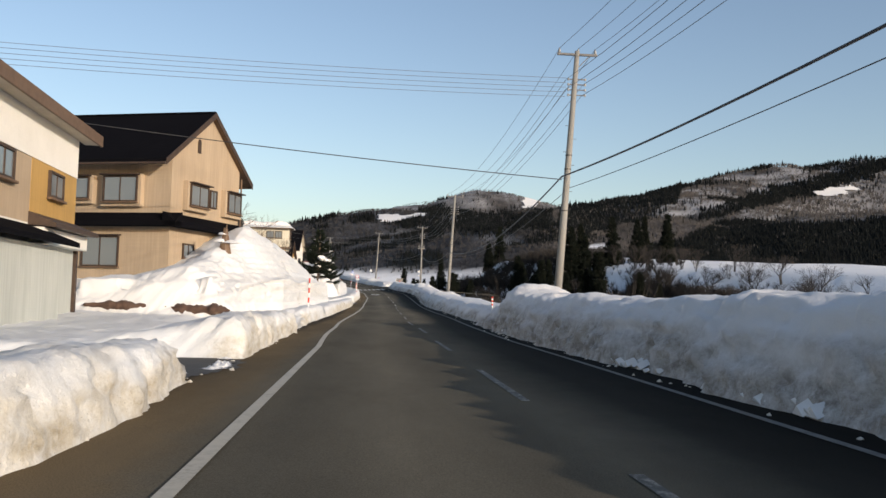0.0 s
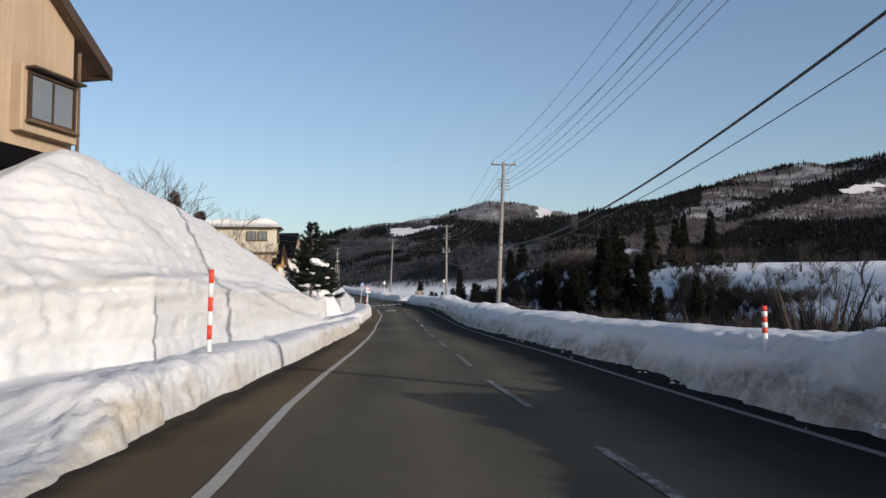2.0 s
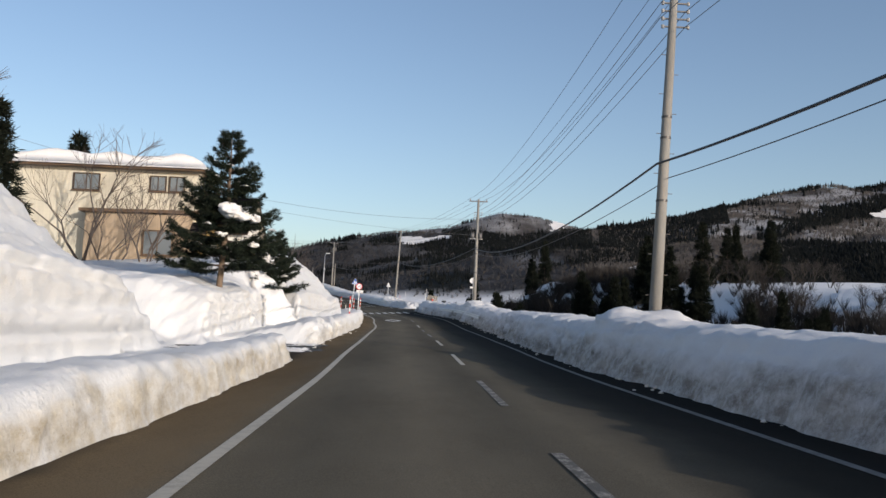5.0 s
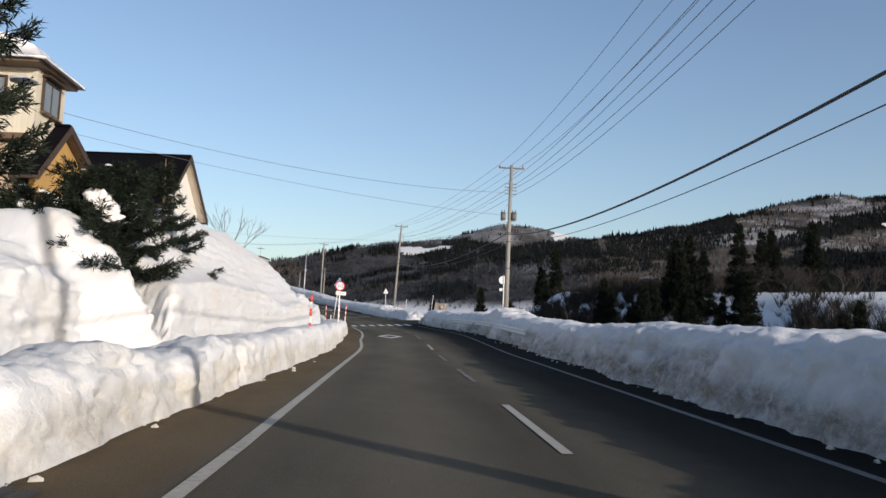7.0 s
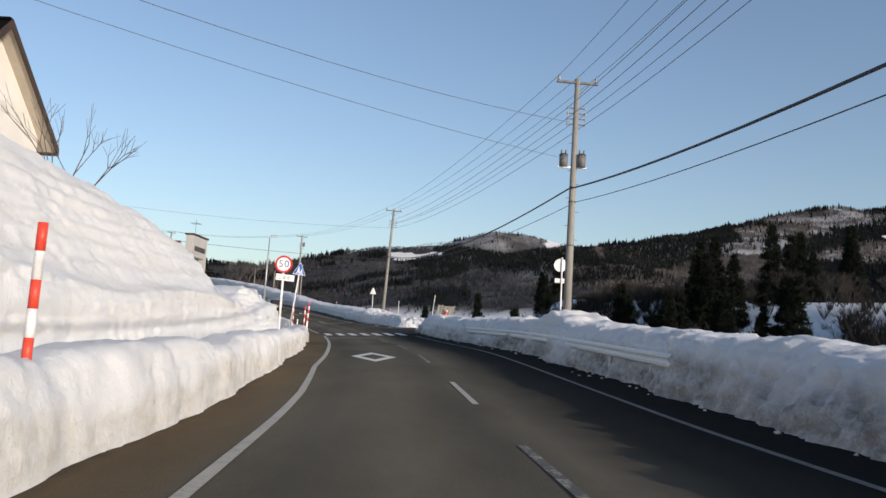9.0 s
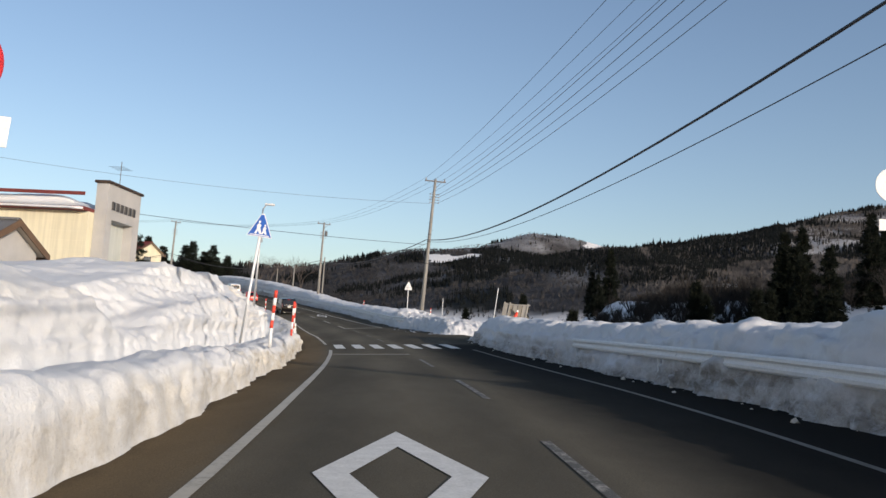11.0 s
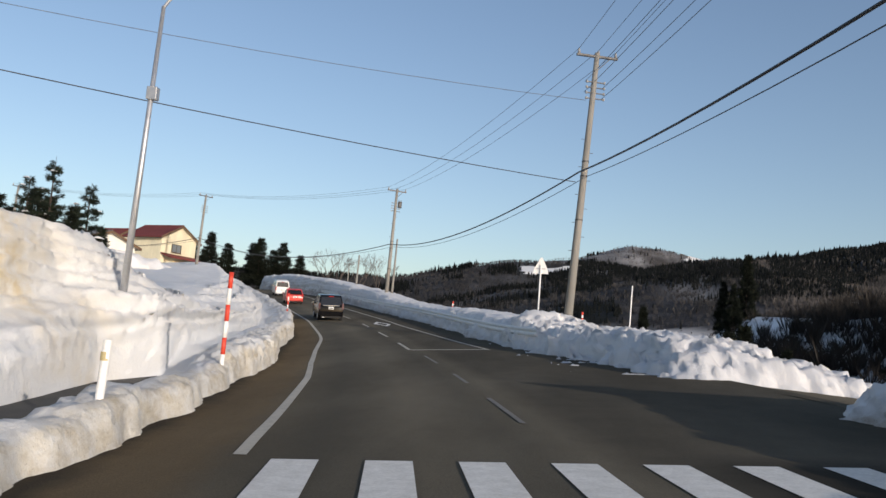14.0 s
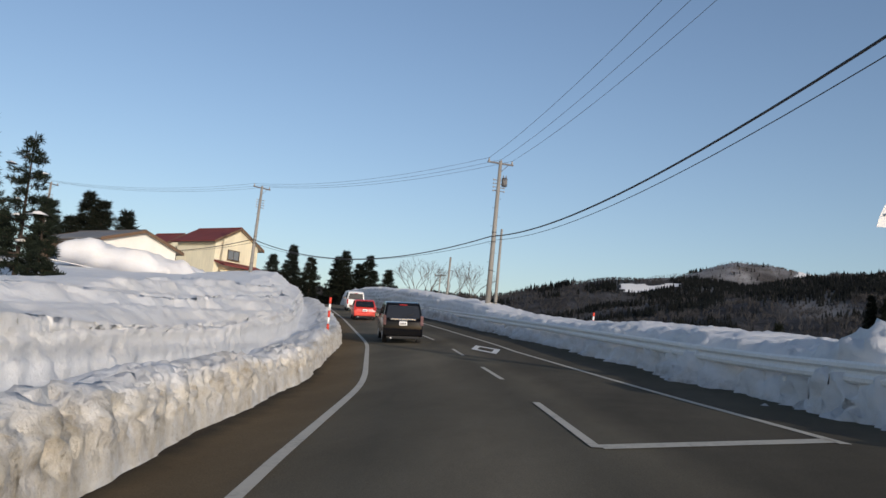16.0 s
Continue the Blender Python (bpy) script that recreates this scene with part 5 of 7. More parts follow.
# speed limit sign
zs = snow_at(-2.5, 149.8) - 0.6
e = thing("speed_sign", (-2.62, 149.8, zs + 0.1), -3, "round red-rimmed 50 sign on a white post", "road sign")
part("post", bm_rod((-0.03, 0.05, 0), (0.0, 0.05, 5.02 - zs), 0.038, 12), WHITE_PAINT, e, smooth=True)
disc = Matrix.Translation((0, 0, 4.73 - zs)) @ Matrix.Rotation(radians(90), 4, "X")
part("disc", bm_cone(0.27, 0.27, 0.012, 40, disc), WHITE_PAINT, e, "white sign face")
bm = bmesh.new()
n = 48
ring = [[bm.verts.new((r * math.cos(6.28318 * i / n), yy, 4.73 - zs + r * math.sin(6.28318 * i / n))) for i in range(n)] for r, yy in ((0.30, 0.0), (0.30, -0.016), (0.235, -0.018), (0.235, 0.0))]
for k in range(4):
    for i in range(n):
        j = (i + 1) % n
        bm.faces.new((ring[k][i], ring[k][j], ring[(k + 1) % 4][j], ring[(k + 1) % 4][i]))
bmesh.ops.recalc_face_normals(bm, faces=bm.faces[:])
part("rim", bm, SIGN_RED, e, "red reflective rim")
for ch, dx in (("5", -0.098), ("0", 0.098)):
    text_mesh(ch, 0.34, Matrix.Translation((dx, -0.016, 4.73 - zs)) @ FACE, DIGIT_BLUE, e, "blue digit")
part("plate", bm_box(-0.33, -0.012, 4.16 - zs, 0.31, 0.0, 4.38 - zs, 0.004, Matrix.Rotation(radians(4), 4, "Y") @ Matrix.Translation((0.28, 0, 0)) @ Matrix.Translation((-0.36, 0, 0))), WHITE_PAINT, e, "small white plate below")
for k, ch in enumerate("ここまで"):
    text_mesh(ch, 0.145, Matrix.Translation((-0.03, -0.016, 4.265 - zs)) @ Matrix.Rotation(radians(4), 4, "Y") @ Matrix.Translation((0.145 * (k - 1.5), 0, 0)) @ FACE, BLACK_INK, e, "black letter")

# crossing sign: blue triangle with plain white shapes for the two walkers
zs = snow_at(-3.95, 167.6) - 0.5
e = thing("crossing_sign", (-3.95, 167.6, zs), -2, "blue triangular pedestrian crossing sign on a leaning white post", "road sign")
part("post", bm_rod((0, 0.05, 0), (0, 0.05, 6.05 - zs), 0.036, 12), WHITE_PAINT, e, smooth=True)
tri = lambda s: [(-0.36 * s, 5.80 - zs + 0.24 * (1 - s)), (0.36 * s, 5.80 - zs + 0.24 * (1 - s)), (0.04 * s, 6.46 - zs - 0.42 * (1 - s)), (-0.04 * s, 6.46 - zs - 0.42 * (1 - s))]
part("rim", bm_prism(tri(1.0), 0.012, Matrix.Translation((0.0, -0.012, 0))), WHITE_PAINT, e, "white rim")
part("panel", bm_prism(tri(0.92), 0.012, Matrix.Translation((0.0, -0.018, 0))), BLUE_PAINT, e, "blue sign face")
z0 = 5.80 - zs
for dx, k in ((-0.06, 1.0), (0.11, 0.8)):
    part("symbol", bm_prism([(dx - 0.10 * k, z0 + 0.08), (dx - 0.04 * k, z0 + 0.08), (dx, z0 + 0.17 * k), (dx + 0.05 * k, z0 + 0.08), (dx + 0.11 * k, z0 + 0.09), (dx + 0.05 * k, z0 + 0.26 * k), (dx + 0.07 * k, z0 + 0.33 * k), (dx, z0 + 0.38 * k), (dx - 0.05 * k, z0 + 0.32 * k), (dx - 0.04 * k, z0 + 0.22 * k)], 0.004, Matrix.Translation((0.0, -0.023, 0))), WHITE_PAINT, e, "plain white shape")
    part("symbol", bm_cone(0.035 * k, 0.035 * k, 0.004, 14, Matrix.Translation((dx + 0.01, -0.019, z0 + 0.42 * k)) @ Matrix.Rotation(radians(90), 4, "X")), WHITE_PAINT, e, "plain white shape")
part("symbol", bm_box(-0.27, -0.023, z0 + 0.035, 0.27, -0.019, z0 + 0.06), WHITE_PAINT, e, "plain white bar")
e.matrix_basis = pose(-4.25, 167.6, zs, 0, 6.0, -2)

# the same kind of sign seen from its back, beyond the side road
zs = float(right_ground(np.array([219.2]), np.array([7.6]))[0]) - 0.6
e = thing("crossing_sign", (-0.42, 219.2, zs), 172, "white back of a triangular sign on a white post", "road sign")
part("post", bm_rod((0, 0, 0), (0, 0, 8.2 - zs), 0.036, 12), WHITE_PAINT, e, smooth=True)
tri2 = [(-0.34, 7.80 - zs), (0.34, 7.80 - zs), (0.27, 8.06 - zs), (0.04, 8.52 - zs), (-0.04, 8.52 - zs), (-0.27, 8.06 - zs)]
part("panel", bm_prism(tri2, 0.014, Matrix.Translation((0, -0.055, 0))), WHITE_PAINT, e)
part("bracket", bm_box(-0.2, -0.04, 8.0 - zs, 0.2, 0.0, 8.04 - zs), STEEL, e)

# round sign behind the pole with the transformers, back to the road
e = thing("speed_sign", (8.80, 158.0, 2.45), 176, "pale back of a round sign on a post", "road sign")
part("post", bm_rod((0, 0, 0), (0, 0, 4.1), 0.036, 12), WHITE_PAINT, e, smooth=True)
part("disc", bm_cone(0.30, 0.30, 0.014, 32, Matrix.Translation((0.06, -0.04, 3.75)) @ Matrix.Rotation(radians(90), 4, "X")), WHITE_PAINT, e)
part("plate", bm_box(-0.22, -0.05, 2.95, 0.30, -0.036, 3.15), WHITE_PAINT, e)

# street lamp, leaning in the snow
zs = 4.2
e = thing("street_lamp", (-10.2, 200.1, zs), 0, "slender galvanised street lamp leaning over the snow heap", "street lamp")
part("pole", bm_rod((0, 0, 0), (0.12, 0, 11.45 - zs), 0.085, 14, 0.045), STEEL, e, smooth=True)
part("arm", bm_rod((0.12, 0, 11.42 - zs), (0.32, 0, 11.72 - zs), 0.035, 10), STEEL, e)
part("head", bm_box(0.22, -0.12, 11.68 - zs, 0.87, 0.12, 11.81 - zs, 0.04), PORCELAIN, e, "flat pale lamp head")
part("box", bm_box(0.0, -0.1, 9.2 - zs, 0.24, 0.1, 9.5 - zs, 0.01), STEEL, e)

# boards leaning beside the side road, and thin rods in the snow
zs = float(right_ground(np.array([192.6]), np.array([8.6]))[0]) - 0.3
e = thing("notice_board", (5.40, 192.6, zs + 0.2), -4, "weathered grey signboard seen from behind, leaning in the snow", "board")
e.scale = (1.2, 1.0, 1.0)
lean_m = Matrix.Shear("XY", 4, (0.13, 0.0))
for i in range(5):
    bm = bm_box(0.225 * i, 0, 0, 0.225 * i + 0.20, 0.03, 5.50 - zs - 0.03 * i, 0.004)
    bmesh.ops.transform(bm, matrix=lean_m, verts=bm.verts[:])
    part("plank", bm, GREY_PLANK if i % 2 else CONCRETE, e)
for k in (-0.02, 0.24, 1.10):
    bm = bm_box(k, -0.07, 0, k + 0.07, 0.0, 5.55 - zs - 0.05 * k, 0.004)
    bmesh.ops.transform(bm, matrix=lean_m, verts=bm.verts[:])
    part("upright", bm, CONCRETE, e, "grey weathered upright")
part("rail", bm_box(0.15, -0.05, 5.38 - zs, 1.35, 0.0, 5.44 - zs), CONCRETE, e)
part("prop", bm_rod((0.45, -0.09, 5.15 - zs), (1.05, -0.09, 4.35 - zs), 0.025), TRIM_DARK, e)
part("prop", bm_rod((1.15, 0.09, 4.9 - zs), (1.6, 0.5, 4.1 - zs), 0.02), CONCRETE, e)
e = thing("traffic_cone", (6.05, 192.2, 4.62), 0, "faded red traffic cone tipped over in the snow", "traffic cone")
part("cone", bm_rod((0, 0, 0), (0.22, 0.05, 0.62), 0.15, 14, 0.05), RED_PAINT, e, smooth=True)
part("tip", bm_rod((0.20, 0.045, 0.56), (0.24, 0.055, 0.68), 0.062, 12, 0.05), WHITE_PAINT, e, "white tip")
for x, y, z0, z1, ln in ((5.05, 195.0, 4.6, 6.68, 0.32), (2.45, 211.3, 4.6, 6.8, 0.05)):
    e = thing("marker_rod", (x, y, z0 - 0.8), 0, "thin pale rod leaning in the snow", "rod", "thin rods")
    part("shaft", bm_rod((0, 0, 0), (ln, 0, z1 - z0 + 0.8), 0.022, 8), WHITE_PAINT, e)


# ---------- guard rail half buried in the outer bank ----------
def guard_rail(y0, y1, u, z_off, label):
    e = thing("guard_rail", (0, 0, 0), 0, label, "guard rail")
    prof = [(0.0, 0.17), (-0.04, 0.13), (-0.045, 0.07), (0.0, 0.02), (0.0, -0.02), (-0.045, -0.07), (-0.04, -0.13), (0.0, -0.17)]
    y = y0
    while y < y1 - 0.5:
        ys = np.linspace(y, min(y + 4.0, y1), 9)
        V, F = [], []
        for yy in ys:
            uu, zz = u(yy), float(road_z(yy) + bank(yy) * u(yy)) + z_off
            for a, b in prof:
                V.append((float(road_x(yy)) + uu + a, yy, zz + b))
            for a, b in prof[::-1]:
                V.append((float(road_x(yy)) + uu + a + 0.006, yy, zz + b))
        k = 2 * len(prof)
        for i in range(len(ys) - 1):
            for j in range(k):
                q = (j + 1) % k
                F.append((i * k + j, i * k + q, (i + 1) * k + q, (i + 1) * k + j))
        under(mesh_object("rail_beam", V, F, WHITE_PAINT), e, "white corrugated steel beam")
        yy = y + 2.0
        c = Vector((float(road_x(yy)) + u(yy) + 0.16, yy, float(road_z(yy)) - 0.2))
        part("post", bm_rod(c, c + Vector((0, 0, 0.36 + z_off)), 0.057, 10), WHITE_PAINT, e)
        y += 4.0


guard_rail(140.0, 174.0, lambda y: float(np.interp(y, RFOOT[:, 0], RFOOT[:, 1])) + 0.13, 0.80, "white steel guard rail half buried in the snow bank")
guard_rail(214.5, 300.0, lambda y: float(np.interp(y, RFOOT[:, 0], RFOOT[:, 1])) + 0.14, 0.72, "white steel guard rail along the outer bend")
# ---------- houses ----------
def window_unit(parent, axis, a0, a1, z0, z1, off, frame_mat=TRIM_DARK, panes=2, sill=True, hood=False, curtain=True):
    """A window on a wall of the house's own frame: axis 'x+' is the gable wall, 'y-' the front wall."""
    if axis == "x+":
        m = Matrix(((0, -1, 0, off), (1, 0, 0, 0), (0, 0, 1, 0), (0, 0, 0, 1)))
    else:
        m = Matrix(((1, 0, 0, 0), (0, 1, 0, off), (0, 0, 1, 0), (0, 0, 0, 1)))
    w = under(new("window"), parent, "dark-framed sliding window")
    f = 0.07
    bm = bm_box(a0 - f, -0.08, z0 - f, a1 + f, 0.02, z0)
    bm_box(a0 - f, -0.08, z1, a1 + f, 0.02, z1 + f, bm=bm)
    bm_box(a0 - f, -0.08, z0, a0, 0.02, z1, bm=bm)
    bm_box(a1, -0.08, z0, a1 + f, 0.02, z1, bm=bm)
    for i in range(1, panes):
        c = a0 + (a1 - a0) * i / panes
        bm_box(c - 0.03, -0.06, z0, c + 0.03, 0.0, z1, bm=bm)
    bmesh.ops.transform(bm, matrix=m, verts=bm.verts[:])
    part("frame", bm, frame_mat, w)
    for i in range(panes):
        p0, p1 = a0 + (a1 - a0) * i / panes + 0.03, a0 + (a1 - a0) * (i + 1) / panes - 0.03
        part("pane", bm_box(p0, -0.035, z0 + 0.02, p1, -0.025, z1 - 0.02, 0, m), GLASS, w, "reflecting window pane")
        if curtain:
            part("curtain", bm_box(p0 + 0.02, -0.020, z0 + 0.02, p0 + (p1 - p0) * 0.55, -0.012, z1 - 0.02, 0, m), CURTAIN, w, "pale curtain")
    if sill:
        part("sill", bm_box(a0 - 0.14, -0.16, z0 - f - 0.07, a1 + 0.14, 0.0, z0 - f, 0.008, m), TRIM_BROWN, w)
    if hood:
        part("hood", bm_box(a0 - 0.18, -0.30, z1 + f + 0.03, a1 + 0.18, 0.0, z1 + f + 0.09, 0.008, m), TRIM_DARK, w)
    return w


def gable_roof(e, D, W, eave, ridge, side, end, mat, thick=0.16, peak=None, soffit=SOFFIT, verge=TRIM_BROWN, snow=0.0):
    """A pitched roof over x -D..0, y 0..W with its ridge along x; side: overhang along the slope, end: past the gables."""
    pk = W / 2 if peak is None else peak
    for name, y_out, sgn in (("roof", -side, -1), ("roof", W + side, 1)):
        run = abs(y_out - pk)
        v = [(-D - end, pk, ridge), (end, pk, ridge), (end, y_out, eave), (-D - end, y_out, eave)]
        bm = bmesh.new()
        hi = [bm.verts.new((x, y, z + thick)) for x, y, z in v]
        lo = [bm.verts.new((x, y, z)) for x, y, z in v]
        bm.faces.new(hi)
        bm.faces.new(lo[::-1])
        for i in range(4):
            j = (i + 1) % 4
            bm.faces.new((hi[i], lo[i], lo[j], hi[j]))
        bmesh.ops.recalc_face_normals(bm, faces=bm.faces[:])
        part(name, bm, mat, e, "dark metal roof slope" if mat is ROOF_DARK else "")
        # verge boards and eave board
        for xx in (end, -D - end - 0.05):
            bm = bmesh.new()
            q = [(xx, pk, ridge + thick + 0.02), (xx, y_out, eave + thick + 0.02), (xx, y_out, eave - 0.14), (xx, pk, ridge - 0.14)]
            a = [bm.verts.new(p) for p in q]
            b = [bm.verts.new((p[0] + 0.05, p[1], p[2])) for p in q]
            bm.faces.new(a)
            bm.faces.new(b[::-1])
            for i in range(4):
                j = (i + 1) % 4
                bm.faces.new((a[j], a[i], b[i], b[j]))
            bmesh.ops.recalc_face_normals(bm, faces=bm.faces[:])
            part("verge_board", bm, verge, e)
        part("gutter", bm_box(-D - end, y_out - 0.06, eave - 0.10, end, y_out + 0.06, eave + 0.02, 0.02), TRIM_DARK, e)
        q = [(-D - end + 0.06, pk, ridge - 0.012), (end - 0.06, pk, ridge - 0.012), (end - 0.06, y_out, eave - 0.012), (-D - end + 0.06, y_out, eave - 0.012)]
        bm = bmesh.new()
        a = [bm.verts.new(p) for p in q]
        bm.faces.new(a)
        part("soffit", bm, soffit, e)
    part("ridge_cap", bm_box(-D - end, pk - 0.12, ridge + thick - 0.03, end, pk + 0.12, ridge + thick + 0.07, 0.03), mat, e)


def house_body(e, D, W, z0, eave_wall, ridge, mat, peak=None, name="wall"):
    pk = W / 2 if peak is None else peak
    bm = bmesh.new()
    out = [(0, z0), (W, z0), (W, eave_wall), (pk, ridge), (0, eave_wall)]
    lo = [bm.verts.new((0, y, z)) for y, z in out]
    hi = [bm.verts.new((-D, y, z)) for y, z in out]
    bm.faces.new(lo)
    bm.faces.new(hi[::-1])
    for i in range(5):
        j = (i + 1) % 5
        bm.faces.new((lo[j], lo[i], hi[i], hi[j]))
    bmesh.ops.recalc_face_normals(bm, faces=bm.faces[:])
    return part(name, bm, mat, e)


def snow_cap(name, x0, x1, y0, y1, z_of, thick, parent=None, seed=1, n=26):
    """A rounded, drooping layer of snow on a roof: bulging edges and an uneven top."""
    xs, ys_ = np.linspace(0, 1, n), np.linspace(0, 1, n)
    X, Yg = np.meshgrid(xs, ys_, indexing="ij")
    edge = np.minimum(np.minimum(X, 1 - X), np.minimum(Yg, 1 - Yg))
    bul = np.sqrt(np.clip(edge / 0.10, 0, 1))
    px, py = x0 + X * (x1 - x0), y0 + Yg * (y1 - y0)
    base = z_of(px, py)
    top = base + thick * bul * (1 + 0.22 * fbm(px * 0.7, py * 0.7, 3, seed)) - (1 - bul) * 0.12
    V = np.concatenate([np.stack([px, py, top], 2).reshape(-1, 3), np.stack([px, py, base - 0.03], 2).reshape(-1, 3)])
    f = grid_faces(n, n)
    F = [tuple(q) for q in f] + [tuple(q[::-1] + n * n) for q in f]
    ring = [i * n for i in range(n)] + [(n - 1) * n + j for j in range(1, n)] + [i * n + n - 1 for i in range(n - 2, -1, -1)] + [j for j in range(n - 2, 0, -1)]
    for a, b in zip(ring, ring[1:] + ring[:1]):
        F.append((a, b, b + n * n, a + n * n))
    ob = mesh_object(name, V, F, SNOW, smooth=True)
    if parent:
        ob.parent = parent
    return ob


# tan two-storey house with a dark roof
e = thing("house", (-10.7, 45.65, 0), -17.8, "tan sided two-storey house with a black metal roof", "house", "houses beside the road")
house_body(e, 11.5, 7.7, -0.3, 9.0, 11.45, TAN, 3.85)
gable_roof(e, 11.5, 7.7, 8.05, 11.5, 1.15, 0.32, ROOF_DARK, 0.18, verge=TRIM_DARK, soffit=TRIM_BROWN)
W = 7.7
for b in range(2):                                # pent roof between the storeys
    m = Matrix(((0, -1, 0, 0), (1, 0, 0, 0), (0, 0, 1, 0), (0, 0, 0, 1))) if b == 0 else Matrix.Identity(4)
    a0, a1 = (-0.72, W + 0.5) if b == 0 else (-11.5, 0.72)
    bm = bmesh.new()
    pts = [(0.02, 5.55), (-0.72, 5.05), (-0.72, 4.80), (-0.64, 4.74), (0.02, 4.80)]
    lo = [bm.verts.new((a0, y, z)) for y, z in pts]
    hi = [bm.verts.new((a1, y, z)) for y, z in pts]
    bm.faces.new(lo)
    bm.faces.new(hi[::-1])
    for i in range(5):
        j = (i + 1) % 5
        bm.faces.new((lo[j], lo[i], hi[i], hi[j]))
    bmesh.ops.transform(bm, matrix=m, verts=bm.verts[:])
    bmesh.ops.recalc_face_normals(bm, faces=bm.faces[:])
    part("pent_roof", bm, ROOF_DARK, e, "dark pent roof between the storeys")
for a0, a1, z0, z1, pn in ((1.43, 3.25, 6.15, 7.2, 2), (4.15, 4.80, 6.3, 7.2, 2), (5.72, 7.25, 6.2, 7.25, 2)):
    if a1 - a0 > 1:
        part("bay", bm_box(-0.02, a0 - 0.25, z0 - 0.35, 0.32, a1 + 0.25, z1 + 0.22, 0.02), TAN, e, "shallow projecting window bay")
        window_unit(e, "x+", a0, a1, z0, z1, 0.34, hood=True)
    else:
        window_unit(e, "x+", a0, a1, z0, z1, 0.02, sill=False)
window_unit(e, "x+", 1.4, 2.4, 3.3, 3.95, 0.02)
window_unit(e, "x+", 5.0, 6.0, 3.3, 3.95, 0.02)
part("vent", bm_prism([(-0.16, 9.15), (0.16, 9.15), (0.16, 9.75), (0.09, 9.92), (-0.09, 9.92), (-0.16, 9.75)], 0.06, Matrix(((0, -1, 0, 0.05), (1, 0, 0, 2.7), (0, 0, 1, 0), (0, 0, 0, 1)))), TRIM_DARK, e, "arched dark gable vent")
for a0, a1, z0, z1 in ((-6.4, -4.75, 6.3, 7.35), (-3.75, -1.85, 6.15, 7.4), (-10.4, -8.6, 6.2, 7.35)):
    part("bay", bm_box(a0 - 0.25, -0.30, z0 - 0.32, a1 + 0.25, 0.02, z1 + 0.18, 0.02), TAN, e, "shallow projecting window bay")
    window_unit(e, "y-", a0, a1, z0, z1, -0.32, hood=True)
window_unit(e, "y-", -5.1, -3.0, 2.7, 4.2, -0.02, panes=2, hood=True)
part("downpipe", bm_rod((-6.6, -0.12, 0.3), (-6.6, -0.12, 4.7), 0.05), TRIM_BROWN, e)
part("downpipe", bm_rod((0.1, W + 0.1, 0.3), (0.1, W + 0.1, 8.4), 0.05), TRIM_BROWN, e)
part("meter_box", bm_box(-6.35, -0.2, 2.6, -6.0, 0.0, 3.2, 0.02), STEEL, e)

# ochre and cream house with a lower shop front and a grey shed
e = thing("house", (-12.54, 36.76, -0.91), 4, "cream and ochre two-storey house with grey shutters", "house", "houses beside the road")
e.scale = (1.28, 1.28, 1.28)
part("wall", bm_box(-8.5, -14.0, -0.3, 0, 0, 3.6), PALE_WALL, e, "pale lower wall")
part("wall", bm_box(-8.5, -14.0, 3.6, 0, -4.5, 5.42), TAN, e, "tan upper wall")
part("wall", bm_box(-8.5, -4.5, 3.6, 0.012, 0.012, 5.44), OCHRE, e, "ochre upper wall")
part("wall", bm_box(-8.5, -14.0, 5.42, 0.03, 0.03, 6.9), PALE_WALL, e, "white band under the eaves")
bm = bm_prism([(0.55, 6.72), (0.55, 6.95), (-4.2, 9.1), (-9.0, 6.95), (-9.0, 6.72), (-4.2, 8.85)], 15.7, Matrix.Translation((0, -15.0, 0)))
part("roof", bm, ROOF_DARK, e, "dark metal roof")
part("fascia", bm_box(0.53, -15.0, 6.62, 0.61, 0.75, 6.98, 0.01), TRIM_BROWN, e)
part("soffit", bm_box(0.04, -15.0, 6.66, 0.55, 0.7, 6.70), SOFFIT, e)
part("pent_roof", bm_prism([(0.0, 3.92), (0.75, 3.62), (0.75, 3.5), (0.0, 3.55)], 4.7, Matrix.Translation((0, -4.55, 0))), TRIM_DARK, e, "dark narrow pent roof")
part("sign_band", bm_box(0.0, -4.5, 3.05, 0.42, 0.1, 3.5, 0.02), PALE_WALL, e, "pale boxed band above the shutters")
for k in range(2):
    part("shutter", bm_box(0.0, -4.3 + 2.15 * k, 0.1, 0.05, -2.25 + 2.15 * k, 3.05, 0.01), SHUTTER, e, "grey-green roller shutter")
window_unit(e, "x+", -2.95, -1.7, 4.55, 5.2, 0.03)
window_unit(e, "x+", -7.4, -6.1, 4.62, 5.3, 0.02)
part("annexe", bm_box(0.0, -14.0, -0.3, 0.75, -4.0, 2.95, 0.01), SHUTTER, e, "grey-green corrugated lean-to")
part("annexe_roof", bm_prism([(0.0, 3.55), (1.15, 3.12), (1.15, 2.98), (0.0, 3.3)], 10.6, Matrix.Translation((0, -14.2, 0))), ROOF_DARK, e, "dark lean-to roof")
part("post", bm_box(-0.1, 0.12, 0, 0.1, 0.3, 3.4), TRIM_DARK, e)

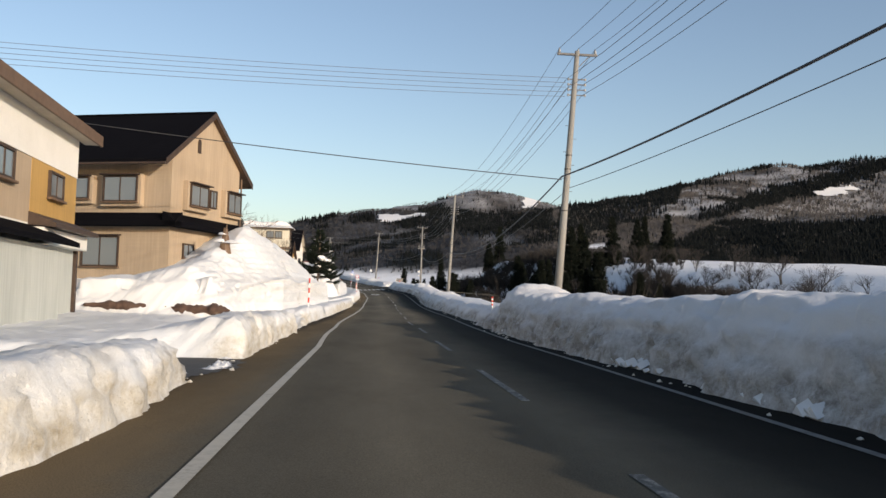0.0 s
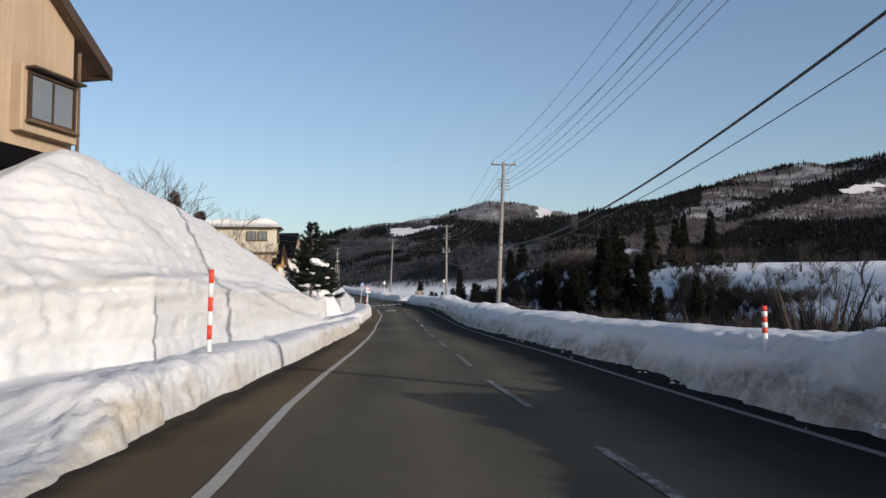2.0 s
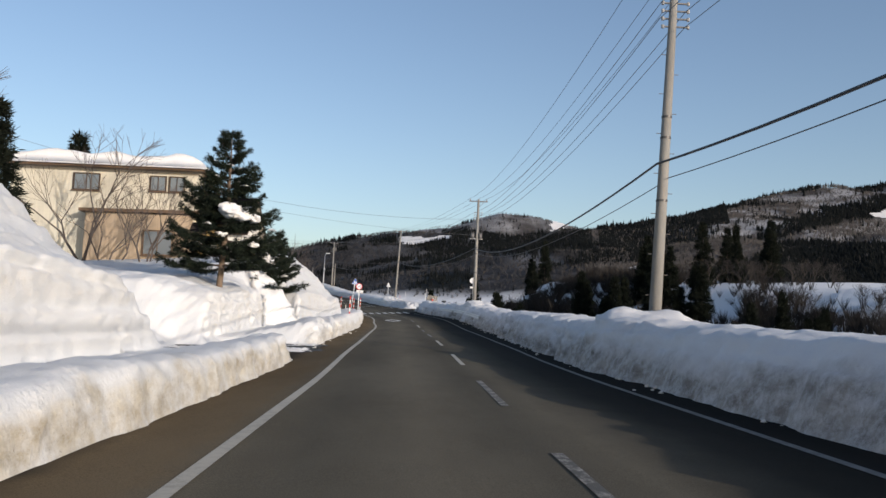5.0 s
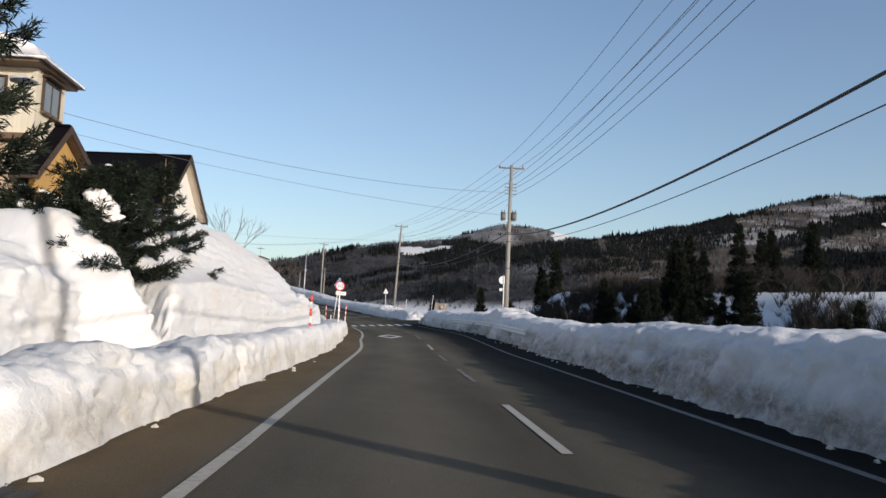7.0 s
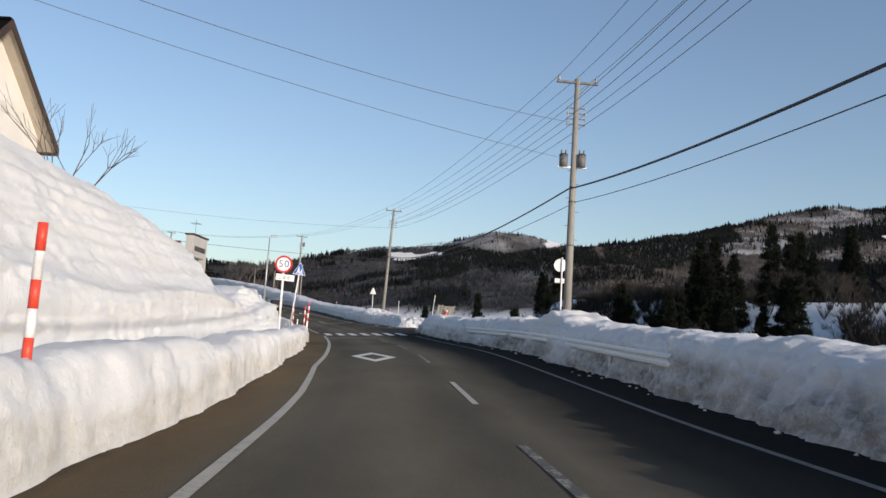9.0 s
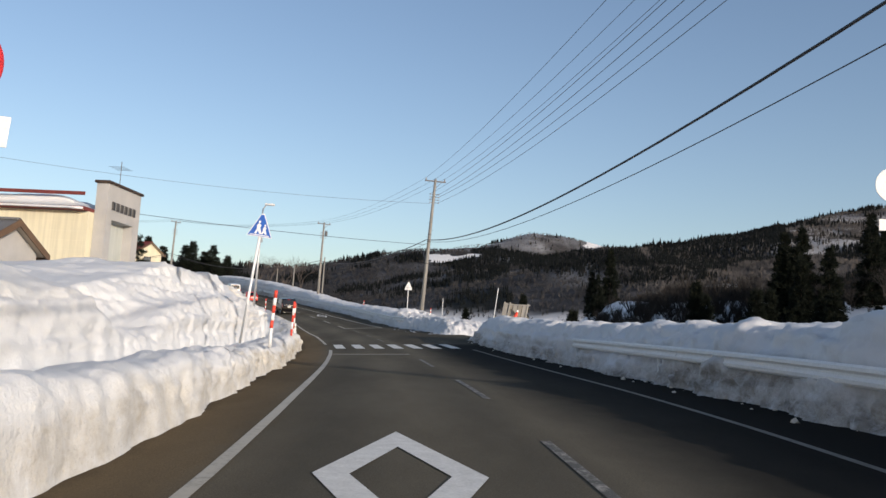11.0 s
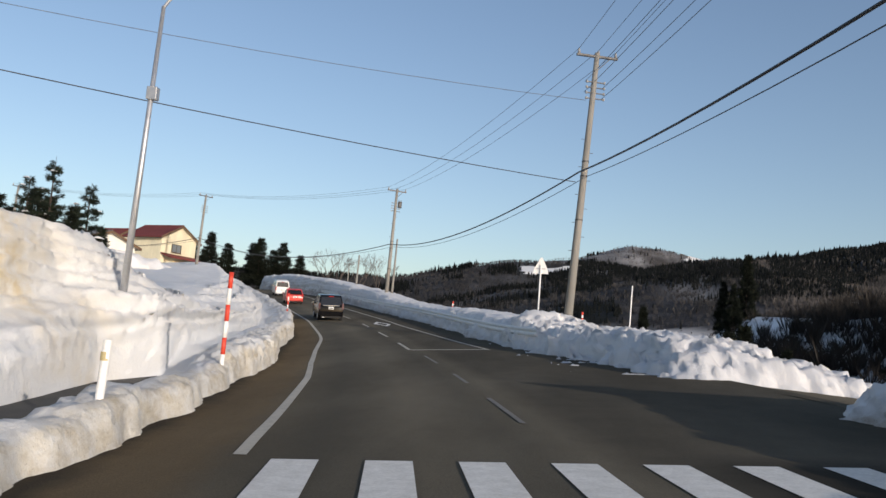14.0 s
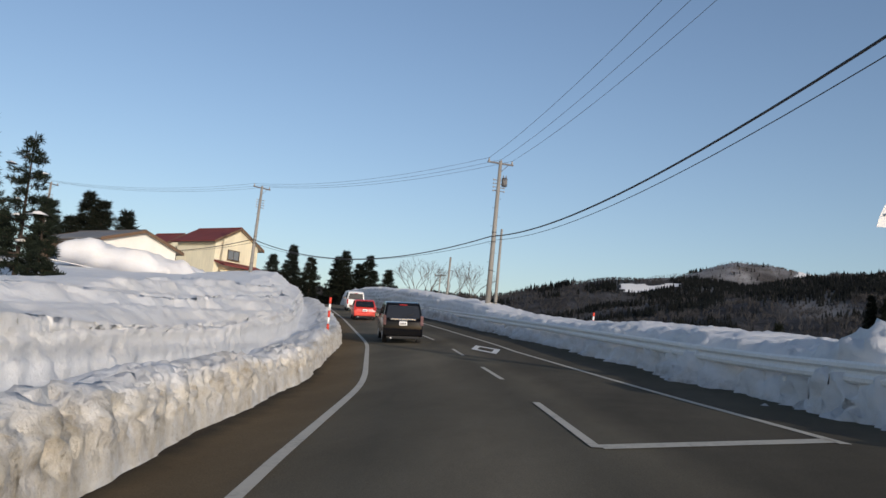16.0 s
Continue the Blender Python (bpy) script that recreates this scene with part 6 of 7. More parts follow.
# cream house behind the conifers, thick snow on its roof
e = thing("house", (-12.2, 126.7, 0), 0, "cream two-storey house with snow hanging over its flat eaves", "house", "houses beside the road")
part("wall", bm_box(-12.5, 0, 1.0, -0.2, 2.6, 11.0), CREAM, e, "cream boarded wall")
part("roof", bm_box(-13.2, -0.8, 11.0, 0.12, 3.0, 11.2, 0.02), TRIM_BROWN, e, "brown flat roof edge")
snow_cap("roof_snow", -13.3, 0.38, -0.95, 3.1, lambda x, y: 11.22 + 0 * x, 0.75, e, 141)["label"] = "thick rounded snow on the roof"
window_unit(e, "y-", -3.45, -2.5, 9.7, 10.6, -0.02)
window_unit(e, "y-", -2.2, -1.3, 9.7, 10.6, -0.02)
window_unit(e, "y-", -8.4, -6.8, 9.6, 10.6, -0.02)
window_unit(e, "x+", 0.5, 1.9, 9.6, 10.7, -0.18, hood=True)
house_body(e, 5.5, 6.4, 1.0, 7.2, 9.15, OCHRE, 1.9, name="annexe")
gable_roof(e, 5.5, 6.4, 6.95, 9.2, 0.7, 0.4, ROOF_DARK, 0.14, peak=1.9, verge=TRIM_DARK, soffit=TRIM_BROWN)
part("wall_panel", bm_box(0.0, 0.5, 1.0, 0.05, 4.9, 6.7), PALE_WALL, e, "pale lower wall panel")
part("corner_post", bm_box(-0.1, 5.9, 1.0, 0.10, 6.45, 7.2), PALE_WALL, e)
part("pent_roof", bm_prism([(0.1, 8.3), (0.1, 8.1), (-7.5, 8.0), (-7.5, 8.2)], 1.4, Matrix.Translation((0, -1.4, 0))), TRIM_BROWN, e, "brown pent roof")
part("wall", bm_box(-7.2, -1.0, 1.0, -0.6, 0, 8.02), TAN, e, "tan lower wall")
window_unit(e, "y-", -3.4, -1.6, 5.4, 6.9, -1.02, frame_mat=TRIM_BROWN)

# dark-roofed house sunk behind the snow wall
e = thing("house", (-12.95, 145.8, 0), -4, "pale house with a steep black roof behind the snow wall", "house", "houses beside the road")
house_body(e, 10, 6.9, 1.0, 9.35, 12.3, PALE_WALL, 3.2)
gable_roof(e, 10, 6.9, 8.85, 12.35, 0.55, 0.55, ROOF_DARK, 0.15, peak=3.2, verge=TRIM_DARK)
window_unit(e, "x+", 2.2, 4.2, 6.4, 7.6, 0.02)

# shop with a tall grey front and a low cream hall
e = thing("shop", (-12.6, 176.3, 0), -6, "small shop with a tall grey front wall and cream side", "shop")
bm = bm_box(-0.25, 1.95, 2.0, 0.25, 2.45, 8.85)
part("pier", bm, GREY_WALL, e, "grey rendered pier")
part("pier", bm_box(-0.25, 4.45, 2.0, 0.25, 5.0, 8.85), GREY_WALL, e, "grey rendered pier")
part("front_wall", bm_box(-0.25, 2.45, 7.42, 0.25, 4.45, 8.85), GREY_WALL, e, "grey rendered upper front")
part("front_wall", bm_box(-0.25, 2.45, 2.0, 0.25, 4.45, 5.2), GREY_WALL, e, "grey rendered lower front")
part("coping", bm_box(-0.32, 1.85, 8.85, 0.34, 5.1, 8.96, 0.02), TRIM_DARK, e)
part("shutter", bm_box(-0.25, 2.45, 5.2, -0.18, 4.45, 7.42), SHUTTER, e, "recessed grey shutter")
for i in range(6):                                # a shop name that stays plain bars
    part("sign_bar", bm_box(0.25, 2.35 + i * 0.38, 7.82, 0.30, 2.60 + i * 0.38, 8.16, 0.01), DARK_STEEL, e, "dark raised bar of the shop sign")
part("hall", bm_box(-14, 1.5, 2.0, -0.26, 4.9, 7.6), CREAM_WALL, e, "cream side wall")
part("roof", bm_box(-14.3, 1.1, 7.6, -0.26, 5.2, 7.74), ROOF_RED, e)
part("fascia", bm_box(-14.3, 1.04, 8.18, -0.26, 1.1, 8.32), ROOF_RED, e, "dark red roof edge")
snow_cap("roof_snow", -14.3, -0.3, 1.05, 5.2, lambda x, y: 7.74 + 0 * x, 0.50, e, 151)["label"] = "smooth snow lying on the hall roof"
part("aerial", bm_rod((-0.4, 4.2, 8.8), (-0.4, 4.2, 10.2), 0.015, 6), DARK_STEEL, e)
for k in range(4):
    part("aerial_rod", bm_rod((-0.75, 3.8 + 0.25 * k, 9.9), (-0.05, 3.8 + 0.25 * k, 9.9), 0.008, 5), DARK_STEEL, e)
e = thing("shed", (-13.2, 170.6, 0), -6, "grey metal shed with a pitched roof in the snow", "shed")
house_body(e, 6, 3.4, 2.0, 5.5, 6.3, GREY_WALL)
gable_roof(e, 6, 3.4, 5.35, 6.35, 0.3, 0.3, ROOF_GREY, 0.08)

# houses on the rise beyond the bend
RISE = -21
for nm, ox, oy, eave, ridge, W_, D_, wall, roof, text in (("farm_building", -48.8, 270.0, 13.2, 14.6, 8.0, 9.0, PALE_WALL, ROOF_GREY, "long low building with a grey metal roof on the rise"),
                                                        ("house", -48.2, 290.0, 16.2, 18.2, 6.5, 6.2, CREAM_WALL, ROOF_RED, "cream house with a dark red metal roof on the rise"),
                                                        ("house", -57.5, 296.0, 16.3, 17.9, 4.4, 4.2, CREAM_WALL, ROOF_RED, "smaller cream house with a dark red roof on the rise")):
    e = thing(nm, (ox, oy, 0), RISE, text, nm.replace("_", " "), "houses on the rise")
    house_body(e, D_, W_, 8.0, eave + 0.3, ridge - 0.05, wall)
    gable_roof(e, D_, W_, eave, ridge, 0.6, 0.45, roof, 0.14)
    if nm == "house":
        window_unit(e, "x+", W_ * 0.3, W_ * 0.55, eave - 1.6, eave - 0.6, 0.02)
        part("pent_roof", bm_prism([(0.0, eave - 1.9), (1.5, eave - 2.4), (1.5, eave - 2.55), (0.0, eave - 2.1)], W_), ROOF_RED, e, "low red pent roof")
    else:
        part("wall_panel", bm_box(-8.8, -0.05, 8.0, -0.4, -0.01, 13.1), TRIM_BROWN, e, "weathered brown wall boards")
ob = snow_cap("snow_mass", -44.0, -34.5, 256.5, 264.0, lambda x, y: 10.0 - 0.13 * (x + 44) + 0 * y, 1.6, None, 161)
tagged(ob, "huge smooth pillow of snow slid from a roof", "snow mass")


# ---------- trees ----------
def tuft_mesh(points, dirs, size, blades, seed):
    """Needle tufts: short narrow blades fanned round each twig end."""
    r = np.random.RandomState(seed)
    P, Dd = np.asarray(points, float), np.asarray(dirs, float)
    n = len(P)
    d = Dd[:, None, :] + r.normal(0, 0.75, (n, blades, 3))
    d /= np.linalg.norm(d, axis=2, keepdims=True)
    L = size * r.uniform(0.6, 1.25, (n, blades, 1))
    s = np.cross(d, r.normal(0, 1, (n, blades, 3)))
    s /= np.linalg.norm(s, axis=2, keepdims=True) + 1e-9
    base = P[:, None, :] + r.normal(0, size * 0.18, (n, blades, 3))
    tip = base + d * L
    mid = base + d * L * 0.45
    w = s * L * 0.075
    V = np.stack([base, mid + w, tip, mid - w], 2).reshape(-1, 3)
    i = np.arange(n * blades) * 4
    return V, np.concatenate([np.stack([i, i + 1, i + 2], 1), np.stack([i, i + 2, i + 3], 1)])


def tubes(segs, sides=5):
    V, F, b = [], [], 0
    for a, c, r0, r1 in segs:
        a, c = np.array(a, float), np.array(c, float)
        d = (c - a) / (np.linalg.norm(c - a) + 1e-9)
        s = np.cross(d, (0.31, 0.77, 0.55))
        s /= np.linalg.norm(s) + 1e-9
        w = np.cross(s, d)
        for p, r in ((a, r0), (c, r1)):
            for k in range(sides):
                q = 6.2832 * k / sides
                V.append(p + r * (math.cos(q) * s + math.sin(q) * w))
        for k in range(sides):
            j = (k + 1) % sides
            F.append((b + k, b + j, b + sides + j, b + sides + k))
        b += 2 * sides
    return V, F


def conifer(h, spread, seed, whorls=16, density=1.0, bare=0.12, snow=0.0, tuft=0.34, mat=NEEDLE):
    """Parts of a conifer: trunk with limbs, crown of needle tufts, and snow lying on the boughs."""
    r = random.Random(seed)
    segs = [((0, 0, 0), (0, 0, h), 0.014 * h + 0.03, 0.008)]
    pts, dirs, pads = [], [], []
    for i in range(whorls):
        f = bare + (1 - bare) * (i + r.uniform(-0.3, 0.3)) / whorls
        z = h * f
        length = spread * (1 - f) ** 0.85 + 0.016 * h
        turn = r.uniform(0, 6.283)
        arms = r.randint(5, 7)
        for k in range(arms):
            z = h * min(0.985, f + r.uniform(-0.5, 0.5) * (1 - bare) / whorls)
            a = turn + 6.283 * k / arms + r.uniform(-0.3, 0.3)
            ln = length * r.uniform(0.50, 1.18)
            droop = r.uniform(-0.30, 0.05) + 0.30 * f
            end = (ln * math.cos(a), ln * math.sin(a), z + ln * droop)
            segs.append(((0, 0, z), end, 0.006 * h * (1 - f) + 0.012, 0.006))
            steps = max(3, int(ln / 0.22 * density))
            for s in range(steps):
                g = 0.25 + 0.75 * (s + r.random()) / steps
                side = r.uniform(-1, 1) * 0.30 * ln * (1.1 - g)
                p = (end[0] * g - math.sin(a) * side, end[1] * g + math.cos(a) * side, z + ln * droop * g + r.uniform(-0.10, 0.08))
                pts.append(p)
                dirs.append((math.cos(a) * 0.8 - math.sin(a) * side * 0.6, math.sin(a) * 0.8 + math.cos(a) * side * 0.6, 0.25))
                if snow and r.random() < snow:
                    pads.append((p, r.uniform(0.14, 0.42)))
    return (tubes(segs[:1], 8), segs), tuft_mesh(pts, dirs, tuft, 20, seed), pads


def snow_pads(pads, seed):
    """Flattened lumps of snow on boughs, each an uneven little dome."""
    r = np.random.RandomState(seed)
    V, F, b = [], [], 0
    for (x, y, z), s in pads:
        n = 7
        V.append((x, y, z + 0.10 + s * 0.45))
        for q, (rad, zz) in enumerate(((0.6, 0.32), (1.0, 0.0))):
            for k in range(n):
                a = 6.2832 * k / n
                rr = s * rad * r.uniform(0.7, 1.3)
                V.append((x + rr * math.cos(a), y + rr * math.sin(a), z + 0.10 + s * zz * r.uniform(0.6, 1.2)))
        for k in range(n):
            j = (k + 1) % n
            F.append((b, b + 1 + k, b + 1 + j))
            F.append((b + 1 + k, b + 1 + n + k, b + 1 + n + j, b + 1 + j))
        b += 1 + 2 * n
    return V, F


def plant_conifer(x, y, z, h, spread, seed, label, snow=0.0, lean=(0, 0), **kw):
    e = thing("conifer", (x, y, z), 0, label, "tree", "conifers")
    ((tv, tf), segs), (nv, nf), pads = conifer(h, spread, seed, snow=snow, **kw)
    trunk = under(mesh_object("trunk", tv, tf, DARK_BARK, smooth=True), e, "dark brown trunk")
    tagged(under(mesh_object("limbs", *tubes(segs[1:], 4), DARK_BARK), trunk), kind="stuff")
    under(tri_object("crown", nv, nf, kw.get("mat", NEEDLE)), e, "dark green needles")
    if pads:
        tagged(under(mesh_object("bough_snow", *snow_pads(pads, seed), SNOW, smooth=True), e, "clumps of snow on the boughs"), kind="stuff")
    if lean != (0, 0):
        e.matrix_basis = pose(x, y, z, lean[0], lean[1], 0)
    return e


def spruce(h, spread, seed, whorls, bare, snow, reach=0.85, arms=(4, 6)):
    """Parts of a ragged spruce: every bough is a curved limb with side twigs, all clothed like bottle brushes."""
    r = random.Random(seed)
    trunk = [((0, 0, -0.6), (0.06 * h * 0.3, 0, h * 0.45), 0.017 * h + 0.03, 0.011 * h + 0.02), ((0.06 * h * 0.3, 0, h * 0.45), (0.03, 0, h), 0.011 * h + 0.02, 0.01)]
    limbs, pts, dirs, pads = [], [], [], []
    for i in range(whorls):
        f = bare + (1 - bare) * (i + r.uniform(-0.35, 0.35)) / whorls
        turn = r.uniform(0, 6.283)
        n = r.randint(*arms)
        for k in range(n):
            a = turn + 6.283 * k / n + r.uniform(-0.4, 0.4)
            ln = (spread * (1 - f) ** reach + 0.02 * h) * r.choice((0.55, 0.8, 0.95, 1.05, 1.2))
            z = h * min(0.985, f + r.uniform(-0.4, 0.4) * (1 - bare) / whorls)
            sag = r.uniform(-0.30, -0.05) + 0.45 * f
            ca, sa = math.cos(a), math.sin(a)
            at = lambda g: (ln * g * ca, ln * g * sa, z + ln * (sag * g + 0.30 * g * g * g))
            limbs.append((at(0), at(0.55), 0.005 * h * (1 - f) + 0.012, 0.010))
            limbs.append((at(0.55), at(1.0), 0.010, 0.004))
            steps = max(4, int(ln / 0.085))
            for s in range(steps):
                g = 0.22 + 0.78 * (s + r.random()) / steps
                p = at(g)
                pts.append(p)
                dirs.append((1.3 * ca, 1.3 * sa, 0.5 * g))
                if s % 2 == 0 and g < 0.97:
                    w = r.choice((-1, 1)) * r.uniform(0.6, 1.1)
                    tl = min(0.75, 0.42 * ln) * (1.08 - g) ** 0.6 * r.uniform(0.6, 1.2)
                    tx, ty = math.cos(a + w), math.sin(a + w)
                    m = max(2, int(tl / 0.075))
                    for q in range(1, m + 1):
                        e_ = tl * q / m
                        pts.append((p[0] + tx * e_, p[1] + ty * e_, p[2] - 0.12 * e_ + 0.25 * e_ * e_))
                        dirs.append((1.3 * tx, 1.3 * ty, 0.25))
                if r.random() < snow * (1.4 - f):
                    pads.append(((p[0], p[1], p[2] - 0.02), r.uniform(0.07, 0.24)))
    return trunk, limbs, pts, dirs, pads


def plant_spruce(x, y, z, h, spread, seed, label, whorls=13, bare=0.12, snow=0.03, size=0.15, heaps=(), lean=(0, 0), **kw):
    e = thing("conifer", (x, y, z), 0, label, "tree", "conifers")
    trunk, limbs, pts, dirs, pads = spruce(h, spread, seed, whorls, bare, snow, **kw)
    t = under(mesh_object("trunk", *tubes(trunk, 10), BARK, smooth=True), e, "brown trunk")
    for k in range(0, len(limbs), 2):
        under(mesh_object("limb", *tubes(limbs[k:k + 2], 5), DARK_BARK), t)
    under(tri_object("crown", *tuft_mesh(pts, dirs, size, 15, seed), NEEDLE), e, "dark green needles in ragged boughs")
    tagged(under(mesh_object("bough_snow", *snow_pads(pads, seed), SNOW, smooth=True), e, "clumps of snow on the boughs"), kind="stuff")
    for k, (hx, hy, hz, ra, rb, rc_) in enumerate(heaps):
        bm = bmesh.new()
        bmesh.ops.create_icosphere(bm, subdivisions=4, radius=1.0)
        for v in bm.verts:
            n = 1 + 0.55 * vnoise(v.co.x * 1.2 + 7 * k, v.co.y * 1.2, v.co.z * 1.2) + 0.28 * vnoise(v.co.x * 3.2, v.co.y * 3.2 + 3 * k, v.co.z * 3.2) + 0.10 * vnoise(v.co.x * 8, v.co.y * 8, v.co.z * 8)
            v.co = Vector((hx + ra * v.co.x * n, hy + rb * v.co.y * n, hz + rc_ * (v.co.z if v.co.z > 0 else 0.7 * v.co.z) * n))
        part("snow_heap", bm, SNOW, e, "large rounded clump of snow on a bough", True)
    e.matrix_basis = pose(x, y, z, lean[0], lean[1], 0)
    return e


plant_spruce(-6.85, 107.0, 2.75, 6.95, 2.85, 3, "dark conifer with snow on its boughs beside the drive", whorls=16, bare=0.15, snow=0.022, size=0.185, arms=(6, 8), lean=(0, 1.5),
             heaps=((0.55, -1.1, 3.2, 0.50, 0.45, 0.36), (0.95, -0.95, 3.08, 0.42, 0.4, 0.30), (1.3, -0.7, 3.0, 0.34, 0.36, 0.22), (1.45, -0.9, 1.9, 0.26, 0.22, 0.13), (0.2, -1.4, 2.2, 0.22, 0.2, 0.12)))
plant_spruce(-6.5, 117.3, 2.9, 2.85, 1.9, 5, "small dark conifer standing in the snow heap", whorls=12, bare=0.06, snow=0.03, size=0.17, reach=0.5, arms=(6, 8), heaps=((0.1, -0.45, 1.9, 0.36, 0.3, 0.34), (0.4, -0.55, 1.6, 0.28, 0.24, 0.22)))
plant_spruce(-8.2, 116.9, 2.8, 2.3, 1.5, 6, "low conifer half buried in the snow heap", whorls=11, bare=0.06, snow=0.03, size=0.17, reach=0.5, arms=(6, 8), lean=(4, 6), heaps=((0.0, -0.2, 1.8, 0.24, 0.22, 0.18),))
plant_spruce(-6.46, 122.3, 3.1, 3.95, 1.55, 7, "small pointed conifer standing in the snow heap", whorls=15, bare=0.05, snow=0.03, size=0.16, reach=0.9, arms=(5, 7))

for x, y, z, top, spread, sd in ((-29.7, 235.0, 6.6, 13.3, 1.7, 8), (-32.5, 235.2, 6.6, 15.0, 2.0, 9), (-34.6, 236.0, 6.7, 13.7, 2.0, 11), (-37.0, 234.5, 6.8, 13.4, 1.9, 12), (-28.4, 234.6, 6.4, 10.4, 1.2, 13)):
    plant_conifer(x, y, z, top - z, spread, sd, "dark conifer half buried at the edge of the snowy rise", 0.014, whorls=13, density=2.2, tuft=0.24, bare=0.04)

# a stand of cedars, built twice and copied
cedars = []
for sd in (21, 22, 23):
    ((tv, tf), segs), (nv, nf), pads = conifer(10.0, 2.5, sd, whorls=20, density=1.1, tuft=0.55, bare=0.02)
    e = thing("cedar", (0, 0, 0), 0, "dark straight cedar standing in snow", "tree", "cedars")
    under(mesh_object("trunk", tv, tf, DARK_BARK), e)
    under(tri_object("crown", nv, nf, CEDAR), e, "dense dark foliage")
    cedars.append(e)
rc = random.Random(4)
spots = []
for bx, az in ((-84.6, 27.3), (-80.5, 29.6), (-76.0, 27.5), (-72.4, 28.7), (-68.2, 29.0), (-64.4, 26.4), (-60.4, 28.3), (-58.4, 26.0)):
    spots.append((bx + rc.uniform(-1, 1), 400 + rc.uniform(-6, 6), az - 10.5, 1.05))
for x, y, top in ((-76.5, 311, 26.5), (-80.0, 313, 28.0), (-71.0, 309, 24.5), (-88, 315, 27), (-95, 330, 27), (-101, 322, 26), (-108, 345, 27), (-70, 345, 24), (-82, 350, 26)):
    spots.append((x, y, top - 13.6, 1.05))
made = 0
for x, y, z, s in spots:
    m = pose(x, y, z, rc.uniform(-1, 1), rc.uniform(-1, 1), rc.uniform(0, 360))
    src = cedars[made % 3]
    if made < 3:
        src.matrix_basis = m
    else:
        src = copy_thing(src, m)
    if y > 380:
        src.scale = (1.5, 1.5, 1.12)
    made += 1
# small conifers behind the snow wall
for x, y, z, k in ((-16.7, 107.1, 3.0, 0.76), (-19.0, 109.0, 3.0, 0.80), (-30.2, 152.9, 6.0, 1.25), (-33.5, 157.0, 6.0, 1.1)):
    c = copy_thing(cedars[made % 3], pose(x, y, z, 0, 0, rc.uniform(0, 360)))
    c.scale = (k, k, k)
    made += 1
# cedars along the river on the right, in tall clumps
for i in range(52):
    cx, cy, sx, sy, lo, hi = ((56, 292, 5, 9, 1.2, 1.8), (75, 306, 6, 9, 1.1, 1.8), (66, 268, 5, 8, 1.0, 1.7), (30, 300, 8, 20, 0.8, 1.5), (100, 320, 16, 20, 1.2, 1.9), (18, 345, 10, 12, 0.8, 1.4), (62, 205, 10, 16, 0.9, 1.3), (40, 420, 26, 24, 1.2, 1.9))[i % 8]
    x, y = cx + rc.uniform(-1, 1) * sx, cy + rc.uniform(-1, 1) * sy
    z = float(land(np.array([x]), np.array([y]))[0][0])
    c = copy_thing(cedars[i % 3], pose(x, y, z - 0.3, 0, 0, rc.uniform(0, 360)))
    k = rc.uniform(lo, hi)
    c.scale = (k * 0.85, k * 0.85, k)


def bare_tree(h, seed, limbs=5, depth=4, spread=0.55, thick=1.0):
    r = random.Random(seed)
    segs = []

    def grow(p, d, ln, rad, level):
        q = p + d * ln
        segs.append((tuple(p), tuple(q), rad, rad * 0.68))
        if level == 0:
            return
        for k in range(r.randint(2, 3) if level > 1 else 3):
            v = Vector((r.gauss(0, 1), r.gauss(0, 1), r.gauss(0.25, 0.6)))
            nd = (d + v.normalized() * spread * r.uniform(0.7, 1.3)).normalized()
            grow(q if k else p + d * ln * r.uniform(0.6, 1.0), nd, ln * r.uniform(0.62, 0.86), max(0.012 * thick, rad * 0.62), level - 1)

    for k in range(limbs):
        d = Vector((r.gauss(0, 0.35), r.gauss(0, 0.35), 1)).normalized()
        grow(Vector((r.uniform(-0.3, 0.3), r.uniform(-0.3, 0.3), 0)), d, h * 0.30, thick * (h * 0.016 + 0.01), depth)
    return tubes(segs, 4)


bares = []
for sd in (31, 32, 33):
    e = thing("bare_tree", (0, 0, 0), 0, "leafless grey-brown tree in the snow", "tree", "bare trees")
    under(mesh_object("crown", *bare_tree(7.0, sd, 3, 5, 0.55, 0.6), TWIG), e)
    bares.append(e)
made = 0
spots = [(-34.4 + 2.7 * i + rc.uniform(-0.6, 0.6), 330 + rc.uniform(-4, 4), 14.2, rc.uniform(0.9, 1.08)) for i in range(4)]
spots += [(-13.5 - 3.0 * i, 121.0 + rc.uniform(-2, 2), 3.4, 0.95) for i in range(2)]
spots += [(-18.0, 101.4, 3.2, 1.22), (-19.6, 104.0, 3.2, 1.15), (-17.0, 98.5, 3.2, 1.0), (-19.0, 98.0, 3.2, 1.5), (-20.8, 101.0, 3.2, 1.5), (-17.6, 95.0, 3.2, 1.25), (-17.7, 121.2, 4.2, 1.30)]
spots += [(-45 - 6 * i, 420, 16, 0.9) for i in range(4)]
for i in range(20):
    x, y = rc.uniform(26, 70), rc.uniform(60, 330)
    spots.append((x, y, float(land(np.array([x]), np.array([y]))[0][0]) - 0.2, rc.uniform(0.5, 1.05)))
for x, y, z, s in spots:
    m = pose(x, y, z, 0, 0, rc.uniform(0, 360))
    if made < 3:
        bares[made].matrix_basis = m
        c = bares[made]
    else:
        c = copy_thing(bares[made % 3], m)
    c.scale = (s, s, s)
    made += 1
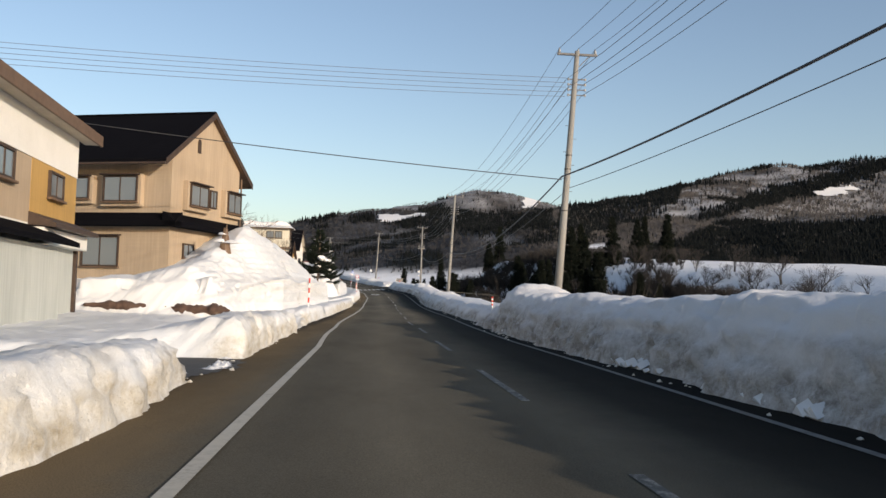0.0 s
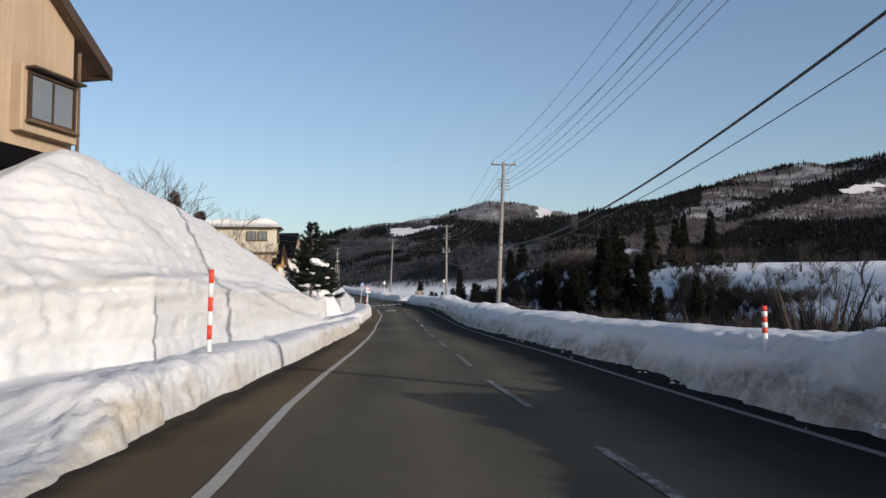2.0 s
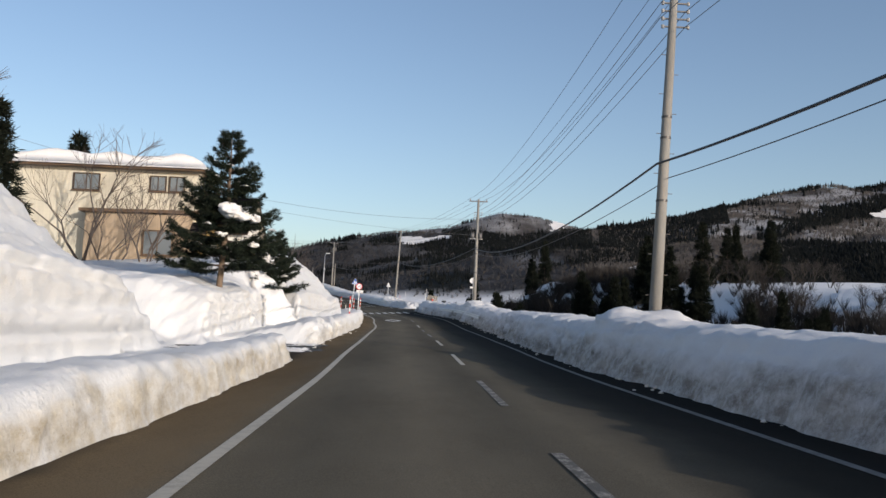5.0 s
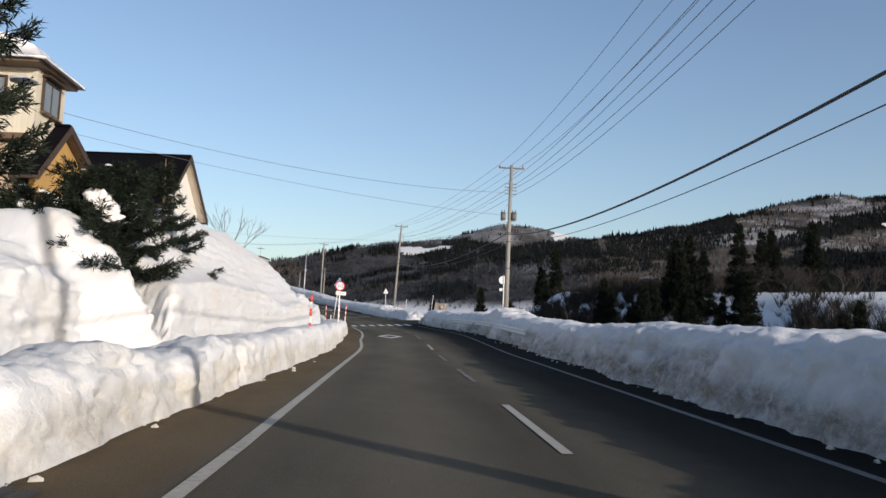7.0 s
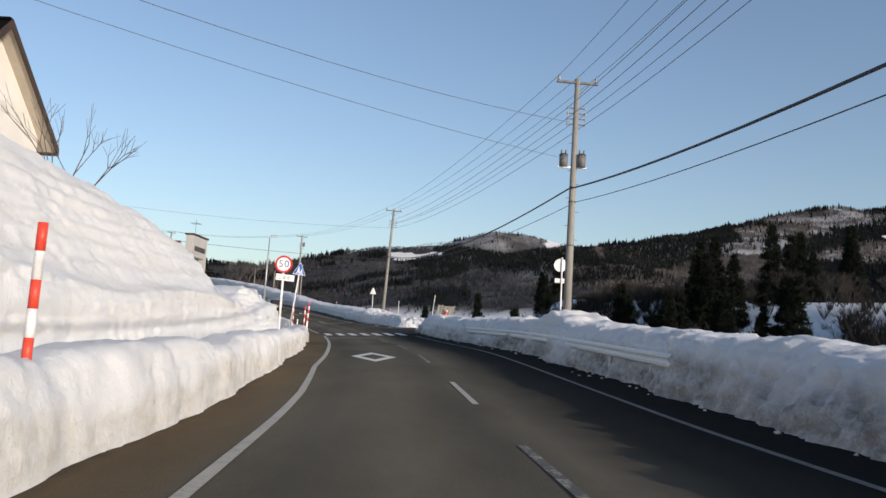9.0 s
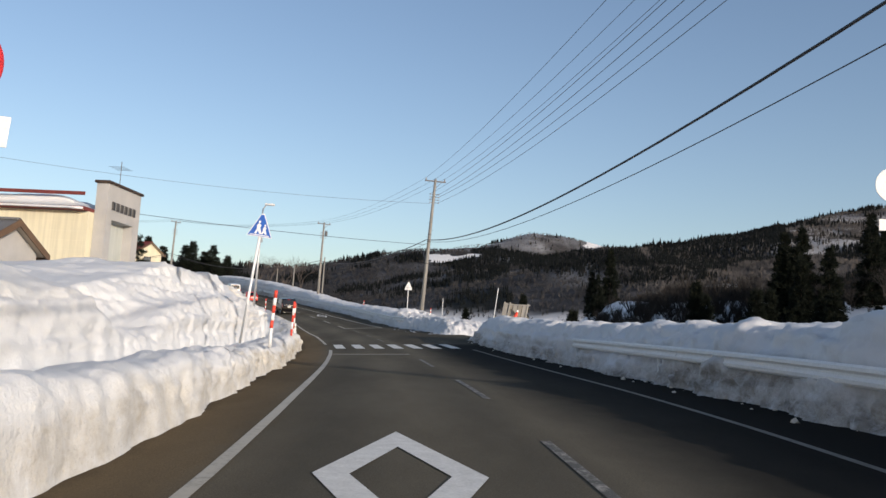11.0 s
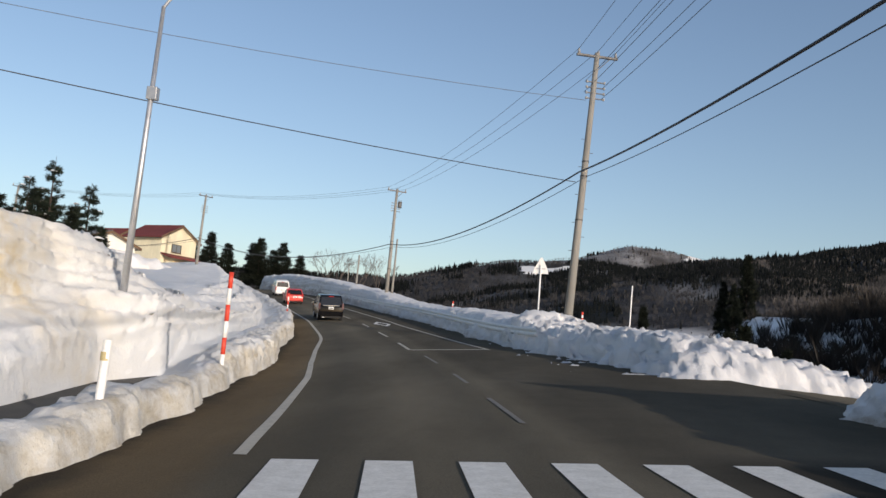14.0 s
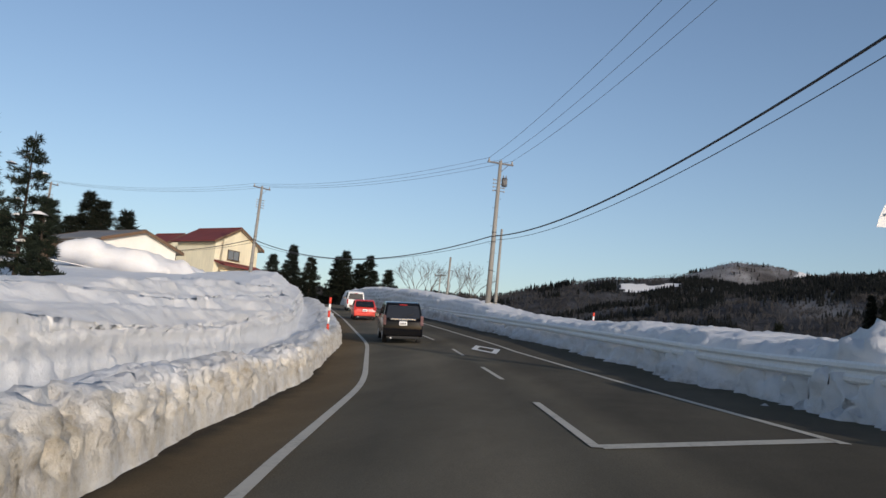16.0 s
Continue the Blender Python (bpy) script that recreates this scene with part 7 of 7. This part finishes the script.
# the row of bare trees below the snowy terrace, across the river
rows_ = []
for k, sd in enumerate((41, 42, 43, 44)):
    e = thing("bare_tree", (0, 0, 0), 0, "leafless grey-brown tree below the snowy terrace", "tree", "bare trees across the river")
    under(mesh_object("crown", *bare_tree(8.0, sd, 4, 5, 0.55, 0.75), BRANCH), e)
    rows_.append(e)
for i in range(110):
    x, y = rc.uniform(80, 106), 105 + 3.2 * i + rc.uniform(-6, 6)
    z = float(land(np.array([x]), np.array([y]))[0][0]) - 0.3
    m = pose(x, y, z, 0, 0, rc.uniform(0, 360))
    k = rc.uniform(0.55, 1.15)
    if i < 4:
        rows_[i].matrix_basis = m
    c = rows_[i] if i < 4 else copy_thing(rows_[i % 4], m)
    c.scale = (k * 1.15, k * 1.15, k)
e = thing("shrub", (-8.9, 146.5, 5.6), 0, "thin leafless shrub sticking out of the snow wall", "shrub")
under(mesh_object("crown", *bare_tree(4.6, 55, 4, 3, 0.5, 0.4), TWIG), e)

# scrub and dark thickets along the river, too many to count
x, y = rng.uniform(24, 104, 2200), rng.uniform(30, 420, 2200)
z, _r = land(x, y)
keep = (fbm(x / 22, y / 22, 3, 171) > -0.1) & (x < 104)
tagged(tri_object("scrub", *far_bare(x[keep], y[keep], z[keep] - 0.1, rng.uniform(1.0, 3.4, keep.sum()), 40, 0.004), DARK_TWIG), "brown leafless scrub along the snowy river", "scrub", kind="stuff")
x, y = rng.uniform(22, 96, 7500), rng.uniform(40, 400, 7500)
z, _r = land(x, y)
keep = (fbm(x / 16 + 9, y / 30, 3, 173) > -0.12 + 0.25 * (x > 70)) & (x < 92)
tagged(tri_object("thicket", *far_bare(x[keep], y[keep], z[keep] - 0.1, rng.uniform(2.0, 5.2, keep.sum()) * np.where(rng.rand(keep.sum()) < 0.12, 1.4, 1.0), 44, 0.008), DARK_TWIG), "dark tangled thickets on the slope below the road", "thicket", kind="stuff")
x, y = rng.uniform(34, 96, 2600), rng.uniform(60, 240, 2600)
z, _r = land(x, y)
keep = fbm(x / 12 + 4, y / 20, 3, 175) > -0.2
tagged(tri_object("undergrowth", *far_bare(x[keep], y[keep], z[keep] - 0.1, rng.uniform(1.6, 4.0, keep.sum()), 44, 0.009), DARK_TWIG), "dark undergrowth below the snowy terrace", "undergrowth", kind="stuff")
# ---------- vehicles ahead ----------
def vehicle(name, at, rz, paint, L, Wd, H, profile, glass_rear, label, plate_z, lamps, van=False, chrome=True):
    """A car with its tail at local y = 0, nose towards +y. profile: side outline y, z from the rear bumper over the roof to the nose."""
    e = thing(name, at, rz, label, "car", "vehicles ahead")
    belt = H * 0.58
    bm = bmesh.new()
    n = len(profile)
    left = [bm.verts.new((-Wd / 2, y, z)) for y, z in profile]
    right = [bm.verts.new((Wd / 2, y, z)) for y, z in profile]
    bm.faces.new(left)
    bm.faces.new(right[::-1])
    for i in range(n):
        j = (i + 1) % n
        bm.faces.new((left[j], left[i], right[i], right[j]))
    geo = bmesh.ops.bisect_plane(bm, geom=bm.verts[:] + bm.edges[:] + bm.faces[:], plane_co=(0, 0, belt), plane_no=(0, 0, 1))
    for v in bm.verts:
        if v.co.z > belt + 1e-4:
            v.co.x *= 1 - 0.17 * (v.co.z - belt) / (H - belt)
        else:
            v.co.x *= 1 - 0.05 * max(0.0, (0.45 - v.co.z)) / 0.45
    bmesh.ops.recalc_face_normals(bm, faces=bm.faces[:])
    bmesh.ops.bevel(bm, geom=[ed for ed in bm.edges if ed.calc_face_angle(0) > 0.35], offset=0.07, segments=3, affect="EDGES", profile=0.6)
    body = part("body", bm, paint, e, smooth=True)
    body.data.set_sharp_from_angle(angle=radians(40))
    (y0, z0), (y1, z1) = glass_rear
    half0, half1 = Wd / 2 * 0.86, Wd / 2 * 0.76
    d = Vector((0, y1 - y0, z1 - z0)).normalized()
    nrm = Vector((0, -d.z, d.y)) * 0.03
    vs = [Vector((-half0, y0, z0)), Vector((half0, y0, z0)), Vector((half1, y1, z1)), Vector((-half1, y1, z1))]
    bm = bmesh.new()
    lo = [bm.verts.new(v - nrm * 0.5) for v in vs]
    hi = [bm.verts.new(v + nrm) for v in vs]
    bm.faces.new(hi)
    bm.faces.new(lo[::-1])
    for i in range(4):
        j = (i + 1) % 4
        bm.faces.new((hi[j], hi[i], lo[i], lo[j]))
    bmesh.ops.recalc_face_normals(bm, faces=bm.faces[:])
    bmesh.ops.bevel(bm, geom=bm.edges[:], offset=0.02, segments=2, affect="EDGES")
    part("rear_window", bm, CAR_GLASS, e, "dark tinted rear window")
    for sx in (-1, 1):
        k = 1 - 0.17 * 0.55
        ywin = (0.45, L * 0.56)
        bm = bmesh.new()
        xo, xi = sx * (Wd / 2 * 0.995 + 0.005), sx * (Wd / 2 * (1 - 0.17 * 0.8) + 0.006)
        q = [(xo, ywin[0] + 0.05, belt + 0.03), (xo, ywin[1] + 0.45, belt + 0.03), (xi, ywin[1], belt + (H - belt) * 0.8), (xi, ywin[0] + 0.12, belt + (H - belt) * 0.8)]
        a = [bm.verts.new(p) for p in q]
        b = [bm.verts.new((p[0] - sx * 0.05, p[1], p[2])) for p in q]
        bm.faces.new(a)
        bm.faces.new(b[::-1])
        for i in range(4):
            j = (i + 1) % 4
            bm.faces.new((a[j], a[i], b[i], b[j]))
        bmesh.ops.recalc_face_normals(bm, faces=bm.faces[:])
        part("side_window", bm, CAR_GLASS, e, "dark side window")
        lx, z_lo, z_hi, mat = lamps
        part("tail_lamp", bm_box(sx * (Wd / 2 - lx), -0.025, z_lo, sx * (Wd / 2 + 0.008), 0.18, z_hi, 0.02), mat, e, "tall clear tail lamp" if mat is LAMP_CLEAR else "red tail lamp")
        part("reflector", bm_box(sx * (Wd / 2 - 0.30), -0.02, 0.47, sx * (Wd / 2 - 0.08), 0.02, 0.55, 0.01), LAMP_RED, e, "small red reflector")
        m = under(new("wing_mirror"), e)
        part("mirror_shell", bm_box(sx * Wd / 2, L * 0.66, belt - 0.02, sx * (Wd / 2 + 0.21), L * 0.66 + 0.14, belt + 0.19, 0.04), paint, m)
        part("mirror_glass", bm_box(sx * (Wd / 2 + 0.03), L * 0.66 - 0.012, belt + 0.01, sx * (Wd / 2 + 0.19), L * 0.66 + 0.004, belt + 0.17), CHROME, m)
        for yy in (0.78, L - 0.82):
            w = under(new("wheel"), e)
            w.matrix_basis = pose(sx * (Wd / 2 - 0.11), yy, 0.30)
            part("tyre", bm_cone(0.30, 0.30, 0.19, 24, Matrix.Translation((-0.095, 0, 0)) @ Matrix.Rotation(radians(90), 4, "Y")), TYRE, w)
            part("rim", bm_cone(0.19, 0.19, 0.205, 16, Matrix.Translation((-0.1025, 0, 0)) @ Matrix.Rotation(radians(90), 4, "Y")), STEEL, w)
    part("bumper", bm_box(-Wd / 2 * 0.97, -0.07, 0.32, Wd / 2 * 0.97, 0.12, 0.62, 0.05), paint, e)
    part("valance", bm_box(-Wd / 2 * 0.8, -0.03, 0.20, Wd / 2 * 0.8, 0.2, 0.33, 0.03), TYRE, e, "black lower valance")
    if chrome:
        part("trim_bar", bm_box(-Wd * 0.32, -0.035, plate_z + 0.13, Wd * 0.32, 0.05, plate_z + 0.22, 0.015), CHROME, e, "chrome bar above the plate")
    p = part("number_plate", bm_box(-0.165, -0.045, plate_z - 0.085, 0.165, 0.02, plate_z + 0.085, 0.006), WHITE_PAINT, e, "white number plate")
    for k in range(4):
        part("plate_bar", bm_box(-0.12 + 0.063 * k, -0.050, plate_z - 0.055, -0.075 + 0.063 * k, -0.044, plate_z + 0.03), BLUE_PAINT if False else BLACK_INK, p)
    part("brake_lamp", bm_box(-0.17, glass_rear[1][0] - 0.07, z1 + 0.005, 0.17, glass_rear[1][0] + 0.05, z1 + 0.05, 0.01), LAMP_RED, e, "high red brake lamp")
    part("wiper", bm_rod((0.02, y0 - 0.05, z0 + 0.04), (0.42, y0 + 0.02, z0 + 0.20), 0.012, 6), TYRE, e)
    part("exhaust", bm_rod((-Wd * 0.3, -0.05, 0.24), (-Wd * 0.3, 0.3, 0.24), 0.035, 10), STEEL, e)
    return e


def drive(x, y):
    """Place, heading and grade of a vehicle on the road."""
    u = x - float(road_x(y))
    dx = float(road_x(y + 3) - road_x(y - 3)) / 6
    dz = float(road_z(y + 3) - road_z(y - 3)) / 6
    return (x, y, float(surface(np.array(u), np.array(y)))), math.degrees(math.atan(-dx)), math.degrees(math.atan(dz))


at, head_deg, grade = drive(-13.75, 238.9)
minivan = vehicle("minivan", at, head_deg, CAR_BLACK, 4.6, 1.70, 1.76, [(0.02, 0.30), (0.0, 0.62), (0.05, 0.98), (0.14, 1.06), (0.34, 1.62), (0.50, 1.72), (0.9, 1.76), (2.5, 1.75), (2.9, 1.66), (3.75, 1.10), (4.35, 0.98), (4.58, 0.80), (4.6, 0.32)],
                  ((0.115, 1.07), (0.33, 1.61)), "black minivan with tinted windows on the road", 0.86, (0.12, 0.78, 1.20, LAMP_CLEAR))
minivan.matrix_basis = pose(*at, grade, -3.0, head_deg)
at, head_deg, grade = drive(-22.95, 264.4)
red = vehicle("hatchback", at, head_deg, CAR_RED, 3.9, 1.66, 1.50, [(0.02, 0.28), (0.0, 0.60), (0.06, 0.88), (0.16, 0.95), (0.52, 1.40), (0.75, 1.48), (1.1, 1.50), (1.9, 1.48), (2.2, 1.42), (3.0, 0.96), (3.6, 0.84), (3.86, 0.66), (3.9, 0.30)],
              ((0.13, 0.96), (0.50, 1.39)), "bright red hatchback on the bend", 0.72, (0.20, 0.74, 1.00, LAMP_RED), chrome=False)
red.matrix_basis = pose(*at, grade, -3.0, head_deg)
for cx, cy in ((-29.4, 283.0),):
    at, head_deg, grade = drive(cx, cy)
    vanob = vehicle("van", at, head_deg, CAR_WHITE, 4.4, 1.69, 1.95, [(0.02, 0.30), (0.0, 0.60), (0.02, 1.05), (0.08, 1.12), (0.20, 1.78), (0.34, 1.90), (0.8, 1.95), (3.3, 1.93), (3.6, 1.82), (4.15, 1.10), (4.34, 0.85), (4.4, 0.34)],
                    ((0.07, 1.16), (0.185, 1.72)), "white van farther up the bend", 0.80, (0.12, 0.70, 1.15, LAMP_RED), chrome=False)
    vanob.matrix_basis = pose(*at, grade, -2.0, head_deg)


# ---------- small things in the snow ----------
def lumps(name, centre, length, thick, heading, seed, mat, label, category, flat=0.5):
    """An uneven elongated clod, swelling and pinching along its length."""
    r = np.random.RandomState(seed)
    n, k = 26, 10
    t = np.linspace(0, 1, n)
    rad = thick * np.sqrt(np.clip(4 * t * (1 - t), 0.02, 1)) * (1 + 0.35 * fbm(t * 9, t * 0 + seed, 3, seed))
    a = radians(heading)
    V = []
    for i in range(n):
        for j in range(k):
            q = 6.2832 * j / k
            rr = rad[i] * r.uniform(0.75, 1.2)
            s, w = rr * math.cos(q), rr * flat * math.sin(q)
            V.append((centre[0] + (t[i] - 0.5) * length * math.cos(a) - s * math.sin(a), centre[1] + (t[i] - 0.5) * length * math.sin(a) + s * math.cos(a), centre[2] + w))
    F = [(i * k + j, i * k + (j + 1) % k, (i + 1) * k + (j + 1) % k, (i + 1) * k + j) for i in range(n - 1) for j in range(k)]
    F += [tuple(range(k))[::-1], tuple((n - 1) * k + j for j in range(k))]
    return tagged(mesh_object(name, V, F, mat, smooth=True), label, category)


lumps("earth_bank", (-7.9, 39.0, 0.62), 3.2, 0.34, -4, 1, EARTH, "dark bare earth showing under the snow heap", "earth", 0.8)
lumps("earth_bank", (-11.3, 38.95, 0.72), 2.8, 0.26, 3, 2, EARTH, "thin line of dark earth under the snow heap", "earth", 0.8)
e = thing("log_end", (-6.75, 38.75, 0.42), 0, "cut end of a dark log in the snow", "log")
part("log", bm_rod((0, 0, 0.1), (-0.5, 1.2, 0.15), 0.22, 14, 0.2), BARK, e)
e = thing("wrapped_shrub", (-7.75, 45.4, 3.4), 0, "brown straw-wrapped shrub capped with snow", "shrub")
bm = bmesh.new()
for k in range(9):                                # bundled straw, slightly splayed
    q = 0.7 * k
    bm_rod((0.22 * math.cos(q), 0.22 * math.sin(q), 0.0), (0.07 * math.cos(q + 0.6), 0.07 * math.sin(q + 0.6), 1.35 + 0.1 * math.sin(3.0 * k)), 0.13, 7, 0.04, bm)
part("wrapping", bm, TRIM_BROWN, e, "rust-brown wrapping")
part("stake", bm_rod((0.05, 0, 0), (0.05, 0, 1.6), 0.03), BARK, e)
under(mesh_object("cap_snow", *snow_pads([((-0.30, -0.05, 0.55), 0.45), ((0.30, 0.0, 0.50), 0.45), ((-0.14, 0.05, 0.95), 0.30)], 4), SNOW, smooth=True), e, "snow cap")
# white post at the pavement
for i, (x, y) in enumerate(((-5.13, 191.2),)):
    zz = float(surface(np.array(x - float(road_x(y))), np.array(y)))
    e = thing("bollard", (x - 1.0, y, zz), 0, "white post with a yellow band at the pavement", "bollard", "pavement posts")
    part("shaft", bm_rod((0, 0, 0), (0.03, 0, 1.1), 0.05, 12), WHITE_PAINT, e)
    part("band", bm_cone(0.053, 0.053, 0.10, 12, Matrix.Translation((0.02, 0, 0.86))), YELLOW_BOARD, e, "yellow band")

# slush left on the swept drives
sl = random.Random(31)
V, F = [], []
for i in range(2600):
    if i < 230:
        y = sl.uniform(14.6, 18.9)
        u = -3.0 - 0.35 * math.sin(y * 1.4) * (19 - y) / 4 + sl.gauss(0, 0.06)
        s0 = sl.uniform(0.025, 0.075)
        if math.sin(y * 5.1) + math.sin(y * 2.3 + 1) < -0.3:
            continue
    else:
        y = sl.uniform(97.5, 103.6)
        u = -3.0 - 6.0 * sl.random() ** 1.2
        s0 = sl.uniform(0.03, 0.15)
        if fbm(np.array(y * 1.1), np.array(u * 0.7), 3, 181) < 0.08:
            continue
    x, _, z = on_road(y, u)
    b, n = len(V), 9
    V.append((x + sl.uniform(-0.3, 0.3) * s0, y + sl.uniform(-0.3, 0.3) * s0, z + 0.02 + (0.9 if i < 230 else 0.30) * s0 * sl.random()))
    for q, (rad, zz) in enumerate(((0.6, 0.12), (1.0, -0.02))):
        for k in range(n):
            a = 6.2832 * k / n
            rr = s0 * rad * sl.uniform(0.35, 1.5)
            V.append((x + 1.3 * rr * math.cos(a), y + 0.7 * rr * math.sin(a), z + 0.018 + s0 * zz * sl.uniform(0.5, 1.3)))
    for k in range(n):
        j = (k + 1) % n
        F.append((b, b + 1 + k, b + 1 + j))
        F.append((b + 1 + k, b + 1 + n + k, b + 1 + n + j, b + 1 + j))
tagged(mesh_object("slush", V, F, SNOW, smooth=True), "broken slush left on the wet drives", "slush", kind="stuff")

# clods broken off the banks, lying along their feet
cl = random.Random(12)
V, F = [], []
for i in range(520):
    if cl.random() < 0.45:
        y = cl.uniform(-10, 240)
        if 36 < y < 95 or y > 130:
            continue
        u = -2.95 + abs(cl.gauss(0, 0.18)) + 0.16 * float(value_noise(np.array(y * 0.55), np.array(3.3), 21)) * -1
        s = cl.uniform(0.02, 0.07)
    else:
        y = cl.uniform(4, 236)
        if y > 194:
            continue
        u = float(np.interp(y, RFOOT[:, 0], RFOOT[:, 1])) - abs(cl.gauss(0, 0.30)) + 0.1
        s = cl.uniform(0.02, 0.08)
    x, _, z = on_road(y, u)
    b = len(V)
    for k, (px, py, pz) in enumerate(((1, 0, 0), (-0.5, 0.9, 0), (-0.6, -0.8, 0), (0.2, 0.1, 1.0), (0.7, 0.6, 0.5), (-0.8, 0.0, 0.6), (0.3, -0.8, 0.55))):
        V.append((x + s * px * cl.uniform(0.7, 1.3), y + s * py * cl.uniform(0.7, 1.3), z - 0.01 + s * pz * cl.uniform(0.7, 1.2)))
    for f in ((0, 4, 6), (4, 3, 6), (4, 1, 5), (4, 5, 3), (3, 5, 6), (5, 2, 6), (5, 1, 2), (0, 1, 4), (0, 6, 2)):
        F.append(tuple(b + q for q in f))
tagged(mesh_object("snow_clods", V, F, SNOW_PLOUGHED), "small snow clods along the foot of the banks", "snow clods", kind="stuff")
# heaps of fresh broken snow at the foot of the far bank
V, F = [], []
for i in range(260):
    yc = cl.choice((11.5, 13.0, 18.5, 36.5, 38.0, 39.5, 40.5, 41.8))
    y = yc + cl.gauss(0, 0.7)
    u = 5.75 + abs(cl.gauss(0, 0.28))
    s = cl.uniform(0.06, 0.24) * (1.2 if yc > 30 else 1)
    x, _, z = on_road(y, u, 0.25 * (u - 5.6))
    b = len(V)
    for k, (px, py, pz) in enumerate(((1, 0, 0), (-0.5, 0.9, 0), (-0.6, -0.8, 0), (0.2, 0.1, 1.0), (0.7, 0.6, 0.5), (-0.8, 0.0, 0.6), (0.3, -0.8, 0.55))):
        V.append((x + s * px * cl.uniform(0.7, 1.3), y + s * py * cl.uniform(0.7, 1.3), z - 0.03 + s * pz * cl.uniform(0.7, 1.2)))
    for f in ((0, 4, 6), (4, 3, 6), (4, 1, 5), (4, 5, 3), (3, 5, 6), (5, 2, 6), (5, 1, 2), (0, 1, 4), (0, 6, 2)):
        F.append(tuple(b + q for q in f))
tagged(mesh_object("snow_clods", V, F, SNOW), "broken snow lumps fallen at the foot of the bank", "snow clods", kind="stuff")
